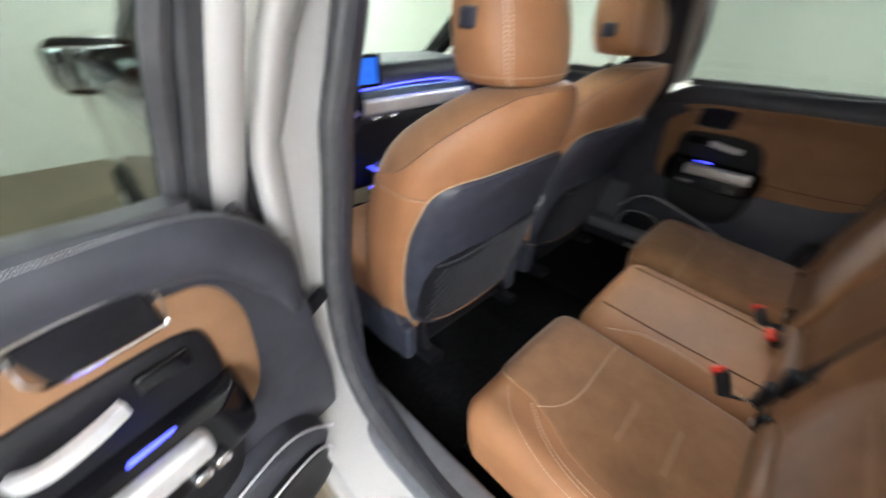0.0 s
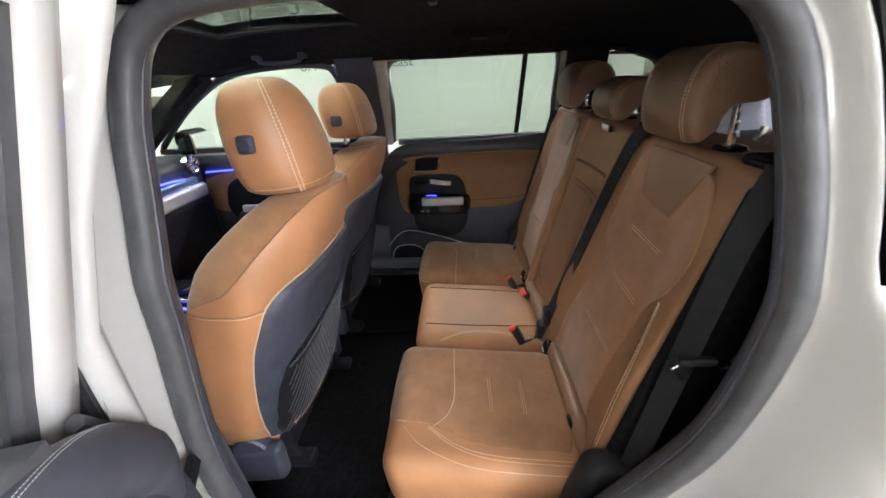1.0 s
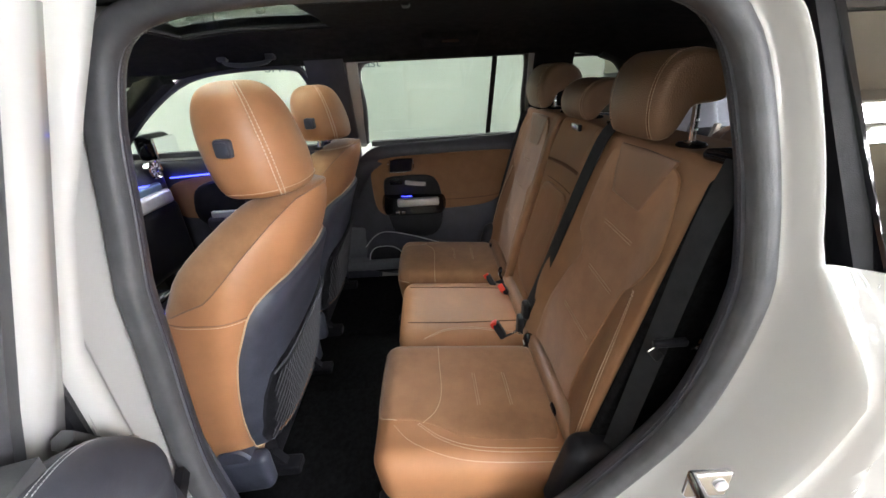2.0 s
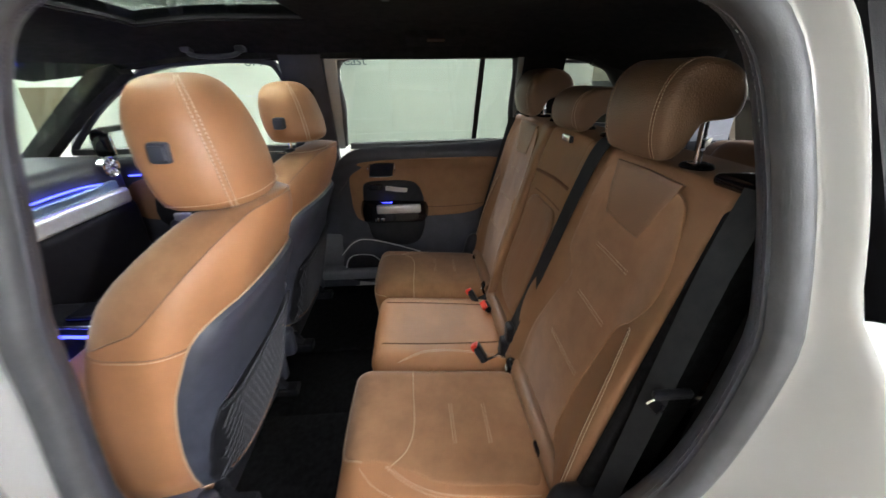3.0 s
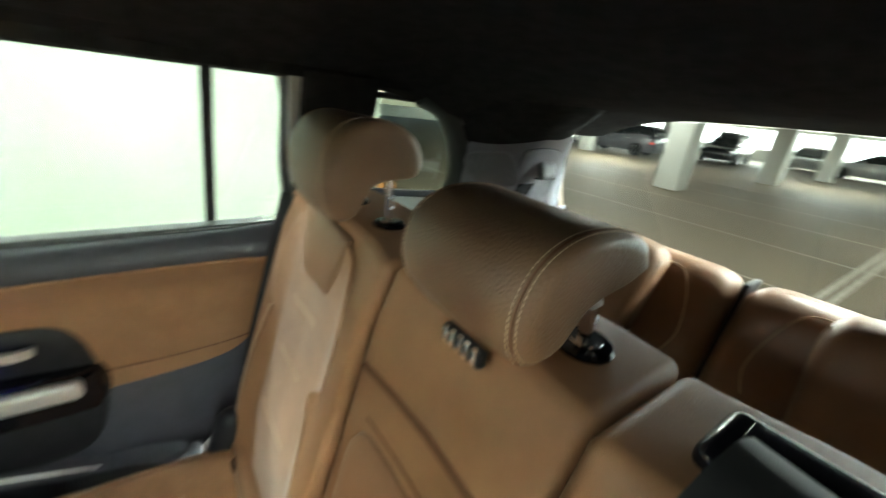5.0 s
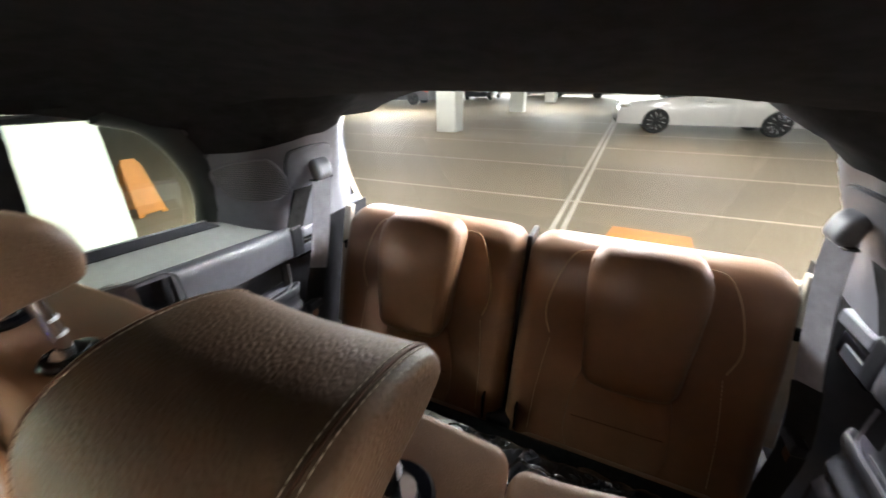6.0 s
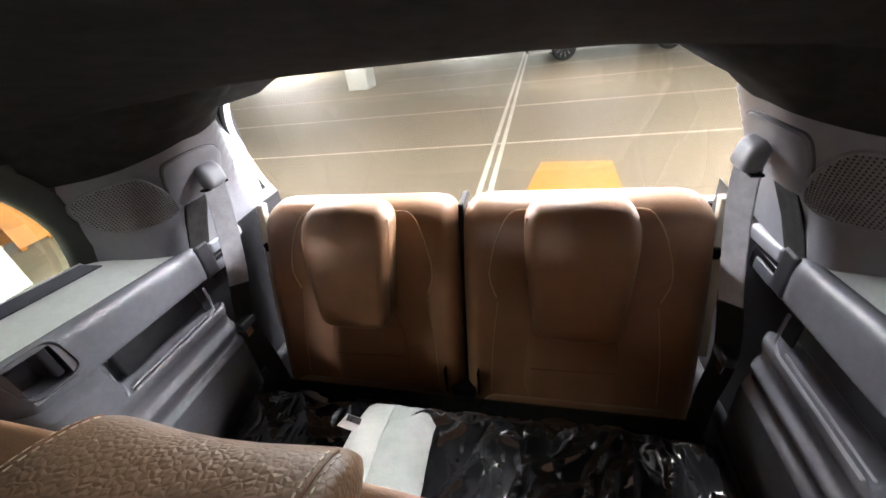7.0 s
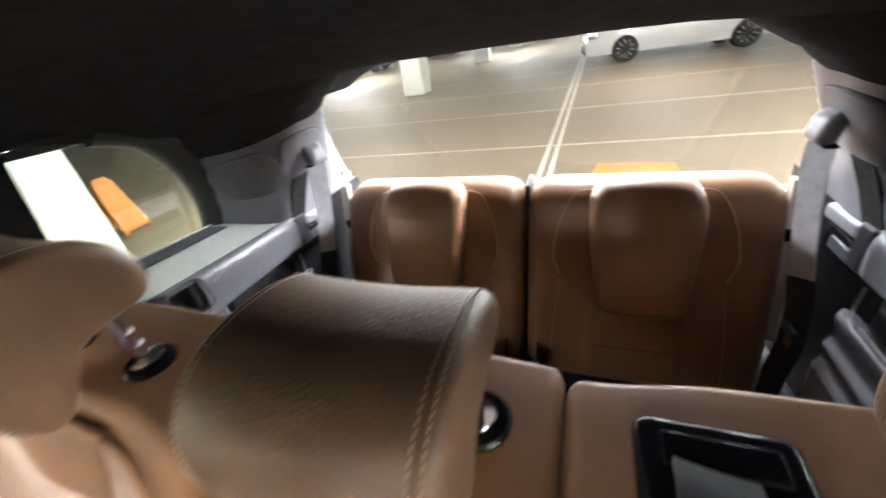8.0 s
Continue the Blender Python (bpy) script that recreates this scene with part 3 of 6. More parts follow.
def pillar(name, rows, material, label="", r=0.006, parent=None):
    """A post through rows of (x, y, z, half depth in y, half thickness in x)."""
    rings = []
    for x, y, z, hy, hx in rows:
        rings.append([V(x + hx * a, y + hy * b, z) for a, b in ((-1, -0.8), (-0.8, -1), (0.8, -1), (1, -0.8), (1, 0.8), (0.8, 1), (-0.8, 1), (-1, 0.8))])
    return part(name, loft(rings), material, parent or car, label)


for s in (-1, 1):
    # centre post: inner trim and outer skin
    zz = [0.34, 0.6, 0.85, 1.07, 1.2, 1.33, 1.47]
    yc = 0.915 if s > 0 else 0.925
    pillar("b_pillar_trim", [(s * (xin(z) - 0.015 if z > 0.6 else 0.76) if s > 0 else xdoor(0.93, z) + 0.030, yc + (0.0 if s > 0 else 0.085), z, 0.085 + (0.03 if z < 0.7 else 0) - (0.02 if s < 0 else 0), 0.022) for z in zz], TRIM, "charcoal plastic centre pillar trim")
    part("b_pillar_foot", rbox((s * (0.765 if s > 0 else 0.69), yc + (0 if s > 0 else 0.085), 0.53), (0.03, 0.07, 0.13), 0.028, (2, 4, 6), 4, deform=lambda p: V(p.x, p.y + (0.10 * max(0, 0.55 - p.z) if p.y > yc else -0.16 * max(0, 0.52 - p.z)), p.z)), SILLG, car, "grey foot trim of the centre pillar")
    # rear quarter post between the second and third side windows
    pillar("c_pillar_trim", [(s * (xin(z) - (0.02 if s > 0 else 0.065)), -0.10 if s > 0 else -0.14, z, 0.085, 0.02) for z in (1.05, 1.2, 1.35, 1.47)], LINER, "black fabric pillar trim")
    # cant rail over the windows
    part("cant_rail", sweep([(s * (0.672 if s > 0 else 0.655 - 0.075 * sstep(-0.1, 0.1, y)), y, 1.472 + (0.035 * sstep(-0.1, 0.1, y) if s < 0 else 0) - 0.1 * max(0, y - 1.3) - 0.02 * max(0, -0.4 - y)) for y in lin(-0.62, 1.75, 16)], [(-0.03, -0.016), (0.03, -0.016), (0.03, 0.03), (-0.03, 0.03)], up=(0, 0, 1)), LINER, car)
    # windscreen post
    part("a_pillar", sweep(catmull([(s * 0.66, 1.62, 1.44), (s * 0.70, 1.85, 1.30), (s * 0.745, 2.12, 1.10), (s * 0.76, 2.25, 1.0)], 5), [(-0.035, -0.04), (0.03, -0.04), (0.03, 0.04), (-0.035, 0.04)], up=(0, 0, 1)), LINER, car, "black windscreen pillar")
    # black inner panel beside the bench, over the wheel arch
    part("arch_panel", rbox((s * (0.715 if s > 0 else 0.70), -0.03 if s > 0 else -0.045, 0.83 if s > 0 else 0.765), (0.035, 0.075, 0.40 if s > 0 else 0.335), 0.02, (2, 3, 8), 3, deform=lambda p: V(p.x, p.y - 0.12 * (p.z - 0.83), p.z)), LINER, car, "black inner arch panel")
    # lower sides and sills
    part("sill", rbox((s * (0.80 if s < 0 else 0.86), 0.45, 0.33), (0.07 if s < 0 else 0.05, 1.35, 0.075), 0.03), PAINT, car, "white painted sill")
    part("sill_trim", rbox((s * 0.715, 0.62, 0.445), (0.055, 0.36, 0.028), 0.02, deform=lambda p: V(p.x, p.y, p.z + 0.05 * max(0, (0.45 - p.y)) ** 1.0)), SILLG, car, "grey plastic sill plate")
part("floor_pan", slab(-0.80, 0.80, -1.2, 2.1, 0.22, 0.30, 0.01), PLASTIC, car)

# windscreen, bonnet
part("windscreen", grid_surface(lambda u, v: V(u * (0.66 + 0.08 * v), 1.66 + 0.62 * v - 0.06 * u * u, 1.44 - 0.42 * v), lin(-1, 1, 10), lin(0, 1, 8), 0.005), GLASS_F, car, "clear windscreen").visible_shadow = False
part("bonnet", grid_surface(lambda u, v: V(u * (0.80 - 0.06 * v), 2.2 + 1.0 * v - 0.08 * u * u, 1.07 - 0.10 * v * v - 0.05 * u * u), lin(-1, 1, 14), lin(0, 1, 10), 0.01), PAINT, car, "white painted bonnet")
for s in (-1, 1):
    part("front_wing", grid_surface(lambda u, v, s=s: V(s * (0.80 + 0.06 * math.sin(v * 1.57)), 1.95 + 1.2 * u, 1.02 - 0.7 * v), lin(0, 1, 8), lin(0, 1, 8), 0.01), PAINT, car, "white painted front wing")
part("front_end", rbox((0, 3.2, 0.62), (0.84, 0.06, 0.38), 0.05), PAINT, car)

# ---- left side frame round the open doorway
LOOP = [(0.908, 1.36), (0.868, 1.452), (0.72, 1.478), (0.42, 1.476), (0.21, 1.470), (0.108, 1.424), (0.068, 1.29), (0.055, 1.14), (0.065, 1.0), (0.105, 0.85),
        (0.185, 0.71), (0.29, 0.575), (0.42, 0.50), (0.60, 0.48), (0.78, 0.50), (0.88, 0.57), (0.908, 0.70), (0.914, 0.85), (0.918, 1.04), (0.914, 1.22)]
LOOPC = catmull([(a, b, 0) for a, b in LOOP], 5, True)
nl = len(LOOPC)
area2 = sum(LOOPC[i].x * LOOPC[(i + 1) % nl].y - LOOPC[(i + 1) % nl].x * LOOPC[i].y for i in range(nl))


def loop_off(d):
    out = []
    for i in range(nl):
        t = (LOOPC[(i + 1) % nl] - LOOPC[i - 1]).normalized()
        nn = V(t.y, -t.x, 0) * (1 if area2 > 0 else -1)
        p = LOOPC[i]
        w = max(0, min(1, (p.y - 1.0) / 0.15)) * max(0, min(1, (0.32 - p.x) / 0.2))
        out.append(p + nn * (d if d < 0.045 else 0.045 + (d - 0.045) * (1 - 0.6 * w)))
    return out


def ring_at(d, dx):
    return [V(xdoor(p.x, p.y) + dx, p.x, p.y) for p in loop_off(d)]


def jamb(u):
    """Painted rebate outside the seal: a broad face on the centre post, a rounded flange elsewhere."""
    wide, post = loop_off(0.040 + 0.085 * u), loop_off(0.040 - 0.022 * u * u)
    out = []
    for q, p in zip(wide, post):
        w = sstep(0.62, 0.84, LOOPC[len(out)].x) * (1 - 0.8 * sstep(1.36, 1.44, LOOPC[len(out)].y))
        m = q.lerp(p, w)
        dx = -(0.012 * math.sin(min(1, u * 2) * 3.14) + 0.10 * sstep(0.25, 1.0, u) - 0.020 * math.sin(u * 6.28)) * (1 - w) * (1 - 0.72 * sstep(0.98, 1.16, m.y) * sstep(0.5, 0.2, m.x)) - 0.128 * u * w
        out.append(V(xdoor(m.x, m.y) + dx, m.x, m.y))
    return out


part("doorway_trim", loft([ring_at(0.022, 0.045), ring_at(0.010, 0.034), ring_at(0.003, 0.020), ring_at(0.001, 0.008), ring_at(0.010, 0.0)], True, False), TRIM, car, "stitched charcoal edge trim inside the doorway")
part("trim_stitching", stitches(ring_at(0.0008, 0.013), 0.004, 0.003, 0.0005), NET, car, "fine pale stitches along the doorway trim", kind="stuff")
SEALP = [(0.019, -0.006), (0.018, 0.005), (0.014, 0.012), (0.006, 0.016), (-0.004, 0.017), (-0.012, 0.014), (-0.017, 0.007), (-0.019, -0.004), (0.0, -0.010)]
part("door_seal", sweep(ring_at(0.020, -0.004), SEALP, True, up=(-1, 0, 0)), RUBBER, car, "soft grey rubber door seal")
part("doorway_flange", loft([jamb(u) for u in (0, 0.08, 0.16, 0.25, 0.34, 0.44, 0.55, 0.66, 0.78, 0.9, 1.0)], True, False), PAINT, car, "white painted door jamb")
# outer skin of the centre post; a black strip for the gap beside the open door
part("b_pillar_skin", loft([[V(-0.812 + 0.33 * max(0, z - 1.15) + a, y + b, z) for a, b in ((0.004, -0.012), (-0.012, -0.006), (-0.016, 0.03), (-0.012, 0.10), (0.05, 0.10), (0.05, 0.03))] for y, z in ((0.925, 0.45), (0.93, 0.7), (0.932, 0.95), (0.928, 1.1), (0.90, 1.25), (0.865, 1.38), (0.83, 1.50))]), PAINT, car, "white painted centre pillar", flat_angle=80)
part("gap_dark_strip", tube([(-0.836, 0.945, 0.62), (-0.836, 0.95, 0.85), (-0.838, 0.944, 1.08), (-0.822, 0.912, 1.25), (-0.794, 0.868, 1.42), (-0.78, 0.84, 1.52)], 0.011, 8), PLASTIC, car, "black strip standing for the dark gap beside the door")
# rear wing outer skin with a shoulder crease, behind the doorway
jamb_edge = [q for q, p in zip(jamb(1.0), LOOPC) if p.x < 0.45 and 0.48 < p.y < 1.16]


def wing(u, v):
    """u: 0 at the doorway to 1 at the tail; v runs along the jamb's outer edge."""
    k = v * (len(jamb_edge) - 1)
    i = min(int(k), len(jamb_edge) - 2)
    q = jamb_edge[i].lerp(jamb_edge[i + 1], k - i)
    d = u * (1.2 + q.y)
    swell = 0.045 * math.sin(max(0, min(1, (1.16 - q.z) / 0.62)) * math.pi * 0.85)
    roll = 0.022 * math.exp(-((d - 0.030 - 0.05 * sstep(0.95, 0.7, q.z)) / 0.016) ** 2) - 0.018 * math.exp(-((d - 0.075 - 0.05 * sstep(0.95, 0.7, q.z)) / 0.022) ** 2)
    return V(q.x + (-0.862 - q.x) * sstep(0, 0.10, d) - swell * sstep(0.02, 0.16, d) - roll * sstep(0, 0.02, d) * sstep(1.14, 1.02, q.z), q.y - d, q.z)


part("rear_wing", grid_surface(wing, [0, 0.006, 0.012, 0.018, 0.024, 0.03, 0.04, 0.05, 0.06, 0.075, 0.09, 0.11, 0.14, 0.2, 0.35, 0.6, 1.0], lin(0, 1, 40), 0.006), PAINT, car, "white painted rear wing with a soft crease")
part("rear_wing", grid_surface(lambda u, v: V(0.85 + 0.04 * math.sin(v * 3), -0.15 - 1.02 * u, 0.3 + 0.8 * v), lin(0, 1, 6), lin(0, 1, 8), 0.006), PAINT, car, "white painted rear wing")
# outer quarter pane of the left side, black framed
for s in (-1, 1):
    ys0, ys1 = (-0.078, -0.62) if s < 0 else (-0.17, -0.60)
    zb = 1.140
    ol = [(ys0, zb), (ys0 + (0.07 if s < 0 else 0.0), 1.44), (ys1 + 0.24, 1.44), (ys1 + 0.09, 1.38), (ys1 + 0.01, 1.26), (ys1, 1.19), (ys1 + 0.06, zb)]
    oc = [V(0, a, b) for a, b in ol[:2]] + catmull([(0, a, b) for a, b in ol[2:]], 4)
    ring = [V(s * (xin(p.z) + 0.012), p.y, p.z) for p in oc]
    bmq = bmesh.new()
    bmq.faces.new([bmq.verts.new(p) for p in (ring if s > 0 else ring[::-1])])
    part("side_window", bmq, GLASS_Q if s < 0 else GLASS_D, car, "green tinted third-row side window", smooth=False)
    part("side_window_frame", sweep(ring, circle(0.011, 6), True), GLOSS if s < 0 else TRIM, car, "black window surround")
    if s < 0:
        mid = sum(ring, V(0, 0, 0)) / len(ring)
        wide = [V(p.x + 0.004, mid.y + (p.y - mid.y) * 1.05, mid.z + (p.z - mid.z) * 1.06) for p in ring]
        part("window_border", loft([[p + V(-0.006, 0, 0) for p in ring], wide, [p + V(0.03, 0, 0) for p in wide]], True, False), PLASTIC, car, "glossy black border of the side window")
        part("window_strip", tube([ring[0] + V(-0.016, 0.012, -0.016), ring[-1] + V(-0.016, 0.02, -0.016)], 0.005, 8), CHROME, car, "chrome strip under the side window")
# door striker
strk = part("door_striker", tube(catmull([(-0.862, 0.135, 0.855), (-0.905, 0.150, 0.868), (-0.922, 0.150, 0.855), (-0.905, 0.135, 0.835), (-0.862, 0.115, 0.822)], 5), 0.0075, 10), CHROME, car, "steel door striker loop")
part("striker_plate", rbox((-0.857, 0.105, 0.832), (0.006, 0.032, 0.026), 0.006, (2, 4, 3), 4), CHROME, strk)
part("striker_screw", disc_stack((-0.864, 0.090, 0.835), (-1, 0, 0), [(0, 0.009), (0.003, 0.009), (0.004, 0.006)], 12), ALU, strk)
part("door_check_strap", sweep([(-0.755, 0.928, 0.80), (-0.80, 0.915, 0.785), (-0.86, 0.905, 0.765)], [(-0.006, -0.014), (0.006, -0.014), (0.006, 0.014), (-0.006, 0.014)], up=(0, 0, 1)), PLASTIC, car, "black door check strap")
for hz_ in (0.66, 0.92):
    part("door_hinge", rbox((-0.826, 0.93, hz_), (0.022, 0.022, 0.032), 0.008, (2, 2, 3), 3), PAINT, car, "white painted door hinge")

# ---- tail: rear window and its surround
RW = [(0.78, 1.03), (0.80, 1.20), (0.78, 1.32), (0.70, 1.41), (0.52, 1.452), (0.20, 1.472), (-0.20, 1.472), (-0.52, 1.452), (-0.70, 1.41), (-0.78, 1.32), (-0.80, 1.20), (-0.78, 1.03), (-0.68, 0.96), (0.68, 0.96)]
rwc = catmull([(a, 0, b) for a, b in RW], 4, True)
ry = lambda z: -1.05 - 0.28 * (1.43 - z)
bmq = bmesh.new()
bmq.faces.new([bmq.verts.new((p.x, ry(p.z) - 0.03, p.z)) for p in rwc])
part("rear_window", bmq, GLASS_R, car, "clear tailgate window", smooth=False).visible_shadow = False
big = [V(p.x * 1.28, ry(p.z) - 0.03, 1.2 + (p.z - 1.2) * 1.35) for p in rwc]
part("tailgate_trim", loft([[V(p.x, ry(p.z), p.z) for p in rwc], [V(p.x * 1.005, ry(p.z) + 0.012, 1.2 + (p.z - 1.2) * 1.02) for p in rwc], [V(p.x * 1.06, ry(p.z) - 0.01, 1.2 + (p.z - 1.2) * 1.12) for p in rwc], [V(p.x * 1.2, ry(p.z) - 0.02, 1.2 + (p.z - 1.2) * 1.3) for p in rwc]], True, False), LINER, car, "black tailgate surround")
part("tailgate", rbox((0, -1.30, 0.60), (0.80, 0.05, 0.30), 0.04), PAINT, car, "white painted tailgate")
part("tailgate_inner", rbox((0, -1.22, 0.61), (0.78, 0.02, 0.31), 0.015), TRIM, car)

# wheels
for sx in (-1, 1):
    for wy in (2.32, -0.62):
        wheel(car, (sx * 0.80, wy, 0.35), (sx, 0, 0), 0.35, 0.2)


# ---------------------------------------------------------------- cabin floor
carpet = solo("cabin_carpet", grid_surface(lambda x, y: V(x, y, 0.315 + 0.05 * math.exp(-(x / 0.16) ** 2) + 0.02 * max(0, abs(x) - 0.6) * 5), lin(-0.755, 0.755, 40), lin(-1.15, 2.0, 40), 0.012), CARPET, "black carpet on the car's floor", "carpet", "structure")
for mx, my in ((-0.37, 0.86), (0.42, 0.86)):
    solo("floor_mat", rbox((mx, my, 0.345), (0.23, 0.19, 0.008), 0.006, (6, 6, 1), deform=lambda p: V(p.x, p.y, p.z + 0.004 * noise.noise(p * 9))), CARPET, "black velour floor mat lying on the carpet", "mat", group="floor mats")


# ---------------------------------------------------------------- doors
mat("pale_grey_thread", (0.55, 0.55, 0.58), 0.7)


def door(name, P, label, swing):
    """A rear door. P(s, d, z): s back from the hinge, d towards the cabin."""
    o = P(0.0, 0, 0.35)
    t = thing(name, o, label, "car door", "rear doors")
    dn = (P(0, 1, 0) - P(0, 0, 0)).normalized()

    def prof(z):
        return 0.012 + (0.018 if swing else 0.045) * math.exp(-((z - 1.045) / 0.055) ** 2) + 0.02 * math.exp(-((z - 0.62) / 0.12) ** 2)

    surf = lambda s, z: (P(s, prof(z), z), dn)
    outline = [(-0.01, 0.42), (-0.012, 0.75), (0.0, 0.88), (0.038, 0.953), (0.083, 1.008), (0.15, 1.052), (0.27, 1.076), (0.45, 1.090), (0.75, 1.10), (0.90, 1.105), (0.90, 1.04), (0.86, 0.86), (0.79, 0.68), (0.70, 0.52), (0.58, 0.40), (0.4, 0.345), (0.15, 0.345)]
    if not swing:
        outline[3:7] = [(0.03, 0.965), (0.07, 1.025), (0.14, 1.070), (0.25, 1.086)]
    panel = part("trim_panel", inlay(outline, surf, 0.004, 5, 12, 0.04), TRIM, t, "charcoal door panel with a padded top")
    # outer skin and inner steel
    so = catmull([(a, b, 0) for a, b in outline], 4, True)
    top = 1.035 if swing else 2
    part("skin", loft([[P(p.x, 0.006, min(p.y, top)) for p in so], [P(p.x, -0.04, min(p.y, top)) for p in so], [P(p.x * 1.02, -0.10, 0.72 + (p.y - 0.72) * 0.88) for p in so], [P(p.x, -0.125, 0.70 + (p.y - 0.7) * 0.80) for p in so]]), PAINT, t, "white painted door skin")
    # window frame, glass, seal
    g = lambda s, z, d=0.0: P(s, 0.34 * (z - 1.09) - 0.045 + d, z)
    fr = [(0.095, 1.085), (0.115, 1.25), (0.135, 1.452), (0.40, 1.468), (0.80, 1.468), (0.885, 1.452), (0.895, 1.25), (0.918, 1.10)]
    if swing:
        fr[-1] = (0.918, 1.05)
        fr[:3] = [(0.115, 1.04), (0.106, 1.25), (0.088, 1.452)]
    frame3 = [g(a, b) for a, b in fr]
    bmw = bmesh.new()
    bmw.faces.new([bmw.verts.new(p) for p in frame3])
    part("window_glass", bmw, GLASS, t, "green tinted window glass", smooth=False).visible_shadow = False
    fp = catmull(frame3, 5)
    wf = part("window_frame", sweep([p - dn * 0.0 for p in [g(a - (0.022 if a < 0.3 else -0.022 if a > 0.82 else 0), b + (0.016 if b > 1.4 else 0), 0.012) for a, b in (fr[2:] if swing else fr)]], [(-0.02, -0.018), (0.02, -0.018), (0.02, 0.012), (-0.02, 0.012)], up=dn), PAINT, t, "white painted window frame")
    part("window_seal", sweep(fp, circle(0.016, 8), False), RUBBER, t, "black rubber window seal")
    if swing:
        rows = [(0.045, 0.96, 0.027), (0.045, 1.09, 0.027), (0.038, 1.25, 0.024), (0.027, 1.46, 0.020)]
        part("frame_cover", loft([[g(q + k * h, z, d_) for k, d_ in ((-1, 0.0), (-1, 0.020), (-0.7, 0.030), (0.7, 0.030), (1, 0.020), (1, 0.0))] for q, z, h in rows]), PAINT, t, "white painted window frame", flat_angle=80)
        part("glass_run", loft([[g(q + h + 0.013 + k * 0.015, z, d_) for k, d_ in ((-1, -0.005), (-1, 0.016), (0.6, 0.020), (1, 0.010), (1, -0.005))] for q, z, h in rows]), RUBBER, t, "dark rubber glass run")
    else:
        part("frame_cover", loft([[g(q + k * h, z, d_) for k, d_ in ((-1, 0.0), (-1, 0.020), (-0.7, 0.028), (0.7, 0.028), (1, 0.020), (1, 0.0))] for q, z, h in ((0.070, 1.07, 0.030), (0.076, 1.20, 0.030), (0.088, 1.34, 0.030), (0.098, 1.46, 0.028))]), PAINT, t, "white painted window frame")
    part("window_divider", sweep([g(0.725, 1.08, 0.004), g(0.74, 1.47, 0.004)], [(-0.011, -0.006), (0.011, -0.006), (0.011, 0.006), (-0.011, 0.006)], up=dn), PLASTIC, t, "black window divider bar")
    part("belt_seal", sweep([P(0.13 + 0.78 * i / 10, -0.022 if swing else -0.01, 1.062 + 0.036 * sstep(0, 6, i) if swing else 1.086 + 0.001 * i) for i in range(11)], [(-0.034 if swing else -0.02, -0.012), (0.02, -0.012), (0.014, 0.01), (-0.034 if swing else -0.02, 0.012)], up=(0, 0, 1)), RUBBER, t, "black rubber waist seal")
    # tan insert
    ins = [(0.105, 0.84), (0.105, 0.93), (0.13, 0.99), (0.19, 1.02), (0.40, 1.032), (0.70, 1.036), (0.83, 1.03), (0.865, 1.0), (0.855, 0.92), (0.82, 0.83), (0.76, 0.765), (0.66, 0.738), (0.45, 0.728), (0.24, 0.715), (0.15, 0.715), (0.115, 0.76)]
    if swing:
        ins[1:8] = [(0.11, 0.90), (0.14, 0.955), (0.20, 0.975), (0.40, 0.985), (0.70, 0.988), (0.83, 0.988), (0.86, 0.96)]
    part("tan_insert", inlay(ins, surf, 0.010, 5, 10, 0.035), DOORTAN, t, "tan suede-look door insert")
    part("insert_seam", tube(on(surf, [(0.20, 0.80), (0.50, 0.78), (0.70, 0.785), (0.80, 0.80)], 0.011), 0.0018, 5), SEAM, panel)
    # dark control panel with armrest
    rec = [(0.165, 0.80), (0.165, 0.88), (0.19, 0.918), (0.30, 0.925), (0.41, 0.918), (0.455, 0.88), (0.475, 0.80), (0.475, 0.68), (0.44, 0.60), (0.36, 0.575), (0.22, 0.60), (0.175, 0.70)]
    ctl = part("control_panel", inlay(rec, surf, 0.024, 5, 8, 0.12), PLASTIC, t, "black control panel")
    surf2 = lambda s, z: (P(s, prof(z) + 0.024, z), dn)
    part("armrest", inlay([(0.155, 0.74), (0.16, 0.815), (0.20, 0.825), (0.44, 0.815), (0.485, 0.80), (0.485, 0.735), (0.44, 0.715), (0.2, 0.718)], surf2, 0.042, 4, 6, 0.25), GLOSS, t, "glossy black armrest scoop")
    part("pull_grip", rbox(P(0.345, prof(0.79) + 0.078, 0.795), (0.108, 0.014, 0.021), 0.010, (6, 2, 2), rot=Matrix(((P(1, 0, 0) - P(0, 0, 0)).normalized(), dn, V(0, 0, 1))).transposed()), ALU, t, "silver pull grip")
    R3 = Matrix(((P(1, 0, 0) - P(0, 0, 0)).normalized(), dn, V(0, 0, 1))).transposed()
    part("ambient_strip", rbox(P(0.285, prof(0.82) + 0.05, 0.818), (0.028, 0.004, 0.0025), 0.002, rot=R3), BLUE, t, "blue ambient light strip")
    part("inner_handle", sweep(catmull([P(0.385, prof(0.88) + 0.03, 0.875), P(0.36, prof(0.88) + 0.05, 0.882), P(0.32, prof(0.88) + 0.052, 0.888), P(0.285, prof(0.88) + 0.045, 0.892)], 4), [(-0.005, -0.010), (0.005, -0.010), (0.006, 0.010), (-0.006, 0.010)], up=(0, 0, 1)), SATIN, ctl, "bright silver door handle")
    part("lock_button", rbox(P(0.235, prof(0.89) + 0.028, 0.892), (0.032, 0.006, 0.014), 0.005, rot=R3), GLOSS, ctl)
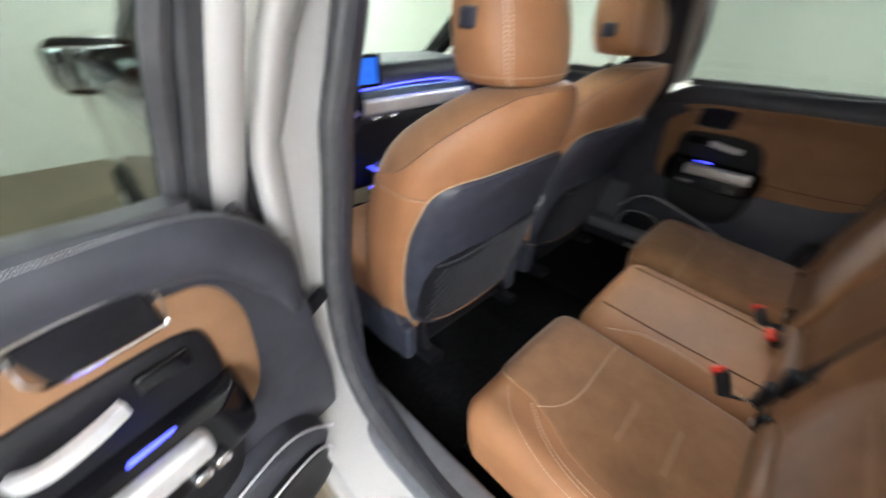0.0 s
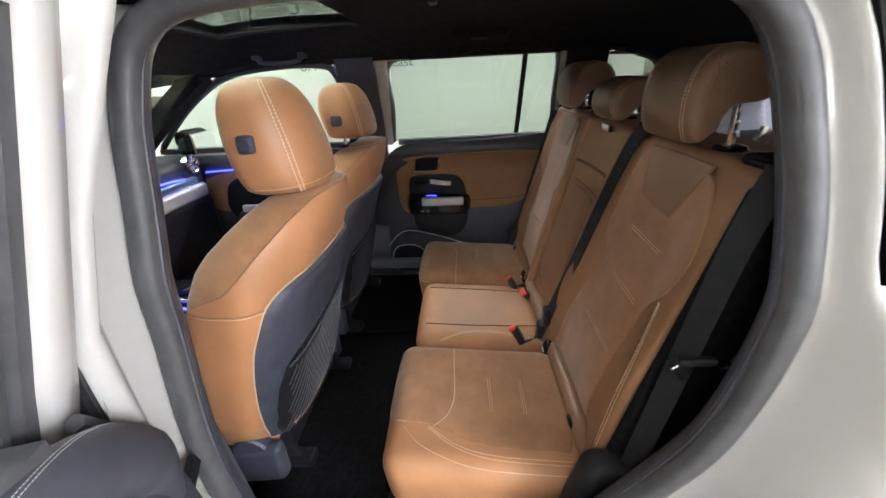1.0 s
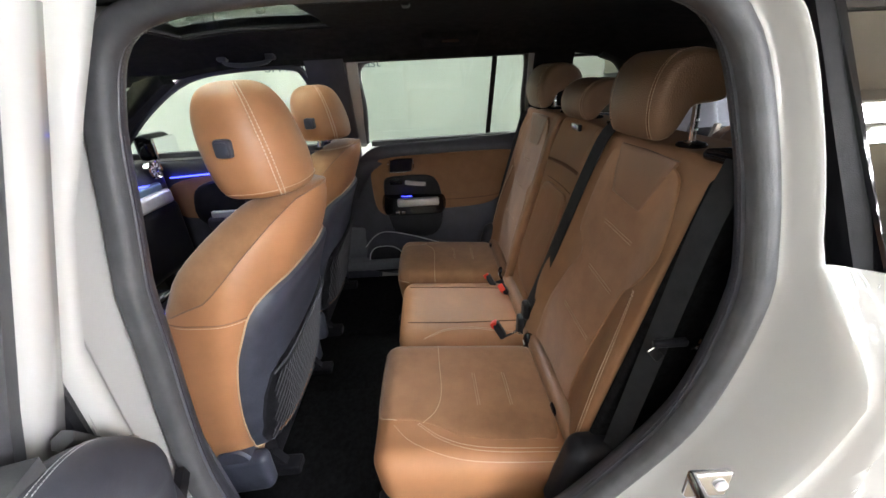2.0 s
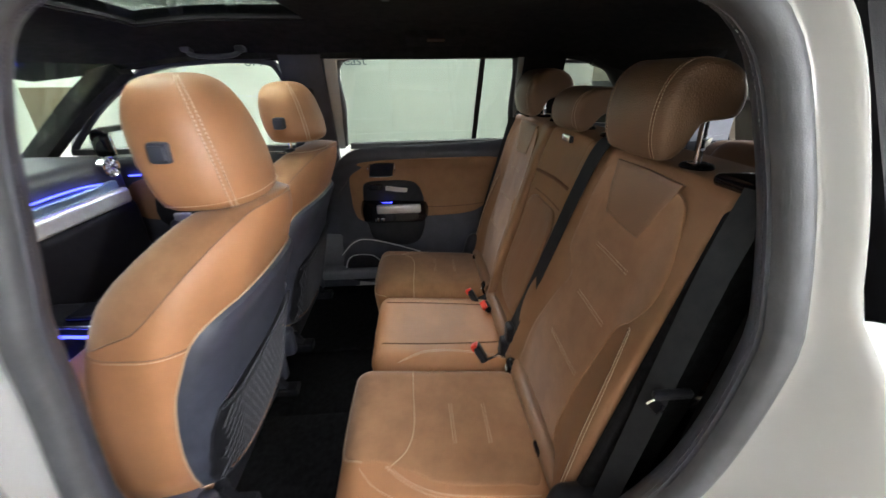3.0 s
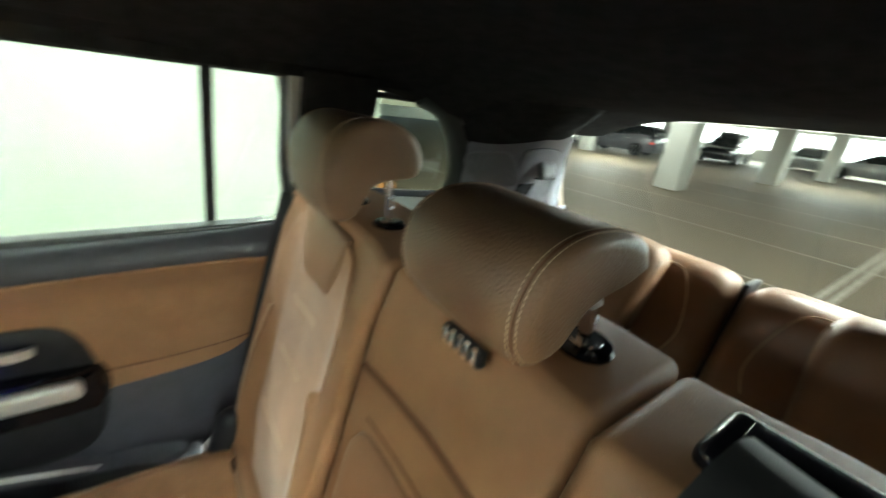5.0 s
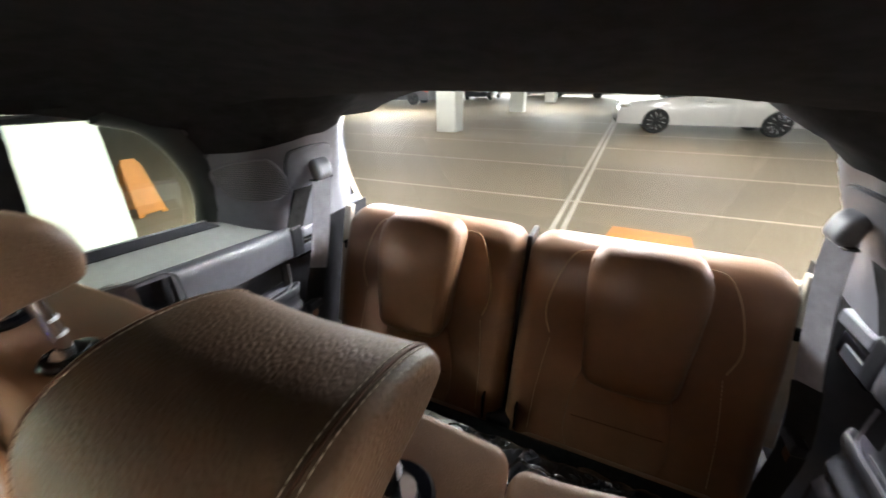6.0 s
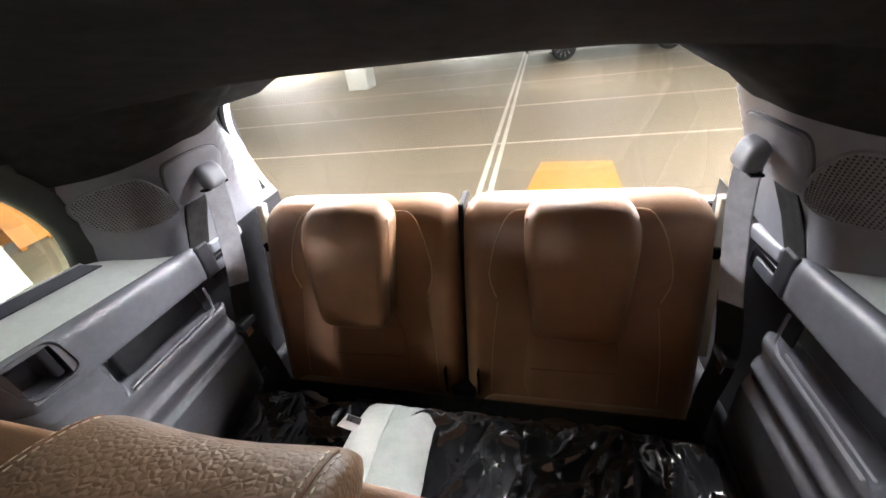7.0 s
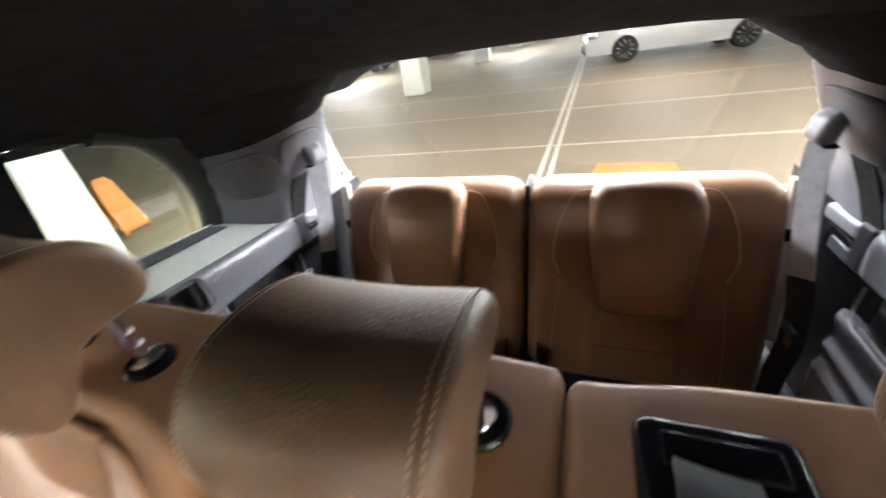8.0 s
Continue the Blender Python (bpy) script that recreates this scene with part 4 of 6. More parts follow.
    for k in range(2):
        part("switch", rbox(P(0.235 + 0.028 * k, prof(0.7) + 0.06, 0.742), (0.011, 0.014, 0.008), 0.004, rot=R3), CHROME, ctl, "chrome edged window switch")
    # tweeter square
    tw = part("tweeter", inlay([(0.205, 0.95), (0.215, 1.005), (0.225, 1.012), (0.32, 1.012), (0.332, 1.0), (0.322, 0.948), (0.31, 0.94), (0.215, 0.94)], surf, 0.014, 3, 4, 0.12), PLASTIC, t, "black square speaker cover")
    part("tweeter_rim", tube(on(surf, [(0.205, 0.95), (0.215, 1.008), (0.32, 1.012), (0.332, 1.0), (0.322, 0.945), (0.215, 0.94)], 0.013, 3, True), 0.0022, 5, True), CHROME, tw)
    # pocket and woofer
    pk = part("map_pocket", inlay([(0.02, 0.40), (0.03, 0.52), (0.08, 0.60), (0.16, 0.63), (0.30, 0.60), (0.42, 0.55), (0.55, 0.52), (0.62, 0.47), (0.52, 0.385), (0.3, 0.365), (0.1, 0.37)], surf, 0.05, 5, 6, 0.16), TRIM, t, "moulded door pocket")
    part("woofer", inlay([(0.05 + 0.0, 0.42), (0.06, 0.50), (0.10, 0.545), (0.19, 0.545), (0.24, 0.50), (0.25, 0.42), (0.2, 0.385), (0.1, 0.385)], lambda s, z: (P(s, prof(z) + 0.045, z), dn), 0.02, 4, 5, 0.15), PLASTIC, pk, "black woofer grille")
    # bright tubes stand in for rim light on the pocket and woofer
    part("pocket_lip", tube(on(surf, [(0.04, 0.55), (0.10, 0.615), (0.17, 0.635), (0.30, 0.605), (0.44, 0.555)], 0.052), 0.0025, 6), ALU, pk, "bright line for the light along the door pocket's edge")
    part("woofer_rim_light", tube(on(surf, [(0.05, 0.43), (0.06, 0.505), (0.10, 0.55), (0.19, 0.55), (0.24, 0.505)], 0.066, 5), 0.0025, 6), ALU, pk)
    # rolled pad along the top edge
    rp = catmull([(0.020, 0, 0.80), (0.028, 0, 0.875), (0.054, 0, 0.938), (0.099, 0, 0.988), (0.165, 0, 1.018), (0.27, 0, 1.034), (0.45, 0, 1.042), (0.68, 0, 1.045), (0.86, 0, 1.048)], 4)
    rings, tops, rad = [], ([], []), 0.045 if swing else 0.048
    for i, q in enumerate(rp):
        td = (rp[min(i + 1, len(rp) - 1)] - rp[max(i - 1, 0)]).normalized()
        up_ = V(-td.z, 0, td.x)
        f = min(1, 0.25 + i / 9)
        pt = lambda a, g_=0.0: P(q.x + up_.x * math.sin(a) * (rad * f + g_), 0.004 + math.cos(a) * ((rad - 0.004) * f + g_), q.z + 0.048 - rad + up_.z * math.sin(a) * (rad * f + g_))
        rings.append([pt(2 * math.pi * k / 20) for k in range(20)])
        for tl, a in zip(tops, (-0.05, 0.05)):
            tl.append(pt(1.55 + a - 0.75 * sstep(9, 24, i), 0.0005))
    pad = part("top_pad", loft(rings), TRIM, t, "padded charcoal top roll with twin stitching")
    for tl in tops:
        part("stitching", stitches(tl[9:], 0.0028, 0.0016, 0.0005), bpy.data.materials["pale_grey_thread"], pad, kind="stuff")
    part("panel_seam", tube(on(surf, [(0.0, 0.90), (0.05, 0.915), (0.10, 0.935)], 0.0045), 0.002, 5), SEAM, panel)
    part("edge_seal", sweep([P(a, -0.02, b) for a, b in ((-0.015, 0.42), (-0.018, 0.75), (-0.006, 0.88), (0.024, 0.968), (0.064, 1.03))], circle(0.012, 6)), RUBBER, t, "black rubber door edge seal")
    return t


HX, HY = -0.811, 0.912
UX, UY = -0.97, -0.24
door("rear_door", lambda s, d, z: V(0.775 - d, 0.9 - s, z), "closed white rear door, charcoal and tan inside", 0)
open_door = door("rear_door", lambda s, d, z: V(HX + UX * s - UY * d * 1.0, HY + UY * s + UX * d, z), "open white rear door with charcoal and tan lining", 75)


def front_door(s):
    t = thing("front_door", (s * 0.8, 1.5, 0.35), "closed white front door with charcoal and tan lining", "car door", "front doors")
    P = lambda y, z, d=0.0: V(s * (0.77 - d), y, z)
    surf = lambda y, z: (P(y, z, 0.01 + 0.02 * math.exp(-((z - 1.03) / 0.04) ** 2)), V(-s, 0, 0))
    part("trim_panel", inlay([(1.02, 0.40), (1.02, 1.05), (1.08, 1.07), (1.6, 1.065), (2.0, 1.03), (2.05, 0.8), (2.0, 0.42)], surf, 0.004, 5, 8, 0.04), TRIM, t, "charcoal door panel")
    part("tan_insert", inlay([(1.10, 0.80), (1.10, 0.95), (1.2, 0.985), (1.7, 0.97), (1.85, 0.90), (1.8, 0.76), (1.3, 0.74)], surf, 0.010, 4, 6, 0.06), DOORTAN, t, "tan door insert")
    part("control_panel", inlay([(1.35, 0.72), (1.33, 0.88), (1.42, 0.95), (1.62, 0.95), (1.72, 0.88), (1.7, 0.72)], surf, 0.03, 4, 6, 0.12), PLASTIC, t)
    part("armrest", rbox((s * 0.71, 1.40, 0.74), (0.045, 0.25, 0.035), 0.025), TRIM, t)
    part("pull_grip", rbox((s * 0.655, 1.5, 0.80), (0.012, 0.10, 0.018), 0.009), ALU, t, "silver pull grip")
    part("ambient_strip", tube([P(1.1, 0.992, 0.03), P(1.4, 0.998, 0.032), P(1.8, 0.978, 0.03)], 0.0035, 6), BLUE, t, "blue ambient light strip")
    part("skin", rbox((s * 0.835, 1.53, 0.72), (0.05, 0.52, 0.36), 0.03), PAINT, t, "white painted door skin")
    g = lambda y, z: V(s * (xin(z) + 0.012), y, z)
    fr = [(1.005, 1.085), (1.0, 1.30), (1.02, 1.41), (1.08, 1.452), (1.30, 1.455), (1.55, 1.42), (1.80, 1.29), (2.02, 1.12), (2.04, 1.085)]
    bmw = bmesh.new()
    bmw.faces.new([bmw.verts.new(p) for p in catmull([g(a, b) for a, b in fr], 4)])
    part("window_glass", bmw, GLASS_S, t, "green tinted window glass", smooth=False).visible_shadow = False
    part("window_frame", sweep(catmull([g(a, b) for a, b in fr], 5), circle(0.017, 6)), TRIM if s > 0 else PAINT, t, "black window frame" if s > 0 else "white window frame")
    part("waist_seal", sweep([g(y, 1.08) for y in lin(1.0, 2.05, 8)], [(-0.025, -0.012), (0.02, -0.012), (0.02, 0.012), (-0.025, 0.012)], up=(0, 0, 1)), RUBBER, t)
    # side mirror
    c = V(s * 0.865, 1.90, 1.115)
    mr = part("mirror_housing", rbox(c, (0.105, 0.050, 0.074), 0.048, (4, 3, 3), 4, deform=lambda p: V(p.x, p.y + 0.03 * abs(p.x - c.x), p.z)), GLOSS, t, "glossy black side mirror")
    part("mirror_glass", rbox(c + V(0, -0.052, 0.0), (0.092, 0.006, 0.054), 0.03, (4, 1, 3), 4), MIRROR, mr, "mirror glass")
    part("mirror_arm", tube([(s * 0.80, 1.98, 1.06), (s * 0.90, 1.95, 1.09)], 0.025, 8), PLASTIC, t)
    return t


front_door(1)
front_door(-1)


# ---------------------------------------------------------------- second row
def back_front(xc, hx, bol):
    """Front surface of a backrest: y over x and z."""
    def f(x, z):
        u = (x - xc) / hx
        side = bol * sstep(0.5, 0.92, abs(u)) * (0.45 + 0.55 * sstep(1.2, 0.75, z))
        return 0.05 - 0.235 * (z - 1.11) + side - 0.006 * (1 - min(1, abs(u))) + 0.016 * math.exp(-((z - 0.78) / 0.12) ** 2) * (1 - min(1, abs(u)) ** 2)
    return f


def backrest(parent, xc, hx, bol, zb=0.565, zt=1.236, mat_=LEATHER_B):
    f = back_front(xc, hx, bol)
    hy = 0.077

    def de(p):
        depth = hy - p.y
        rise = sstep(zt - 0.10, zt, p.z)
        return V(p.x, f(p.x, p.z) - depth - 0.012 * rise, p.z)

    part("backrest", rbox((xc, 0, (zb + zt) / 2), (hx, hy, (zt - zb) / 2), 0.015, (24, 3, 26), 4, deform=de), mat_, parent, "cognac leather backrest")
    return lambda x, z: (V(x, f(x, z), z), V(0, 0.973, 0.229))


row2 = thing("rear_bench", (-0.03, 0.3, 0.32), "three-place cognac leather and tan suede rear bench", "car seat")


def second_seat(xc, hx, flip):
    """An outer place of the bench; flip maps the left place's x to this one's."""
    surf = backrest(row2, xc, hx, 0.026)
    F = lambda pts: [(flip(x), z) for x, z in pts]
    sue = [(-0.262, 1.18), (-0.30, 1.212), (-0.42, 1.214), (-0.525, 1.205), (-0.560, 1.175), (-0.588, 1.12), (-0.597, 1.07), (-0.588, 1.03), (-0.562, 0.988), (-0.530, 0.95), (-0.518, 0.88), (-0.508, 0.78), (-0.495, 0.66), (-0.48, 0.60), (-0.25, 0.60), (-0.230, 0.67), (-0.240, 0.76), (-0.272, 0.87), (-0.300, 0.94), (-0.268, 0.975), (-0.246, 1.00), (-0.248, 1.09)]
    part("suede_insert", inlay(F(sue), surf, 0.0018, 5, 18, 0.010), SUEDE, row2, "tan suede backrest insert")
    tongue = [(-0.300, 1.222), (-0.310, 1.17), (-0.332, 1.116), (-0.37, 1.112), (-0.42, 1.108), (-0.466, 1.106), (-0.480, 1.135), (-0.498, 1.175), (-0.520, 1.222), (-0.40, 1.224)]
    part("shoulder_patch", inlay(F(tongue), surf, 0.0036, 3, 6, 0.03, smooth_outline=False), LEATHER_IN, row2, "brown leather shoulder patch")
    for off in (0.0, 0.008):
        part("stitching", stitches(on(surf, F([(-0.612 - off, 0.64), (-0.604 - off, 0.75), (-0.594 - off, 0.86), (-0.574 - off * 0.8, 0.97), (-0.566 - off * 0.6, 0.985)]), 0.0018), 0.0048, 0.0026, 0.0008), THREAD, row2, kind="stuff")
    part("bolster_seam", tube(on(surf, F([(-0.608, 0.64), (-0.600, 0.75), (-0.590, 0.86), (-0.568, 0.98)]), 0.0006), 0.0012, 5), SEAM, row2)
    for x0, x1, z0 in ((-0.35, -0.485, 1.05), (-0.36, -0.492, 0.935), (-0.335, -0.49, 0.81)):
        for d in (0.0, 0.0065):
            part("quilt_seam", stitches(on(surf, F([(x0, z0 - d), (x1, z0 - d - 0.004)]), 0.0022), 0.0045, 0.002, 0.0008), STITCH, row2, kind="stuff")
    return surf


second_seat(-0.384, 0.243, lambda x: x)
second_seat(0.391, 0.226, lambda x: -0.012 - x)
surf_m = backrest(row2, 0.011, 0.150, 0.004)
part("centre_groove", tube(on(surf_m, [(0.145, 1.10), (0.0, 1.105), (-0.14, 1.107)], -0.001), 0.006, 6), SEAM, row2)
part("centre_seam", tube(on(surf_m, [(0.11, 1.045), (-0.12, 1.045)], 0.0005), 0.0016, 5), SEAM, row2)
part("centre_pad", inlay([(0.115, 1.02), (0.125, 0.9), (0.11, 0.68), (-0.10, 0.68), (-0.12, 0.9), (-0.11, 1.02), (0.0, 1.03)], surf_m, 0.008, 5, 8, 0.06), LEATHER_IN, row2, "padded fold-down armrest")


def cushion(xc, yc, hx, hy, top_f, top_b, bolster, hz=0.09, r=0.06, mat_=LEATHER):
    def topz(x, y):
        u, v = (x - xc) / hx, (y - yc) / hy
        return top_b + (top_f - top_b) * (v + 1) / 2 + 0.012 * (1 - u * u) + bolster * sstep(0.62, 0.95, -u if bolster > 0 else u) - 0.012 * sstep(0.3, 0.0, abs(v + 0.4)) * 0
    def de(p):
        low = (0 - p.z) + hz
        return V(p.x, p.y - 0.02 * max(0, low / (2 * hz)) * (1 if p.y > yc else 0), topz(p.x, p.y) - low * (1 if p.z > -hz * 0.5 else 1.0))
    part("cushion", rbox((xc, yc, 0), (hx, hy, hz), r, (18, 18, 4), 5, deform=de), mat_, row2, "cognac leather seat cushion")
    return lambda x, y: (V(x, y, topz(x, y)), V(0, 0, 1))


sl = cushion(-0.425, 0.41, 0.222, 0.25, 0.615, 0.578, 0.012)
sm = cushion(0.008, 0.395, 0.208, 0.235, 0.604, 0.572, 0.0, 0.085)
sr = cushion(0.425, 0.41, 0.205, 0.25, 0.615, 0.578, 0.0)


def rounded(sf, xc, hx, r=0.06, yf=0.66):
    """The cushion's skin, following its rounded sides and front."""
    def g(x, y):
        p, n_ = sf(x, y)
        d = min(r * 0.98, max(0, abs(x - xc) - (hx - r)))
        e = min(r * 0.98, max(0, y - (yf - r)))
        drop_ = (r - math.sqrt(r * r - d * d)) + (r - math.sqrt(r * r - e * e))
        return p - V(0, 0, drop_), V(math.copysign(d / r, x - xc) * 0.9, e / r * 0.9, 1).normalized()
    return g


for sf, F, xc_, hx_ in ((sl, lambda x: x, -0.425, 0.222), (sr, lambda x: -x, 0.425, 0.205)):
    Q = lambda pts: [(F(x) if xc_ < 0 else min(F(x), 0.622), y) for x, y in pts]
    skin = rounded(sf, xc_, hx_)
    ins = [(-0.235, 0.215), (-0.225, 0.30), (-0.220, 0.42), (-0.220, 0.52), (-0.225, 0.60), (-0.24, 0.640), (-0.30, 0.648), (-0.44, 0.648), (-0.505, 0.640), (-0.525, 0.60), (-0.528, 0.555), (-0.545, 0.50), (-0.572, 0.44), (-0.583, 0.36), (-0.583, 0.26), (-0.570, 0.21), (-0.40, 0.203)]
    part("suede_insert", inlay(Q(ins), skin, 0.0022, 5, 18, 0.010), SUEDE, row2, "tan suede cushion insert")
    part("insert_seam", tube(on(skin, Q([(-0.222, 0.49), (-0.33, 0.488), (-0.44, 0.486), (-0.50, 0.502), (-0.536, 0.535)]), 0.0026), 0.0013, 5), STITCH, row2)
    part("front_seam", tube(on(skin, Q([(-0.225, 0.60), (-0.24, 0.642), (-0.30, 0.650), (-0.44, 0.650), (-0.507, 0.642), (-0.527, 0.60)]), 0.0016), 0.0013, 5), STITCH, row2)
    for yy in (0.305, 0.39):
        for d in (0.0, 0.006):
            part("quilt_seam", stitches(on(skin, Q([(-0.37, yy + d), (-0.487, yy + d - 0.002)]), 0.0028), 0.0045, 0.002, 0.0008), STITCH, row2, kind="stuff")
    for off in (0.0, 0.008):
        part("stitching", stitches(on(skin, Q([(-0.535 - off * 0.5, 0.545 + off * 0.3), (-0.572 - off, 0.495), (-0.596 - off, 0.44), (-0.606 - off, 0.36), (-0.608 - off, 0.215)]), 0.0010), 0.0045, 0.0024, 0.0008), THREAD, row2, kind="stuff")
    part("stitching", stitches(on(skin, Q([(-0.540, 0.605), (-0.588, 0.56), (-0.618, 0.49), (-0.630, 0.40), (-0.632, 0.215)]), 0.0010), 0.0045, 0.0024, 0.0008), THREAD, row2, kind="stuff")
for off in (0.0, 0.007):
    part("stitching", stitches(on(sm, [(-0.192, 0.535), (-0.170 + off, 0.495), (-0.150 + off, 0.45), (-0.143 + off, 0.37), (-0.158 + off, 0.27), (-0.176 + off, 0.20)], 0.0012), 0.0045, 0.0024, 0.0008), THREAD, row2, kind="stuff")
part("cushion_seam", tube(on(sm, [(-0.10, 0.20), (-0.11, 0.4), (-0.11, 0.59)], 0.001), 0.0018, 5), SEAM, row2)
part("cushion_seam", tube(on(sm, [(0.12, 0.20), (0.13, 0.4), (0.13, 0.59)], 0.001), 0.0018, 5), SEAM, row2)
for x0, x1 in ((-0.62, -0.22), (-0.19, 0.20), (0.23, 0.61)):
    part("rear_roll", tube(catmull([(x0, 0.172, 0.585), ((x0 + x1) / 2, 0.176, 0.59), (x1, 0.172, 0.585)], 6), 0.028, 10), LEATHER_IN, row2, "rolled leather edge")
# the backrest's side lies in shade, so its leather is coloured black
part("shaded_side", rbox((-0.640, 0.05, 0.90), (0.012, 0.06, 0.32), 0.01, (2, 3, 8), 2, deform=lambda p: V(p.x, p.y - 0.235 * (p.z - 0.93), p.z)), CARPET, row2, "leather side of the backrest, blackened for its shade")
part("seat_base", rbox((0.0, 0.36, 0.39), (0.60, 0.22, 0.065), 0.03), PLASTIC, row2, "black seat base")
for bx in (-0.56, -0.27, 0.0, 0.27, 0.56):
    part("seat_rail", rbox((bx, 0.52, 0.345), (0.028, 0.15, 0.028), 0.01), PLASTIC, row2)
    for k in range(4):
        part("rail_rib", rbox((bx, 0.55 + 0.03 * k, 0.375), (0.034, 0.006, 0.006), 0.003), PLASTIC, row2)
part("hinge_cover", rbox((-0.66, 0.17, 0.58), (0.035, 0.075, 0.10), 0.03, (3, 3, 3), 4, deform=lambda p: V(p.x, p.y - 0.25 * (p.z - 0.58), p.z)), PLASTIC, row2, "black plastic hinge cover")
part("hinge_cover", rbox((0.61, 0.17, 0.58), (0.03, 0.075, 0.10), 0.03, (3, 3, 3), 4, deform=lambda p: V(p.x, p.y - 0.25 * (p.z - 0.58), p.z)), PLASTIC, row2, "black plastic hinge cover")
for ix in (-0.5, -0.215, 0.26, 0.52):
    cap_ = part("anchor_cap", rbox((ix, 0.178, 0.575), (0.026, 0.03, 0.03), 0.018, (3, 3, 3), 4), GLOSS, row2, "black child-seat anchor cover")
    part("anchor_mark", rbox((ix, 0.208, 0.578), (0.010, 0.0015, 0.004), 0.001), LABEL, cap_)


def head_restraint(xc, hx, dz=0.0, kz=1.0, ky=1.0, dy=0.0, px=0.07, py=-0.036, us=0.74, wing=0.0):
    """Low wing-shaped restraint: a pad in front, a thinner wing reaching back over the posts."""
    prof = [(0.056, 1.256), (0.069, 1.285), (0.072, 1.33), (0.060, 1.375), (0.034, 1.402), (0.0, 1.411), (-0.04, 1.405), (-0.070, 1.386), (-0.084, 1.355), (-0.078, 1.326), (-0.055, 1.318), (-0.020, 1.315), (0.004, 1.305), (0.020, 1.282), (0.032, 1.259), (0.044, 1.252)]
    pr = catmull([(0, 0.07 + dy + (a - 0.07) * ky, 1.411 + dz - (1.411 - b - (wing * max(0, 0.02 - a) / 0.1 if 9 <= i < 13 else 0)) * kz) for i, (a, b) in enumerate(prof)], 4, True)
    c = V(0, 0.0 + dy, 1.411 + dz - 0.06 * kz)
    rings = []
    kk = lambda u: 1 - 0.04 * max(0, (abs(u) - 0.5) / 0.5) ** 2 - 0.10 * max(0, (abs(u) - 0.80) / 0.2) ** 2.5
    for u in [-1, -0.995, -0.975, -0.94, -0.9, -0.85, -0.78, -0.6, -0.3, 0, 0.3, 0.6, 0.78, 0.85, 0.9, 0.94, 0.975, 0.995, 1]:
        k = kk(u) * (0.80 if abs(u) == 1 else 0.90 if abs(u) == 0.995 else 0.965 if abs(u) == 0.975 else 1)
        rings.append([V(xc + hx * u, 0, 0) + c + (p - c) * k + V(0, -0.010 * u * u, 0) for p in pr])
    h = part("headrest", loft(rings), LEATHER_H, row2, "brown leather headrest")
    for s in (-1, 1):
        for d in (-0.0032, 0.0032):
            u = s * (us + d / hx)
            path = [V(xc + hx * u, 0, 0) + c + (p - c) * (kk(u) + 0.004) + V(0, -0.010 * u * u, 0) for p in pr[:30]]
            part("stitching", stitches(path, 0.0038, 0.0022, 0.00055), THREAD, h, kind="stuff")
        u = s * us
        path = [V(xc + hx * u, 0, 0) + c + (p - c) * (kk(u) + 0.001) + V(0, -0.010 * u * u, 0) for p in pr[:30]]
        part("seam", tube(path, 0.0011, 5), SEAM, h)
        qx = xc + s * px
        part("post", tube([(qx, py - 0.004, 1.20), (qx, py + 0.006, 1.335 + dz)], 0.0068, 12), CHROME, h, "chrome headrest post")
        for k in range(2):
            part("notch", disc_stack((qx, py + 0.001 * k, 1.268 + 0.018 * k), (0, 0.07, 1), [(-0.002, 0.0069), (-0.001, 0.0072), (0.001, 0.0072), (0.002, 0.0069)], 12), ALU, h)
        col = part("collar", disc_stack((qx, py - 0.002, 1.236), (0, 0, 1), [(-0.01, 0.026), (0.003, 0.028), (0.007, 0.025), (0.0085, 0.016), (0.009, 0.008)], 22), GLOSS, row2, "black headrest post collar")
        part("collar_ring", disc_stack((qx, py - 0.002, 1.243), (0, 0, 1), [(0.0, 0.017), (0.003, 0.015), (0.003, 0.008)], 18), CHROME, col)
    return h


head_restraint(-0.386, 0.106, 0.0, 1.0, 0.86)
head_restraint(0.004, 0.095, -0.052, 0.70, 1.10, -0.018, 0.079, -0.066, 0.87, 0.020)
head_restraint(0.380, 0.112, -0.004, 0.96, 1.0, 0.0, 0.076, -0.052)

tag_ = part("guide_tag", rbox((-0.006, 0.022, 1.222), (0.030, 0.006, 0.010), 0.004, (4, 2, 2), 3), PLASTIC, row2, "black tag under the middle headrest")
for k in range(5):
    part("tag_rib", rbox((-0.028 + 0.011 * k, 0.028, 1.224), (0.0035, 0.003, 0.009), 0.002, (1, 1, 2), 2), CHROME, tag_, "silver rib")

# folding handle and belt outlet on the bench's top
part("fold_handle", rbox((-0.60, -0.02, 1.243), (0.045, 0.032, 0.010), 0.01, (4, 4, 2), 3), GLOSS, row2, "black fold-down handle")
part("fold_handle", rbox((0.53, -0.02, 1.243), (0.045, 0.032, 0.010), 0.01, (4, 4, 2), 3), GLOSS, row2, "black fold-down handle")
ou = part("belt_outlet", rbox((-0.238, -0.058, 1.240), (0.050, 0.036, 0.013), 0.011, (4, 4, 2), 3), GLOSS, row2, "black belt outlet bezel")
part("outlet_slot", rbox((-0.238, -0.066, 1.2525), (0.034, 0.012, 0.003), 0.002), GLOSS, ou)


def belt(name, path, width, side, material, label):
    t = thing(name, path[-1], label, "seat belt")
    part("webbing", band(catmull(path, 6), width, side), material, t)
    return t


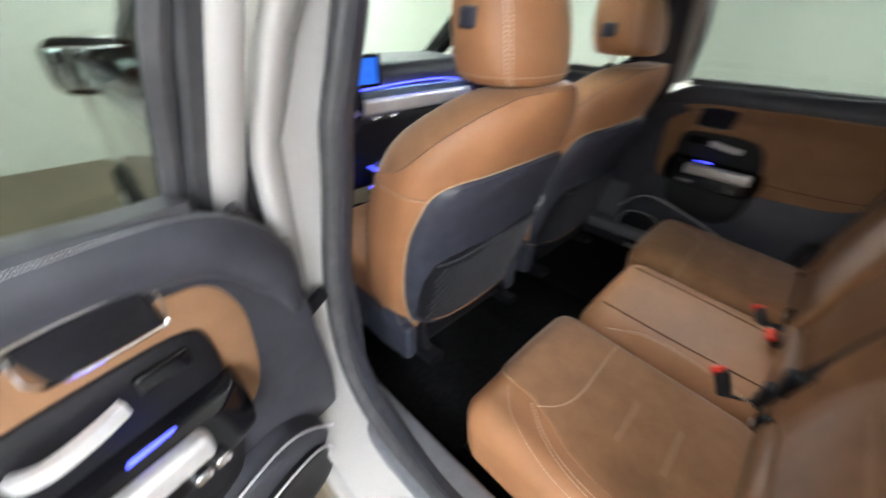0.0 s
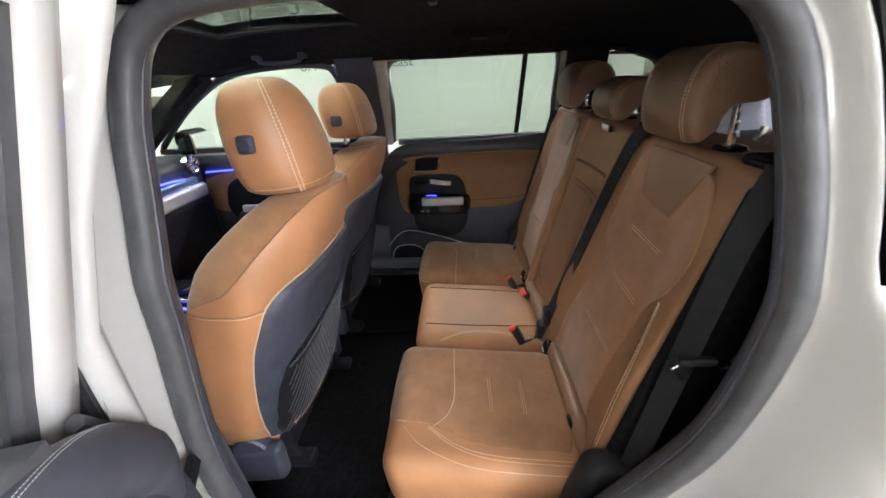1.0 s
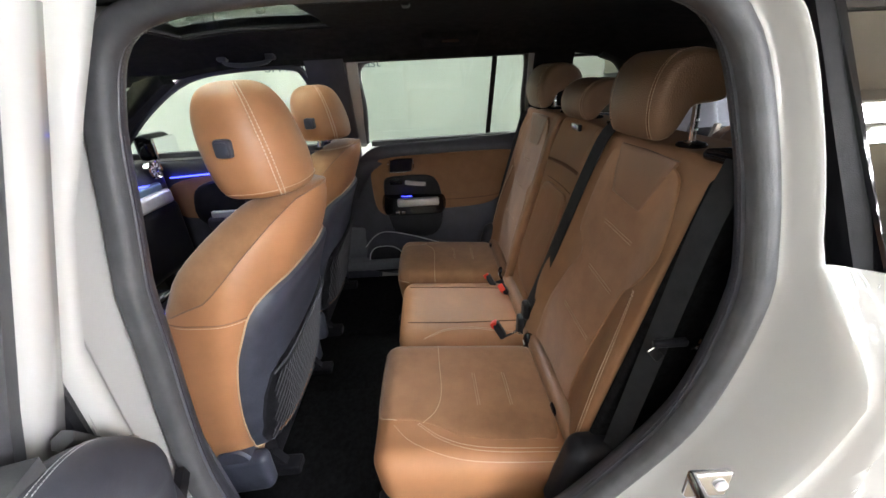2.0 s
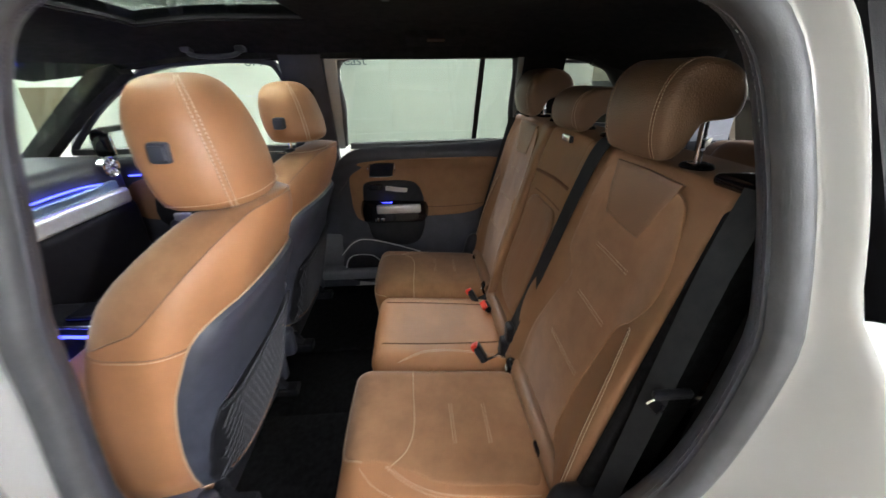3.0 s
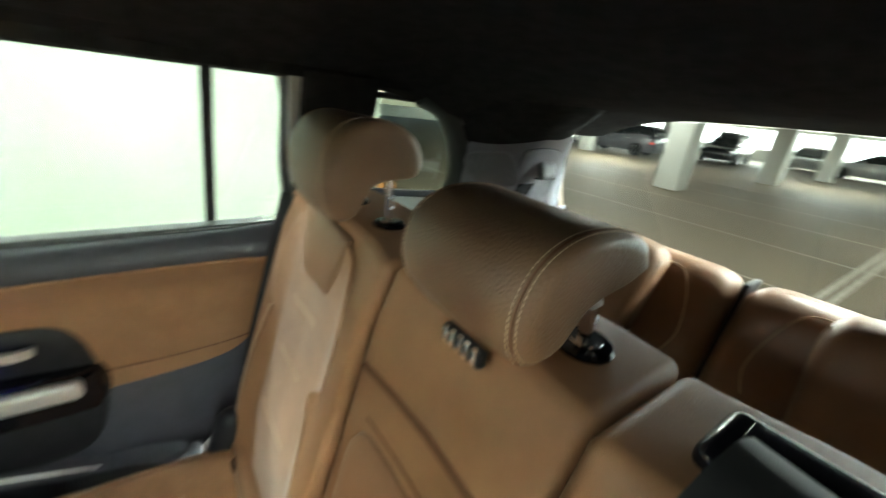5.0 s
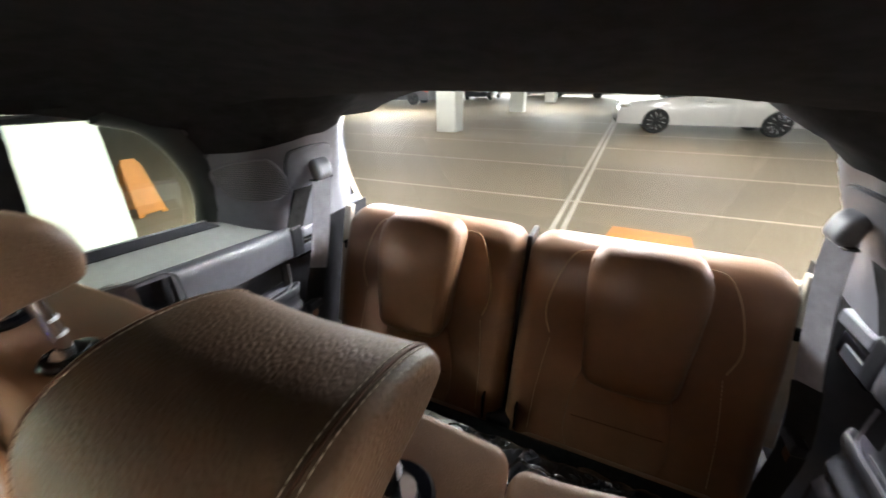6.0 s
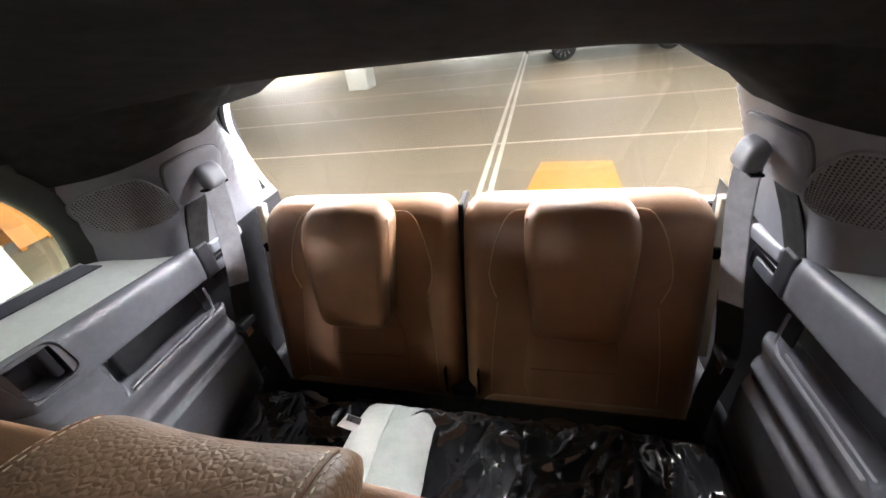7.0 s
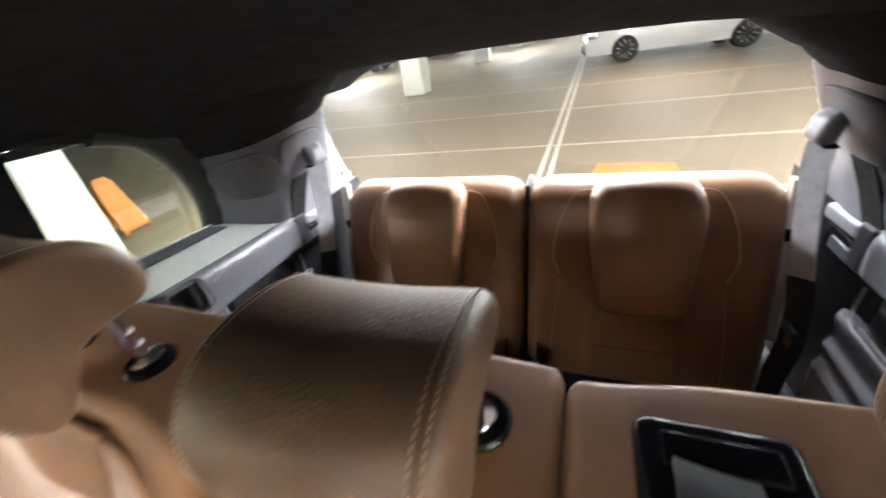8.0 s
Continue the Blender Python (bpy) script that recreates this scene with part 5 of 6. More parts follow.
b1 = belt("seat_belt", [(-0.232, -0.06, 1.252), (-0.228, -0.02, 1.262), (-0.222, 0.025, 1.235), (-0.21, 0.062, 1.13), (-0.19, 0.10, 0.98), (-0.165, 0.155, 0.77), (-0.148, 0.195, 0.63), (-0.142, 0.20, 0.60)], 0.046, (1, 0.1, 0.12), WEB, "black middle seat belt hanging down the backrest")
part("tongue", rbox((-0.155, 0.19, 0.665), (0.022, 0.012, 0.03), 0.01), PLASTIC, b1, "black belt tongue")
part("belt_lock", rbox((-0.145, 0.20, 0.60), (0.02, 0.016, 0.035), 0.01), PLASTIC, b1)
b2 = belt("seat_belt", [(-0.655, 0.02, 1.25), (-0.665, 0.055, 1.15), (-0.672, 0.085, 1.0), (-0.678, 0.12, 0.8), (-0.68, 0.15, 0.62), (-0.68, 0.17, 0.50)], 0.038, (0.75, 0.65, 0), WEB, "black outer seat belt hanging beside the backrest")
tg = part("tongue", rbox((-0.692, 0.085, 0.951), (0.006, 0.030, 0.007), 0.004), PLASTIC, b2, "black belt tongue")
part("tongue_plate", rbox((-0.692, 0.106, 0.929), (0.002, 0.009, 0.016), 0.002, rot=Euler((-0.7, 0, 0)).to_matrix()), CHROME, tg, "steel belt tongue plate")
belt("seat_belt", [(0.60, 0.03, 1.22), (0.605, 0.07, 1.05), (0.61, 0.12, 0.85), (0.61, 0.17, 0.62)], 0.046, (0.5, 0.85, 0), WEB, "black outer seat belt hanging beside the backrest")

scrap = thing("plastic_wrap", (-0.672, 0.0, 0.90), "crumpled clear plastic wrap stuffed beside the backrest", "packaging")
part("sheet", grid_surface(lambda u, v: V(-0.675 + 0.018 * noise.noise(V(u * 9, v * 4, 1)) + 0.010 * noise.noise(V(u * 21, v * 13, 4)), 0.010 - 0.022 * u - 0.030 * v + 0.012 * noise.noise(V(u * 5, v * 6, 7)), 0.885 + 0.115 * u + 0.01 * noise.noise(V(v * 8, u * 3, 2))), lin(0, 1, 34), lin(0, 1, 10), 0.001), FILM, scrap, "creased clear film")


def buckle(x, y, z, lean, stalk=True):
    t = thing("belt_buckle", (x, y - 0.03, z - 0.03), "black belt buckle with a red release button on the cushion", "seat belt buckle", "belt buckles")
    R = Euler((radians(-35), radians(lean), radians(-15 if lean > 0 else 15))).to_matrix()
    c = V(x, y, z)
    part("case", rbox(c, (0.018, 0.012, 0.030), 0.008, (2, 2, 3), 3, rot=R), PLASTIC, t)
    part("button", rbox(c + R @ V(0, 0.004, 0.026), (0.0165, 0.011, 0.010), 0.004, (2, 2, 2), 2, rot=R), RED, t, "red release button")
    if stalk:
        part("strap", band(catmull([c + R @ V(0, 0, -0.02), c + V(0.01, -0.05, -0.012), c + V(0.03, -0.10, 0.0)], 4), 0.03, (1, 0.3, 0)), PLASTIC, t)
    return t


buckle(0.174, 0.255, 0.592, 25)
buckle(0.085, 0.212, 0.596, -20)
buckle(-0.157, 0.278, 0.59, 15)


# ---------------------------------------------------------------- front seats
def front_seat(xc, yo, label, hz=0.0, hs=1.0, hw=1.0, hdx=0.0):
    t = thing("front_seat", (xc, 1.1 + yo, 0.33), label, "car seat", "front seats")
    rows = [(0.44, 0.235, 0.075), (0.50, 0.262, 0.085), (0.58, 0.292, 0.096), (0.70, 0.308, 0.098), (0.80, 0.316, 0.095), (0.90, 0.318, 0.09), (0.97, 0.306, 0.086), (1.02, 0.286, 0.081), (1.06, 0.260, 0.075), (1.09, 0.232, 0.068), (1.115, 0.200, 0.060), (1.135, 0.166, 0.050), (1.15, 0.126, 0.037), (1.158, 0.085, 0.025), (1.162, 0.04, 0.013)]
    rear = lambda z: 0.965 + yo - 0.22 * (z - 0.60)
    bow = lambda q, z: 0.060 * sstep(0.80, 1.12, z) * (1 - q * q)

    def girth(z):
        for (z0, a0, b0), (z1, a1, b1) in zip(rows, rows[1:]):
            if z <= z1 + 1e-6:
                f = (z - z0) / (z1 - z0)
                return a0 + (a1 - a0) * f, b0 + (b1 - b0) * f
        return rows[-1][1:]

    def skin(z, a, grow=0.0):
        hx, hy = girth(z)
        c_, s_ = math.cos(a), math.sin(a)
        px = math.copysign(abs(c_) ** 0.62, c_) * hx
        py = math.copysign(abs(s_) ** 0.62, s_) * hy
        fwd = 0.05 * max(0, abs(px) / hx - 0.55) * (1 - 0.7 * sstep(1.02, 1.14, z))
        return V(xc + px + grow * c_, rear(z) + hy + py + fwd * (1.0 + 2.2 * sstep(-0.3, 0.8, s_)) - bow(px / hx, z) * sstep(0.3, -0.6, s_) + grow * s_, z)

    # suede over the front and the top, leather behind and below it
    def edge(a):
        rim = ((-1.0, 0.955), (-0.35, 0.957), (0.0, 0.984), (0.34, 1.057), (0.57, 1.108), (0.8, 1.142), (1.0, 1.154))
        m = -math.sin(a)
        for (m0, z0), (m1, z1) in zip(rim, rim[1:]):
            if m <= m1:
                return z0 + (z1 - z0) * (m - m0) / (m1 - m0)
        return rim[-1][1]

    low, high, cols = 44, 26, 96
    rings = []
    for i in range(low + high + 1):
        ring = []
        for k in range(cols):
            a = 2 * math.pi * k / cols
            zb = edge(a)
            z = rows[0][0] + (zb - rows[0][0]) * i / low if i <= low else zb + (rows[-1][0] - zb) * (i - low) / high
            ring.append(skin(z, a))
        rings.append(ring)
    groups = loft(rings, pick=lambda i, j: "suede_panel" if i >= low else "backrest")
    for nm, b in groups.items():
        part(nm, b, LEATHER if nm == "backrest" else SUEDE, t, "cognac leather backrest" if nm == "backrest" else "tan suede shoulder panel")

    def srf(x, z):
        # rear surface
        hx = 0.0
        hy = 0.08
        for (z0, a0, b0), (z1, a1, b1) in zip(rows, rows[1:]):
            if z0 <= z <= z1:
                f = (z - z0) / (z1 - z0)
                hx, hy = a0 + (a1 - a0) * f, b0 + (b1 - b0) * f
        hx = hx or 0.215
        q = min(0.999, abs(x - xc) / hx)
        c_ = q ** (1 / 0.62)
        s_ = math.sqrt(max(0, 1 - c_ * c_)) ** 0.62
        y = rear(z) + hy - s_ * hy + 0.05 * max(0, q - 0.55) - bow(q, z) * sstep(0.3, -0.6, -s_)
        return V(x, y, z), V(0, -0.976, -0.215)

    o = [(-0.20, 0.47), (-0.245, 0.53), (-0.272, 0.63), (-0.287, 0.76), (-0.284, 0.86), (-0.252, 0.952), (-0.14, 0.984), (0.06, 0.988), (0.20, 0.962), (0.262, 0.89), (0.272, 0.76), (0.25, 0.6), (0.215, 0.47), (0.0, 0.455)]
    sh = part("back_shell", inlay([(xc + a, b) for a, b in o], srf, 0.020, 5, 10, 0.08), SHELL, t, "charcoal moulded seat back")
    part("shell_edge", tube(on(srf, [(xc + a * 1.005, b) for a, b in o], 0.003, 5, True), 0.0022, 6, True), STITCH, sh, "tan piping round the shell")
    s2 = lambda x, z: (srf(x, z)[0] + srf(x, z)[1] * 0.020, srf(x, z)[1])
    # net pocket with its cords
    net = bmesh.new()
    for k in range(-18, 28):
        for sg in (1, -1):
            pts = []
            for q in range(13):
                z = 0.495 + 0.28 * q / 12
                x = xc - 0.17 + 0.021 * k + sg * (0.17 * q / 12) + (0 if sg > 0 else 0.17)
                zt = 0.745 + 0.02 * sstep(-0.19, 0.19, x - xc)
                if abs(x - xc) < 0.225 and z < zt:
                    pts.append(s2(x, z)[0] + s2(x, z)[1] * 0.010)
            if len(pts) > 1:
                tube(pts, 0.0014, 4, bm=net)
    part("net_pocket", net, NET, sh, "black elastic net pocket", kind="stuff")
    part("net_backing", inlay([(xc - 0.215, 0.49), (xc - 0.227, 0.74), (xc, 0.757), (xc + 0.225, 0.76), (xc + 0.22, 0.49), (xc, 0.485)], s2, 0.003, 4, 5, 0.04), PLASTIC, sh)
    part("net_hem", tube(on(s2, [(xc - 0.228, 0.745), (xc, 0.76), (xc + 0.228, 0.765)], 0.011), 0.0035, 6), NET, sh)
    part("piping", tube(on(s2, [(xc - 0.185, 0.50), (xc, 0.478), (xc + 0.19, 0.50)], 0.004), 0.003, 6), LEATHER, sh, "tan piping along the pocket")
    # coat hook ring
    hc_ = V(xc + 0.272, 0.958 + yo, 0.758)
    hn = V(-0.25, -0.95, 0.1).normalized()
    hu = hn.orthogonal().normalized()
    hv = hn.cross(hu)
    hk = part("coat_hook", tube([hc_ + (hu * math.cos(q) + hv * math.sin(q)) * 0.022 for q in lin(0.5, 2 * math.pi * 0.93, 24)], 0.0055, 8), SATIN, t, "silver ring on the seat's edge")
    part("hook_well", disc_stack(hc_, hn, [(-0.012, 0.017), (0.001, 0.017), (0.0015, 0.010)], 18), GLOSS, hk)
    part("hook_tail", tube(catmull([hc_ + V(-0.012, -0.003, -0.018), hc_ + V(-0.004, -0.006, -0.032), hc_ + V(-0.008, -0.004, -0.044)], 4), 0.0035, 6), SATIN, hk)
    # seams
    ang = lambda d0, d1, n: [radians(d) for d in lin(d0, d1, n)]
    part("seam", tube([skin(edge(a), a, 0.0004) for a in ang(165, 375, 90)], 0.0017, 6), LEATHER_IN, t, "stitched seam between suede and leather")
    for d0, d1 in ((150, 250), (390, 300)):
        low_seam = [skin(0.95 - 0.022 * sstep(0, 1, q / 30), a, 0.0006) for q, a in enumerate(ang(d0, d1, 31))]
        part("shoulder_seam", tube(low_seam, 0.0014, 6), LEATHER_IN, t)
        part("stitching", stitches([p + V(0, 0, -0.005) for p in low_seam], 0.0042, 0.0024, 0.0008), THREAD, t, kind="stuff")
    # cushion, side shield, frame
    part("cushion", rbox((xc, 1.30 + yo, 0.55), (0.26, 0.27, 0.08), 0.05, (10, 10, 3), 4), LEATHER, t, "cognac leather cushion")
    for sx in (-1, 1):
        part("side_shield", rbox((xc + sx * 0.255, 1.20 + yo, 0.42), (0.024, 0.21, 0.065), 0.022, (2, 8, 3), 4, deform=lambda p: V(p.x, p.y, p.z + 0.12 * max(0, 1.10 + yo - p.y))), SHELL, t, "charcoal side shield")
        part("hinge_disc", disc_stack((xc + sx * 0.25, 1.075 + yo, 0.475), (sx, 0, 0), [(-0.02, 0.048), (0.016, 0.05), (0.022, 0.044), (0.024, 0.02)], 22), SHELL, t)
        part("runner", rbox((xc + sx * 0.2, 1.22 + yo, 0.36), (0.025, 0.28, 0.022), 0.008), PLASTIC, t)
        part("leg_bracket", sweep(catmull([(xc + sx * 0.2, 1.02 + yo, 0.43), (xc + sx * 0.2, 0.99 + yo, 0.38), (xc + sx * 0.2, 0.97 + yo, 0.345)], 3), [(-0.012, -0.012), (0.012, -0.012), (0.012, 0.012), (-0.012, 0.012)]), PLASTIC, t)
    part("under_frame", rbox((xc, 1.24 + yo, 0.43), (0.2, 0.24, 0.05), 0.02), PLASTIC, t)
    # headrest: an egg-shaped pad, widest low down, leaning forward towards its top
    c = V(xc - 0.045 + hdx, 0.885 + yo, 1.272)
    hrow = [(1.166, 0.085, 0.045), (1.168, 0.120, 0.066), (1.178, 0.140, 0.078), (1.20, 0.150, 0.085), (1.24, 0.153, 0.088), (1.28, 0.149, 0.087), (1.32, 0.141, 0.082), (1.35, 0.130, 0.075), (1.375, 0.114, 0.064), (1.392, 0.094, 0.050), (1.402, 0.064, 0.032), (1.406, 0.026, 0.014)]
    hx_ = catmull([(w * hw * (0.5 + 0.5 * hs), d, 1.406 - (1.406 - z) * hs) for z, w, d in hrow], 4)

    def hring(w, d, z, grow=0.0):
        rear_y = 0.808 + yo - 0.0 + 0.17 * (z - 1.18) + (0.088 - d) * 0.85
        out = []
        for k in range(48):
            a_ = 2 * math.pi * k / 48
            c_, s_ = math.cos(a_), math.sin(a_)
            out.append(V(c.x - 0.07 * max(0, z - 1.25) + math.copysign(abs(c_) ** (0.58 + 0.26 * sstep(0.1, -0.5, s_)), c_) * (w + grow), rear_y - 0.010 + d + math.copysign(abs(s_) ** 0.66, s_) * (d + grow) + 0.02 * c_ * c_, z + hz))
        return out

    h = part("headrest", loft([hring(p.x, p.y, p.z) for p in hx_]), LEATHER, t, "cognac leather headrest")
    for k0 in (29, 43):
        for k in (k0, k0 + 1):
            path = [hring(p.x, p.y, p.z, 0.0008)[k].lerp(hring(p.x, p.y, p.z, 0.0008)[k0], 0.25) for p in hx_[5:-4]]
            part("stitching", stitches(path, 0.0052, 0.0024, 0.0014), THREAD, h, kind="stuff")
    ring_b = hring(0.146, 0.082, 1.187, 0.001)
    part("stitching", stitches(ring_b[22:] + ring_b[:3], 0.0036, 0.0024, 0.0008), THREAD, h, kind="stuff")
    bc = V(c.x - 0.150 * hw, 0.918 + yo, 1.282 + hz)
    rr = catmull([(0, a_ * 0.021, b_ * 0.022) for a_, b_ in ((-1, -0.55), (-0.9, -0.9), (-0.5, -1), (0.5, -1), (0.9, -0.9), (1, -0.55), (1, 0.5), (0.88, 0.88), (0.5, 1), (-0.6, 0.95), (-0.92, 0.82), (-1, 0.45))], 3, True)
    bt = part("release_bezel", loft([[bc + V(d_, 0.0, 0) + p * k_ for p in rr] for d_, k_ in ((0.014, 0.84), (-0.005, 0.84), (-0.009, 0.78), (-0.010, 0.70))]), SHELL, h, "slate grey release button on the headrest's side")
    part("release_button", loft([[bc + V(d_, 0.0, 0) + p * k_ for p in rr] for d_, k_ in ((-0.009, 0.60), (-0.0125, 0.58), (-0.0135, 0.50))]), SHELL, bt)
    for sx in (-1, 1):
        part("post", tube([(c.x + sx * 0.065, 0.925 + yo, 1.12), (c.x + sx * 0.065, 0.918 + yo, 1.22)], 0.0065, 10), CHROME, h, "chrome headrest post")
        part("collar", disc_stack((c.x + sx * 0.065, 0.925 + yo, 1.150), (0, 0, 1), [(-0.01, 0.016), (0.004, 0.017), (0.008, 0.014), (0.009, 0.007)], 14), PLASTIC, t)
    return t


front_seat(-0.235, -0.03, "cognac leather driver's seat with charcoal back and net pocket", -0.008, 1.0, 0.93, 0.010)
front_seat(0.415, -0.02, "cognac leather passenger seat with charcoal back and net pocket", -0.03, 0.80)


# ---------------------------------------------------------------- third row
row3 = thing("third_row", (0, -0.75, 0.33), "pair of upright brown leather third-row seats", "car seat")


def r3_front(x, z):
    return -0.84 - 0.28 * (z - 1.12)


def r3_seat(x0, x1, hx0, hx1):
    xc, hx, zb, zt = (x0 + x1) / 2, (x1 - x0) / 2, 0.55, 1.120

    def y_at(x, z):
        u = (x - xc) / hx
        return r3_front(x, z) + 0.020 * sstep(0.55, 0.95, abs(u)) * sstep(1.15, 0.9, z) - 0.012 * sstep(1.06, 1.12, z)

    def de(p):
        return V(p.x, y_at(p.x, p.z) - (0.055 - p.y), p.z - 0.012 * sstep(0.75, 1.0, abs(p.x - xc) / hx) * sstep(1.0, 1.125, p.z))

    part("backrest", rbox((xc, 0, (zb + zt) / 2), (hx, 0.055, (zt - zb) / 2), 0.042, (18, 3, 22), 4, deform=de), LEATHER_IN, row3, "cognac leather backrest in a darker tone for its shade")
    sf = lambda x, z: (V(x, y_at(x, z), z), V(0, 0.963, 0.27))
    hc = (hx0 + hx1) / 2
    hw = (hx1 - hx0) / 2

    def hd(p):
        v = (p.z - 0.992) / 0.152
        k = 1 - 0.17 * sstep(0.75, -1.0, v) - 0.05 * sstep(0.6, 1.0, v)
        bow = 0.016 * (1 - ((p.x - hc) / hw) ** 2) * (sstep(0.4, 1.0, v) - sstep(-0.4, -1.0, v))
        return V(hc + (p.x - hc) * k, y_at(hc, p.z) + (p.y + 0.036) + 0.010 * (1 - v * v), p.z + bow)

    h = part("headrest", rbox((hc, 0, 0.987), (hw, 0.052, 0.148), 0.036, (10, 3, 12), 5, deform=hd), LEATHER_IN, row3, "cognac leather headrest folded down, in the shade tone")
    for sx in (-1, 1):
        path = [hd(V(hc + sx * (hw - 0.004), 0.030, z)) for z in lin(0.872, 1.117, 16)]
        part("piping", tube(path, 0.0022, 6), LEATHER_IN, h, "raised piping")
        w_ = 0.085
        part("seam", tube(on(sf, [(hc + sx * hw * 0.9, 1.108), (hc + sx * (hw + 0.035), 1.098), (hc + sx * (hw + w_ * 0.8), 1.04), (hc + sx * (hw + w_), 0.955), (hc + sx * (hw + w_ * 0.8), 0.895)], 0.0015), 0.0019, 6), STITCH, row3, "raised curved seam")
        part("seam", stitches(on(sf, [(hc + sx * (hw + 0.065), 0.88), (hc + sx * (hw + 0.08), 0.75), (hc + sx * (hw + 0.085), 0.62)], 0.002), 0.006, 0.004, 0.0009), THREAD, row3, kind="stuff")
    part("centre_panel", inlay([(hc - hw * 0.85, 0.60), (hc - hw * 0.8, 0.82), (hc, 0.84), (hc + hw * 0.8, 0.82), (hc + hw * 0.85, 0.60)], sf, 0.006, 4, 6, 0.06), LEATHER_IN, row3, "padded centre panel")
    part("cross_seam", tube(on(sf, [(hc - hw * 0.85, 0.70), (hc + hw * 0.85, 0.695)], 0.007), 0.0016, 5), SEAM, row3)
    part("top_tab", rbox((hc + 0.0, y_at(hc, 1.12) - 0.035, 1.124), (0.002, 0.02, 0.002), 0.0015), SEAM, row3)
    part("cushion", rbox((xc, -0.52, 0.56), (hx - 0.035, 0.18, 0.07), 0.05, (10, 10, 3), 4), LEATHER_IN, row3, "cognac leather cushion in the shade tone")


r3_seat(0.006, 0.578, 0.160, 0.408)
r3_seat(-0.578, -0.006, -0.408, -0.160)
part("lower_bracket", rbox((0.005, -0.70, 0.585), (0.036, 0.025, 0.05), 0.012), PLASTIC, row3, "black bracket between the seats")
for sx in (-1, 1):
    part("bracket_slot", rbox((0.005 + sx * 0.046, -0.690, 0.655), (0.003, 0.012, 0.042), 0.003), GLOSS, row3)
for sx, bx in ((1, 0.583), (-1, -0.583)):
    part("side_latch", rbox((bx, -0.84, 1.0), (0.010, 0.02, 0.014), 0.005), GLOSS, row3)

# added strip keeps floor light from showing between the two seats
part("gap_filler", rbox((0.0, -0.885, 0.84), (0.007, 0.045, 0.27), 0.003, deform=lambda p: V(p.x, p.y - 0.28 * (p.z - 1.0), p.z)), PLASTIC, row3, "dark strip added to close the gap between the seats")
for sx in (-1, 1):
    part("back_board", rbox((sx * 0.590, -0.875, 0.93), (0.012, 0.012, 0.19), 0.004, deform=lambda p: V(p.x, p.y - 0.28 * (p.z - 1.12), p.z)), BEIGE, row3, "beige edge of the seat's back board")

# wrapped mats on the third-row cushion
bundle = thing("wrapped_mats", (0, -0.45, 0.63), "black mats in creased clear plastic on the third-row cushion", "bundle")


def film(x, y):
    e = min(1, min(abs(x + 0.575), abs(0.565 - x), abs(y + 0.585), abs(-0.28 - y)) / 0.06)
    ridge = lambda v: (1 - min(1, abs(noise.noise(v)) * 2.2)) ** 3
    n_ = noise.noise(V(x * 5, y * 6, 0.3)) * 0.03 + ridge(V(x * 7 + y * 3, y * 4, 2.0)) * 0.022 + ridge(V(x * 13 - y * 9, y * 8 + x * 2, 5.0)) * 0.012 + ridge(V(x * 26, y * 11 + x * 6, 8.0)) * 0.005
    return V(x + 0.02 * noise.noise(V(y * 8, 1, x * 3)), y + 0.02 * noise.noise(V(x * 8, 4, y)), 0.655 + 0.075 * e ** 0.5 + n_ * e)


part("film", grid_surface(film, lin(-0.575, 0.565, 170), lin(-0.585, -0.28, 80), 0.002), FILM, bundle, "creased clear plastic film")
part("mat_roll", rbox((-0.005, -0.46, 0.655), (0.55, 0.165, 0.03), 0.02), CARPET, bundle, "black rolled mat")
wrap = thing("foam_wrap", (0.10, -0.42, 0.74), "white foam wrapping strip lying over the mats", "packaging")


def foam(u, v):
    x = 0.020 + 0.185 * u + 0.02 * (v - 0.5) * (u - 0.5)
    y = -0.512 + 0.25 * v
    return V(x, y, 0.775 + 0.028 * math.sin(min(1, v * 2.2) * 1.5) + 0.006 * noise.noise(V(u * 4, v * 7, 0)) - 0.03 * (abs(u - 0.5) * 2) ** 4)


part("sheet", grid_surface(foam, lin(0, 1, 24), lin(0, 1, 30), 0.004), PAPER, wrap, "white foam sheet")
part("fold", grid_surface(lambda u, v: foam(0.54 + 0.44 * u, 0.04 + 0.93 * v) + V(0, 0, 0.007 + 0.002 * math.sin(u * 3)), lin(0, 1, 12), lin(0, 1, 24), 0.003), PAPER2, wrap, "folded second layer")
lb = part("label", grid_surface(lambda u, v: V(0.175 + 0.055 * u + 0.012 * v, -0.455 + 0.03 * v - 0.02 * u, 0.795 - 0.02 * u), lin(0, 1, 4), lin(0, 1, 4), 0.0015), LABEL, wrap, "white paper tag with dark bars")
for k in range(9):
    part("bar", rbox((0.182 + 0.005 * k, -0.448 - 0.0018 * k, 0.7955 - 0.0018 * k), (0.0012 + 0.0006 * (k % 2), 0.007, 0.0012), 0.0006), INK, lb)


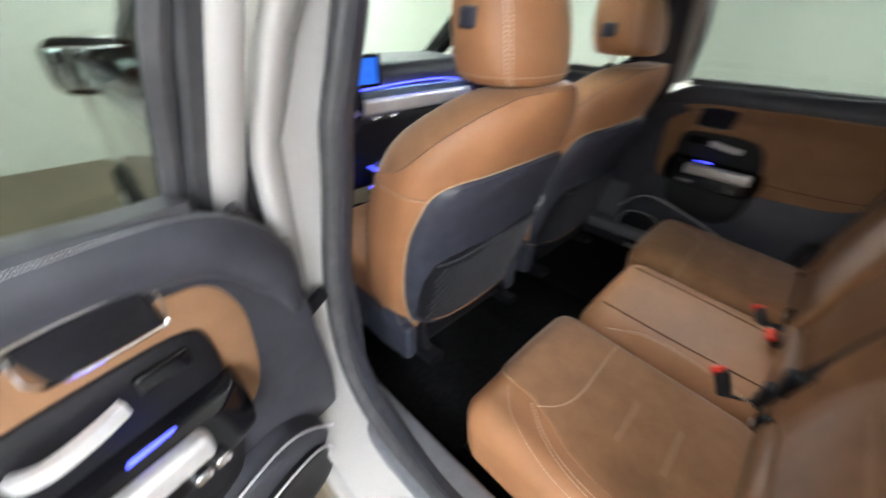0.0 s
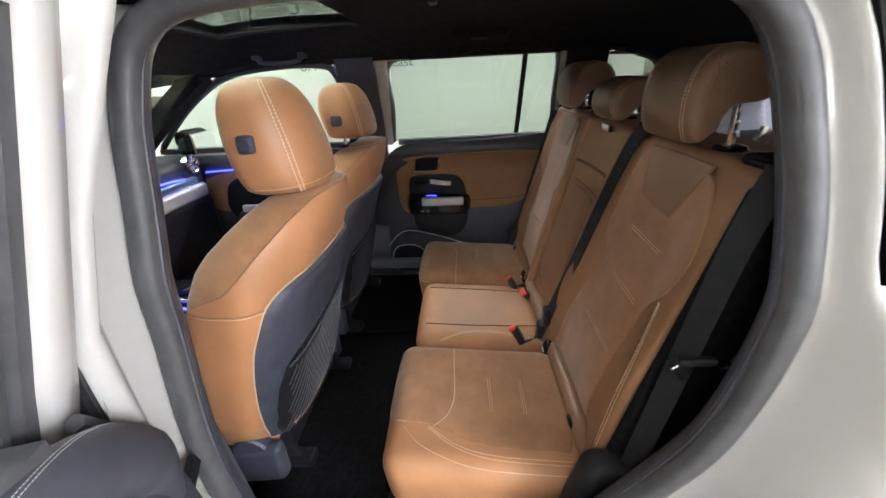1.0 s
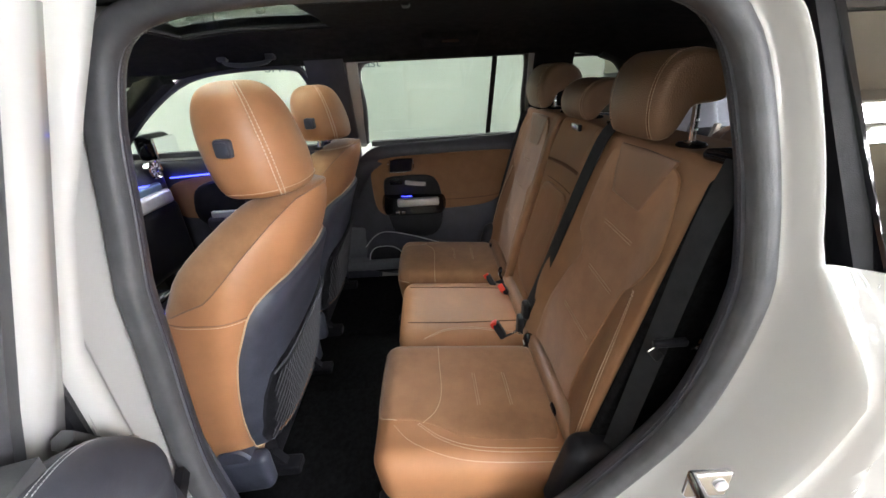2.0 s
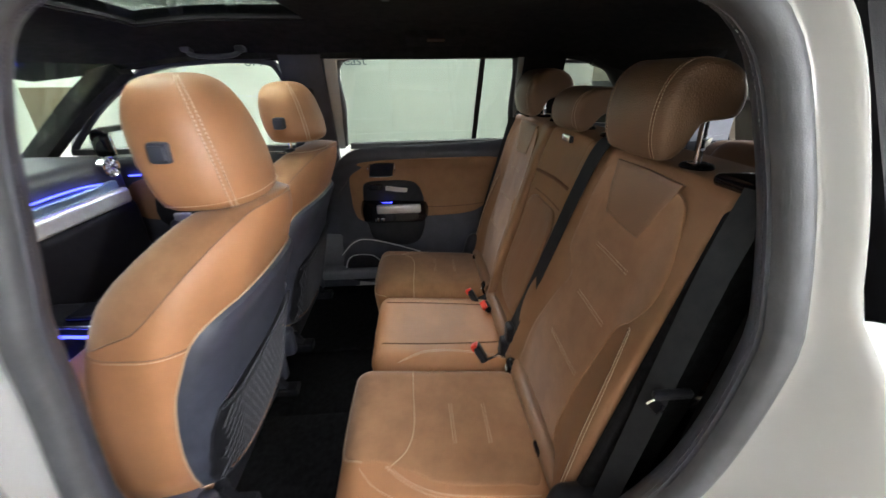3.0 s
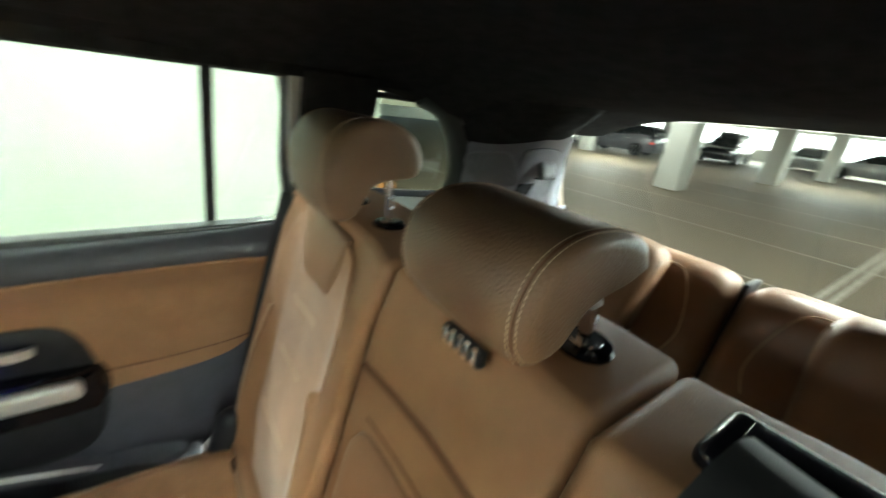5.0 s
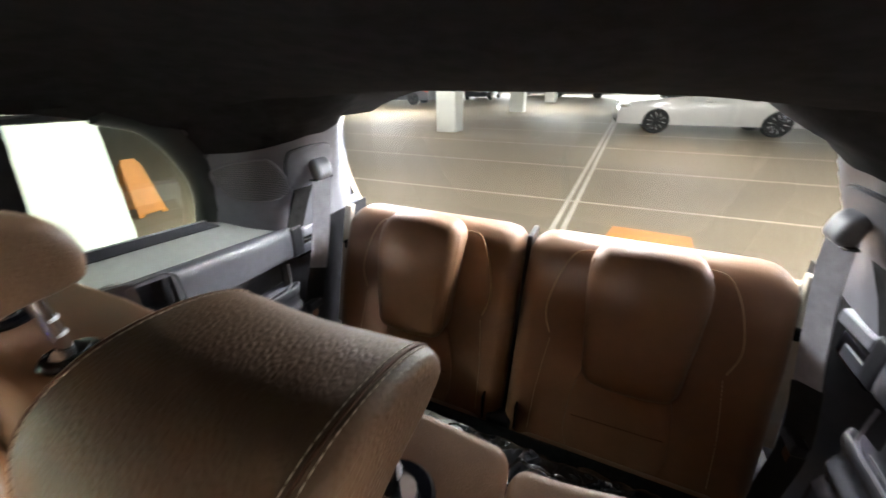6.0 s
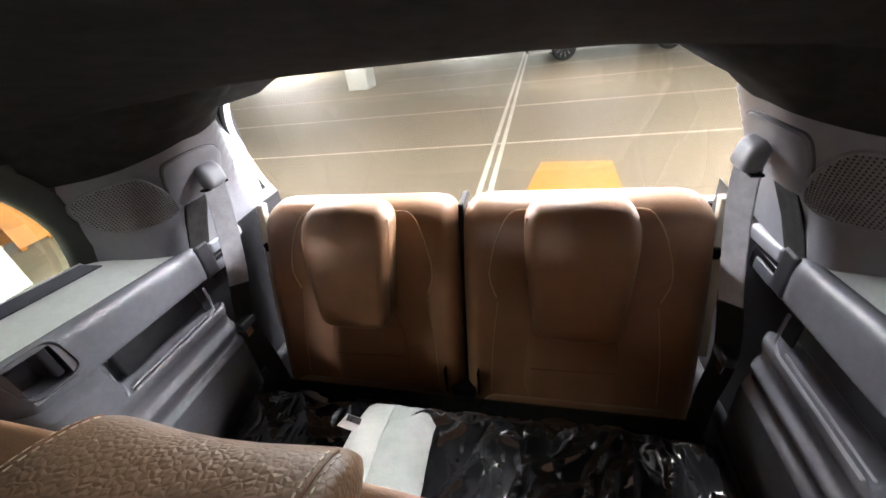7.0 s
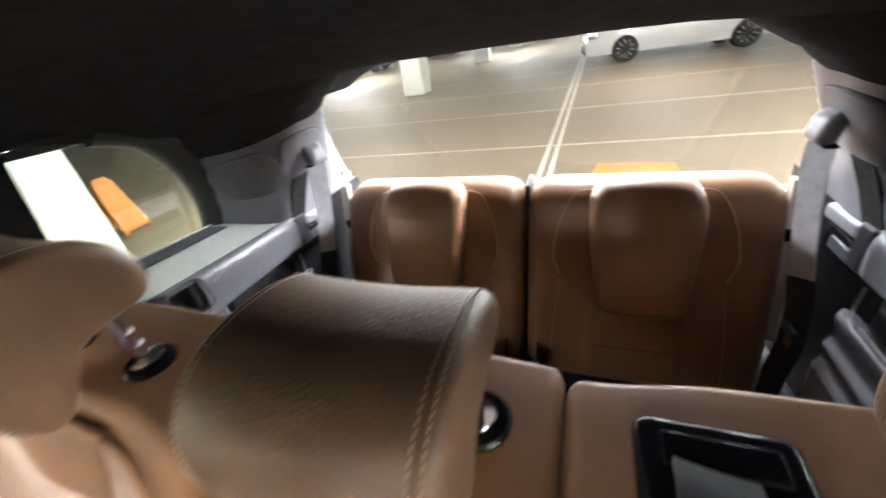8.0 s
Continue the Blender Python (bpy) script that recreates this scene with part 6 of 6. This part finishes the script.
# ---------------------------------------------------------------- side trims of the third row
def side_trim(s):
    t = thing("luggage_side_trim", (s * 0.65, -0.5, 0.33), "grey moulded side panel beside the third row", "car trim", "third-row side panels")
    # one section from the window down: vent, sill, shoulder, armrest face, pocket, ribs
    sect = [(0.742, 1.166), (0.738, 1.160), (0.715, 1.154), (0.700, 1.150), (0.670, 1.139), (0.640, 1.130), (0.628, 1.125), (0.622, 1.126), (0.615, 1.127), (0.606, 1.120), (0.601, 1.106), (0.600, 1.085), (0.601, 1.06), (0.603, 1.044), (0.610, 1.036),
            (0.640, 1.034), (0.662, 1.024), (0.668, 0.99), (0.662, 0.956), (0.645, 0.948), (0.618, 0.947), (0.608, 0.951), (0.602, 0.946), (0.604, 0.930),
            (0.611, 0.912), (0.613, 0.892), (0.606, 0.882), (0.602, 0.874), (0.605, 0.862), (0.612, 0.845), (0.612, 0.834), (0.604, 0.826), (0.599, 0.816), (0.600, 0.80), (0.605, 0.60), (0.605, 0.42)]
    sc = catmull([(a, 0, b) for a, b in sect], 3)
    ys = lin(-0.02, -0.20, 7) + lin(-0.212, -0.345, 24) + lin(-0.357, -0.62, 16) + [-0.628, -0.633, -0.636]

    def put(p, y):
        front = sstep(-0.262, -0.205, y)
        fill = sstep(-0.372, -0.348, y) * sstep(1.032, 1.02, p.z) * sstep(0.925, 0.94, p.z)
        x = p.x + (0.603 - p.x) * fill if p.x > 0.603 else p.x
        low = sstep(1.128, 1.115, p.z)
        tip = 0.012 * sstep(-0.62, -0.637, y) * low
        return V(s * (x + 0.085 * front * front * low + tip), y, p.z + 0.07 * (y + 0.60) * sstep(1.0, 1.09, p.z))

    rings = [[put(p, y) for p in sc] for y in ys]

    def scoop(i, j):
        y, z = (ys[i] + ys[min(i + 1, len(ys) - 1)]) / 2, (sc[j].z + sc[min(j + 1, len(sc) - 1)].z) / 2
        return 0.245 < -y < 0.312 and 1.05 < z < 1.118

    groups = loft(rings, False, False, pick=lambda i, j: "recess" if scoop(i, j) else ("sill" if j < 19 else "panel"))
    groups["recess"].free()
    # the wall's reflection on the sill is put in as a paler colour
    part("sill", groups["sill"], SILL_REFL, t, "sill strip under the side window, paled for the wall's reflection")
    part("panel", groups["panel"], GREY, t, "grey grained plastic panel with an armrest")
    # the cup scoop: an open tub let into the armrest's face
    ca, cb = -0.280, 1.088
    oval = [(ca + 0.041 * math.copysign(abs(math.cos(q)) ** 0.5, math.cos(q)) + 0.010 * math.sin(q), cb + 0.040 * math.copysign(abs(math.sin(q)) ** 0.5, math.sin(q)) - 0.006 * math.cos(q)) for q in lin(0, 2 * math.pi * 35 / 36, 36)]
    lip = [put(V(0.600, 0, b), a) + V(-s * 0.003, 0, 0.0) for a, b in oval]
    lip = [V(p.x, p.y, q[1] + 0.07 * (q[0] + 0.60)) for p, q in zip(lip, oval)]
    mid = sum(lip, V(0, 0, 0)) / len(lip)
    tub = [[mid + (p - mid) * k + V(s * d, 0, -d * 0.25) for p in lip] for k, d in ((1.12, 0.006), (1.05, 0.0005), (1.0, 0.0), (0.95, 0.004), (0.90, 0.02), (0.86, 0.045), (0.70, 0.058), (0.3, 0.06))]
    cup = part("cup_recess", loft(tub, True, False), GREY, t, "open rounded cup scoop in the armrest")
    bmf = bmesh.new()
    bmf.faces.new([bmf.verts.new(p) for p in tub[-1]])
    part("cup_floor", bmf, GREY, cup)
    # black block stands for the scoop wall that lies in shade
    part("cup_shade", rbox(mid + V(s * 0.030, -0.018, -0.004), (0.024, 0.008, 0.030), 0.005), PLASTIC, cup, "black block for the shaded wall inside the scoop")
    # black box for the long pocket's shade, and the bright double lip along its floor
    part("pocket_shade", rbox((s * 0.655, -0.50, 0.991), (0.010, 0.118, 0.036), 0.008, (2, 6, 3), 3), PLASTIC, t, "black box for the shade inside the storage pocket")
    part("pocket_lip", tube([(s * 0.604, y, 0.951) for y in lin(-0.365, -0.575, 6)] + [(s * 0.606, -0.597, 0.96), (s * 0.612, -0.606, 0.985), (s * 0.614, -0.607, 1.02)], 0.0030, 6), GREYL, t, "bright edge of the pocket")
    part("pocket_lip", tube([(s * 0.618, y, 0.9505) for y in lin(-0.365, -0.58, 6)], 0.0022, 6), GREYL, t, "bright edge of the pocket")
    # vents under the side window
    part("vent_bed", grid_surface(lambda u, v: V(s * (0.739 - 0.036 * v), -0.10 - 0.39 * u - 0.012 * v, 1.160 + 0.0015 - 0.008 * v + 0.07 * (0.50 - 0.39 * u) * 1.0), lin(0, 1, 8), lin(0, 1, 4), 0.002), PLASTIC, t, "dark bed of the vent")
    for k in range(7):
        part("vent_slat", tube([(s * (0.737 - 0.0052 * k), y, 1.162 - 0.0012 * k + 0.07 * (y + 0.60)) for y in lin(-0.11, -0.488 - 0.002 * k, 6)], 0.0018, 5), TRIM, t)
    # behind the armrest: bracket, latch box; black pieces stand for dark gap and well
    part("dark_space_sheet", grid_surface(lambda u, v: V(s * (0.640 - 0.012 * math.sin(u * 3.1)), -0.60 - 0.42 * u, 0.42 + 0.68 * v), lin(0, 1, 8), lin(0, 1, 4), 0.004), PLASTIC, t, "black sheet standing for the dark space beside the seat")
    part("dark_gap_block", rbox((s * 0.630, -0.652, 1.075), (0.024, 0.022, 0.045), 0.008, (2, 3, 3), 3), PLASTIC, t)
    part("rear_bracket", rbox((s * 0.628, -0.735, 1.088), (0.018, 0.058, 0.016), 0.009, (2, 4, 2), 4, deform=lambda p: V(p.x, p.y, p.z + 0.05 * (p.y + 0.735))), GREYL, t, "light grey bracket behind the armrest")
    lt = part("latch_socket", rbox((s * 0.622, -0.705, 1.045), (0.012, 0.058, 0.028), 0.010, (2, 5, 3), 4), GLOSS, t, "glossy black latch box")
    part("latch_dish", rbox((s * 0.609, -0.700, 1.044), (0.003, 0.034, 0.013), 0.0028, (2, 4, 2), 3), TRIM, lt)
    part("rear_panel", grid_surface(lambda u, v: V(s * (0.640 + 0.02 * u), -0.79 - 0.22 * u, 0.98 + 0.14 * v), lin(0, 1, 6), lin(0, 1, 4), 0.004), GREYL, t, "light grey panel beside the seat back")
    # pillar panel with speaker and belt guide; the sheet turns away behind the guide
    plan = [(0.745, -0.455), (0.715, -0.48), (0.68, -0.505), (0.64, -0.53), (0.60, -0.555), (0.57, -0.578), (0.55, -0.60), (0.541, -0.625), (0.538, -0.66), (0.537, -0.70), (0.538, -0.74), (0.543, -0.79), (0.55, -0.88), (0.56, -0.95)]
    pl = catmull([(a, b, 0) for a, b in plan], 4)

    def inner(y):
        for p0, p1 in zip(pl, pl[1:]):
            if y >= p1.y:
                f = (p0.y - y) / max(1e-6, p0.y - p1.y)
                return p0.x + (p1.x - p0.x) * max(0, f)
        return pl[-1].x

    def wall(y, z):
        ridge = -0.777 - 0.64 * (1.361 - z)
        x = inner(max(y, ridge)) - 0.55 * (max(z, 1.2) - 1.30) + 0.3 * max(0, 1.2 - z)
        if y < ridge + 0.03:
            q = ridge + 0.03 - y
            x = min(0.80, x + 3.5 * q * q / (q + 0.03))
        return V(s * x, y, z)

    yy = lin(-0.497, -0.66, 26) + lin(-0.672, -1.14, 36)
    part("pillar_panel", grid_surface(lambda y, v: wall(y, 1.02 + (0.345 + 0.10 * sstep(-0.55, -0.80, y)) * v), yy, lin(0, 1, 18), 0.004), GREYL, t, "grey rear pillar panel")

    def sn(y, z):
        a, b, c_ = wall(y, z), wall(y - 0.012, z), wall(y, z + 0.012)
        n_ = (b - a).cross(c_ - a).normalized()
        n_ = n_ if n_.x * s < 0 else -n_
        return a + n_ * 0.0045, n_

    # headliner turned down over the pillar's top
    def flap(y, v):
        a, n_ = sn(y, 1.345 + 0.035 * sstep(-0.52, -0.64, y) + 0.045 * sstep(-0.66, -0.80, y) + 0.15 * v)
        return a + n_ * (0.004 + 0.016 * math.sin(min(1, v * 2.5) * 1.57) + 0.10 * max(0, v - 0.25))

    part("liner_edge", grid_surface(flap, lin(-0.475, -0.80, 40), lin(0, 1, 12), 0.006), LINER, t, "black headliner edge over the pillar")
    # dark curved surround between the side window and the pillar
    ar = catmull([(0.0, -0.31, 1.452), (0.0, -0.385, 1.425), (0.0, -0.440, 1.372), (0.0, -0.480, 1.312), (0.0, -0.504, 1.25), (0.0, -0.511, 1.18), (0.0, -0.507, 1.11)], 6)
    part("window_surround", sweep([V(s * (xin(p.z) - 0.030), p.y, p.z) for p in ar], [(-0.030, -0.002), (-0.024, 0.012), (-0.012, 0.017), (0.012, 0.012), (0.026, -0.002), (0.03, -0.02), (-0.03, -0.02)], up=lambda p: V(-s, 0.35, 0)), DARKTRIM, t, "dark curved surround of the side window")
    part("window_liner", grid_surface(lambda u, v: V(s * (xin(ar[int(u)].z) - 0.024 - 0.02 * v), ar[int(u)].y - 0.09 * v, ar[int(u)].z + 0.085 * v), list(range(28)), lin(0, 1, 4), 0.004), LINER, t, "black lining above the side window")
    so = [(-0.503, 1.295), (-0.515, 1.315), (-0.545, 1.327), (-0.568, 1.326), (-0.592, 1.295), (-0.619, 1.245), (-0.614, 1.228), (-0.585, 1.217), (-0.543, 1.222), (-0.517, 1.255)]
    sp = part("speaker", inlay(so, sn, 0.003, 5, 6, 0.04), MESHG, t, "oval perforated speaker grille")
    oc = [(p.x, p.y) for p in catmull([(a, b, 0) for a, b in so], 5, True)]

    def inside(y, z):
        hit = False
        for (a0, b0), (a1, b1) in zip(oc, oc[1:] + oc[:1]):
            if (b0 > z) != (b1 > z) and y < (a1 - a0) * (z - b0) / (b1 - b0) + a0:
                hit = not hit
        return hit

    dots = bmesh.new()
    for i in range(40):
        for j in range(24):
            y, z = -0.500 - 0.0034 * i - 0.0017 * (j % 2), 1.212 + 0.0048 * j
            if inside(y - 0.003, z) and inside(y + 0.003, z) and inside(y, z - 0.004) and inside(y, z + 0.004):
                a, n_ = sn(y, z)
                disc_stack(a + n_ * 0.0031, n_, [(0, 0.0017), (0.0006, 0.0014)], 6, dots)
    part("perforation", dots, PLASTIC, sp, kind="stuff")
    part("speaker_rim", tube(on(sn, so, 0.003, 6, True), 0.0024, 6, True), GREYL, sp)
    gd = part("belt_guide", inlay([(-0.594, 1.333), (-0.612, 1.348), (-0.66, 1.352), (-0.71, 1.346), (-0.738, 1.322), (-0.744, 1.275), (-0.728, 1.248), (-0.68, 1.240), (-0.63, 1.243), (-0.605, 1.270)], sn, 0.007, 5, 5, 0.10), GREYL, t, "grey seat belt guide plate")
    part("guide_groove", tube(on(sn, [(-0.594, 1.333), (-0.612, 1.348), (-0.66, 1.352), (-0.71, 1.346), (-0.738, 1.322), (-0.744, 1.275), (-0.728, 1.248), (-0.68, 1.240), (-0.63, 1.243), (-0.605, 1.270)], -0.0005, 5, True), 0.0022, 5, True), TRIM, gd)
    a, n_ = sn(-0.680, 1.298)
    Rg = Matrix((V(-n_.y, n_.x, 0).normalized(), V(n_.x, n_.y, 0).normalized(), V(0, 0, 1))).transposed()
    part("guide_hood", rbox(a + n_ * 0.014, (0.031, 0.016, 0.024), 0.0155, (5, 4, 5), 5, rot=Rg, deform=lambda p: p + n_ * (0.013 * sstep(1.325, 1.275, p.z))), GREYL, gd, "rounded belt guide hood")
    part("guide_slot", rbox(a + n_ * 0.022 + V(0, 0, -0.0245), (0.034, 0.010, 0.0025), 0.002, rot=Rg), GLOSS, gd)
    # the slit's shade is laid on as a flat dark patch
    part("slit_shade", inlay([(-0.635, 1.236), (-0.70, 1.236), (-0.695, 1.17), (-0.685, 1.11), (-0.625, 1.10), (-0.632, 1.17)], sn, 0.0015, 4, 4, 0.06, smooth_outline=False), LINER, t, "flat dark patch standing for the shaded slit behind the belt")
    p0 = a + n_ * 0.022 + V(0, 0, -0.022)
    bt = thing("seat_belt", p0, "grey third-row seat belt hanging from its pillar guide", "seat belt", "third-row belts")
    low = V(s * 0.552, -0.622, 0.905)
    path = catmull([p0, V(s * 0.515, p0.y + 0.012, 1.20), V(s * 0.535, -0.655, 1.06), low, V(s * 0.560, -0.64, 0.74), V(s * 0.575, -0.66, 0.60)], 6)
    # one belt: lit upper part in pale webbing, shaded lower part in dark
    part("webbing", band(path[:15], 0.047, (0.45 * s, 0.89, 0.0)), WEB_LIT, bt, "upper webbing, paled as the lit part")
    part("webbing", band(path[14:], 0.044, (0.72 * s, 0.70, 0.0)), WEB, bt, "lower webbing, kept dark as the shaded part")
    part("tongue", rbox(low + V(-s * 0.004, 0.008, 0.0), (0.026, 0.012, 0.013), 0.006, rot=Rg), PLASTIC, bt, "black belt tongue")
    part("tongue_plate", rbox(low + V(-s * 0.010, 0.016, -0.022), (0.012, 0.002, 0.014), 0.0015, rot=Rg), CHROME, bt, "steel tongue plate")
    part("foot_trim", rbox((s * 0.62, -0.55, 0.50), (0.02, 0.42, 0.16), 0.02), PLASTIC, t)
    return t


side_trim(1)
side_trim(-1)


# ---------------------------------------------------------------- headliner fittings
def grab_handle(x, y, label):
    s = 1 if x > 0 else -1
    t = thing("grab_handle", (x, y, 1.48), label, "handle", "grab handles")
    part("bar", tube(catmull([(x, y - 0.10, 1.485), (x - s * 0.02, y - 0.075, 1.468), (x - s * 0.03, y, 1.462), (x - s * 0.02, y + 0.075, 1.468), (x, y + 0.10, 1.485)], 5), 0.009, 8), TRIM, t)
    for d in (-0.1, 0.1):
        part("mount", rbox((x, y + d, 1.49), (0.02, 0.018, 0.012), 0.008), TRIM, t)


grab_handle(0.60, 1.22, "charcoal folding grab handle above the front door")
rl = thing("reading_light", (0.50, 0.37, 1.53), "black reading light and handle in the headliner", "light")
part("housing", rbox((0.53, 0.37, 1.525), (0.05, 0.115, 0.02), 0.018, (3, 6, 2), 4, deform=lambda p: V(p.x, p.y, p.z - 0.35 * (p.x - 0.53))), LINER, rl)
part("lens", rbox((0.515, 0.37, 1.508), (0.02, 0.035, 0.006), 0.005), mat("smoked_lens", (0.06, 0.035, 0.025), 0.2, vary=0.1, vscale=50), rl, "smoked lens")
ch = thing("coat_hook", (0.02, 0.52, 1.572), "small black hook in the headliner", "hook")
part("hook", rbox((0.02, 0.52, 1.568), (0.03, 0.012, 0.008), 0.006), PLASTIC, ch)
bh = thing("belt_height_guide", (0.70, 0.90, 1.33), "black belt height adjuster on the centre pillar", "seat belt")
part("slider", rbox((0.69, 0.92, 1.30), (0.02, 0.035, 0.05), 0.015), PLASTIC, bh)
part("loop", tube(catmull([(0.665, 0.895, 1.30), (0.655, 0.92, 1.305), (0.665, 0.945, 1.30)], 4), 0.006, 6), GLOSS, bh)
part("webbing", band([(0.665, 0.93, 1.29), (0.69, 1.0, 1.0), (0.70, 1.05, 0.6)], 0.046, (0.2, 1, 0.2)), WEB, bh)

# ---------------------------------------------------------------- dashboard and console
dash = thing("dashboard", (0, 1.9, 0.5), "black dashboard with aluminium trim and round vents", "dashboard")
part("top_pad", rbox((0, 2.02, 0.98), (0.74, 0.22, 0.10), 0.06, (14, 6, 3), 4), TRIM, dash, "soft black dashboard top")
part("lower_panel", rbox((0, 1.93, 0.72), (0.73, 0.16, 0.18), 0.06, (10, 4, 4), 4), PLASTIC, dash)
part("trim_bar", rbox((0.30, 1.775, 0.915), (0.36, 0.02, 0.035), 0.018, (8, 2, 3), 4), ALU, dash, "brushed aluminium trim tube")
part("ambient_strip", tube(catmull([(-0.05, 1.79, 0.985), (0.2, 1.785, 0.998), (0.45, 1.785, 0.998), (0.64, 1.80, 0.97)], 4), 0.004, 6), BLUE, dash, "blue ambient light strip")
part("trim_inlay", rbox((0.30, 1.80, 0.965), (0.34, 0.02, 0.02), 0.012, (8, 2, 2), 3), mat("blue_grey_inlay", (0.22, 0.30, 0.40), 0.3, metal=0.6, vary=0.1, vscale=10), dash, "blue-grey inlay")
sc_ = part("display", rbox((-0.12, 1.78, 1.06), (0.17, 0.012, 0.065), 0.01), GLOSS, dash, "wide glossy black display")
part("screen", rbox((-0.10, 1.767, 1.06), (0.13, 0.003, 0.05), 0.003), SCREEN, sc_, "blue lit screen")


def vent(x, z):
    v = part("air_vent", disc_stack((x, 1.785, z), (0, -1, 0), [(-0.02, 0.042), (0.008, 0.045), (0.014, 0.040), (0.010, 0.034), (-0.008, 0.030)], 24), CHROME, dash, "round chrome air vent")
    for k in range(8):
        a = math.pi * k / 8 * 2
        part("vane", tube([(x + 0.008 * math.cos(a), 1.777, z + 0.008 * math.sin(a)), (x + 0.035 * math.cos(a), 1.777, z + 0.035 * math.sin(a))], 0.0025, 5), ALU, v)
    part("hub", disc_stack((x, 1.775, z), (0, -1, 0), [(-0.004, 0.012), (0.004, 0.012), (0.006, 0.007)], 14), CHROME, v)


for vx, vz in ((0.63, 1.045), (-0.06, 0.90), (0.03, 0.90), (0.12, 0.90), (-0.66, 1.0)):
    vent(vx, vz)
con = thing("centre_console", (0.03, 1.45, 0.33), "black centre console with chrome edges and blue light strips", "console")
part("body", rbox((0.045, 1.42, 0.50), (0.105, 0.36, 0.17), 0.04, (4, 8, 4), 4), PLASTIC, con)
part("armrest", rbox((0.045, 1.22, 0.685), (0.095, 0.15, 0.03), 0.025, (4, 6, 2), 4), TRIM, con, "black padded armrest")
part("edge_trim", tube([(-0.055, 1.30, 0.672), (-0.055, 1.74, 0.70)], 0.006, 6), CHROME, con)
part("ambient_strip", tube([(-0.062, 1.30, 0.64), (-0.062, 1.74, 0.67)], 0.0045, 6), BLUE, con, "blue ambient light strip")
part("ambient_strip", tube([(-0.062, 1.30, 0.55), (-0.062, 1.74, 0.57)], 0.0045, 6), BLUE, con, "blue ambient light strip")
part("touch_pad", rbox((0.045, 1.55, 0.682), (0.05, 0.06, 0.01), 0.008), GLOSS, con)
sw = thing("steering_wheel", (-0.33, 1.62, 0.95), "black steering wheel with silver spokes", "steering wheel")
RW_ = Euler((radians(-65), 0, 0)).to_matrix()
part("rim", tube([V(-0.33, 1.66, 0.93) + RW_ @ V(0.185 * math.cos(a), 0.185 * math.sin(a), 0) for a in lin(0, 2 * math.pi * 31 / 32, 32)], 0.016, 8, True), PLASTIC, sw)
part("hub", rbox((-0.33, 1.685, 0.92), (0.07, 0.03, 0.055), 0.025, rot=None), PLASTIC, sw)
for dx in (-1, 1):
    part("spoke", tube([(-0.33 + dx * 0.05, 1.68, 0.92), (-0.33 + dx * 0.18, 1.66, 0.93)], 0.014, 6), ALU, sw)
im = thing("interior_mirror", (0, 1.72, 1.40), "black interior mirror on the windscreen", "mirror")
part("mirror_case", rbox((0, 1.72, 1.36), (0.11, 0.015, 0.032), 0.014, (6, 2, 3), 4), GLOSS, im)
part("stem", tube([(0, 1.72, 1.38), (0, 1.76, 1.43)], 0.012, 6), PLASTIC, im)
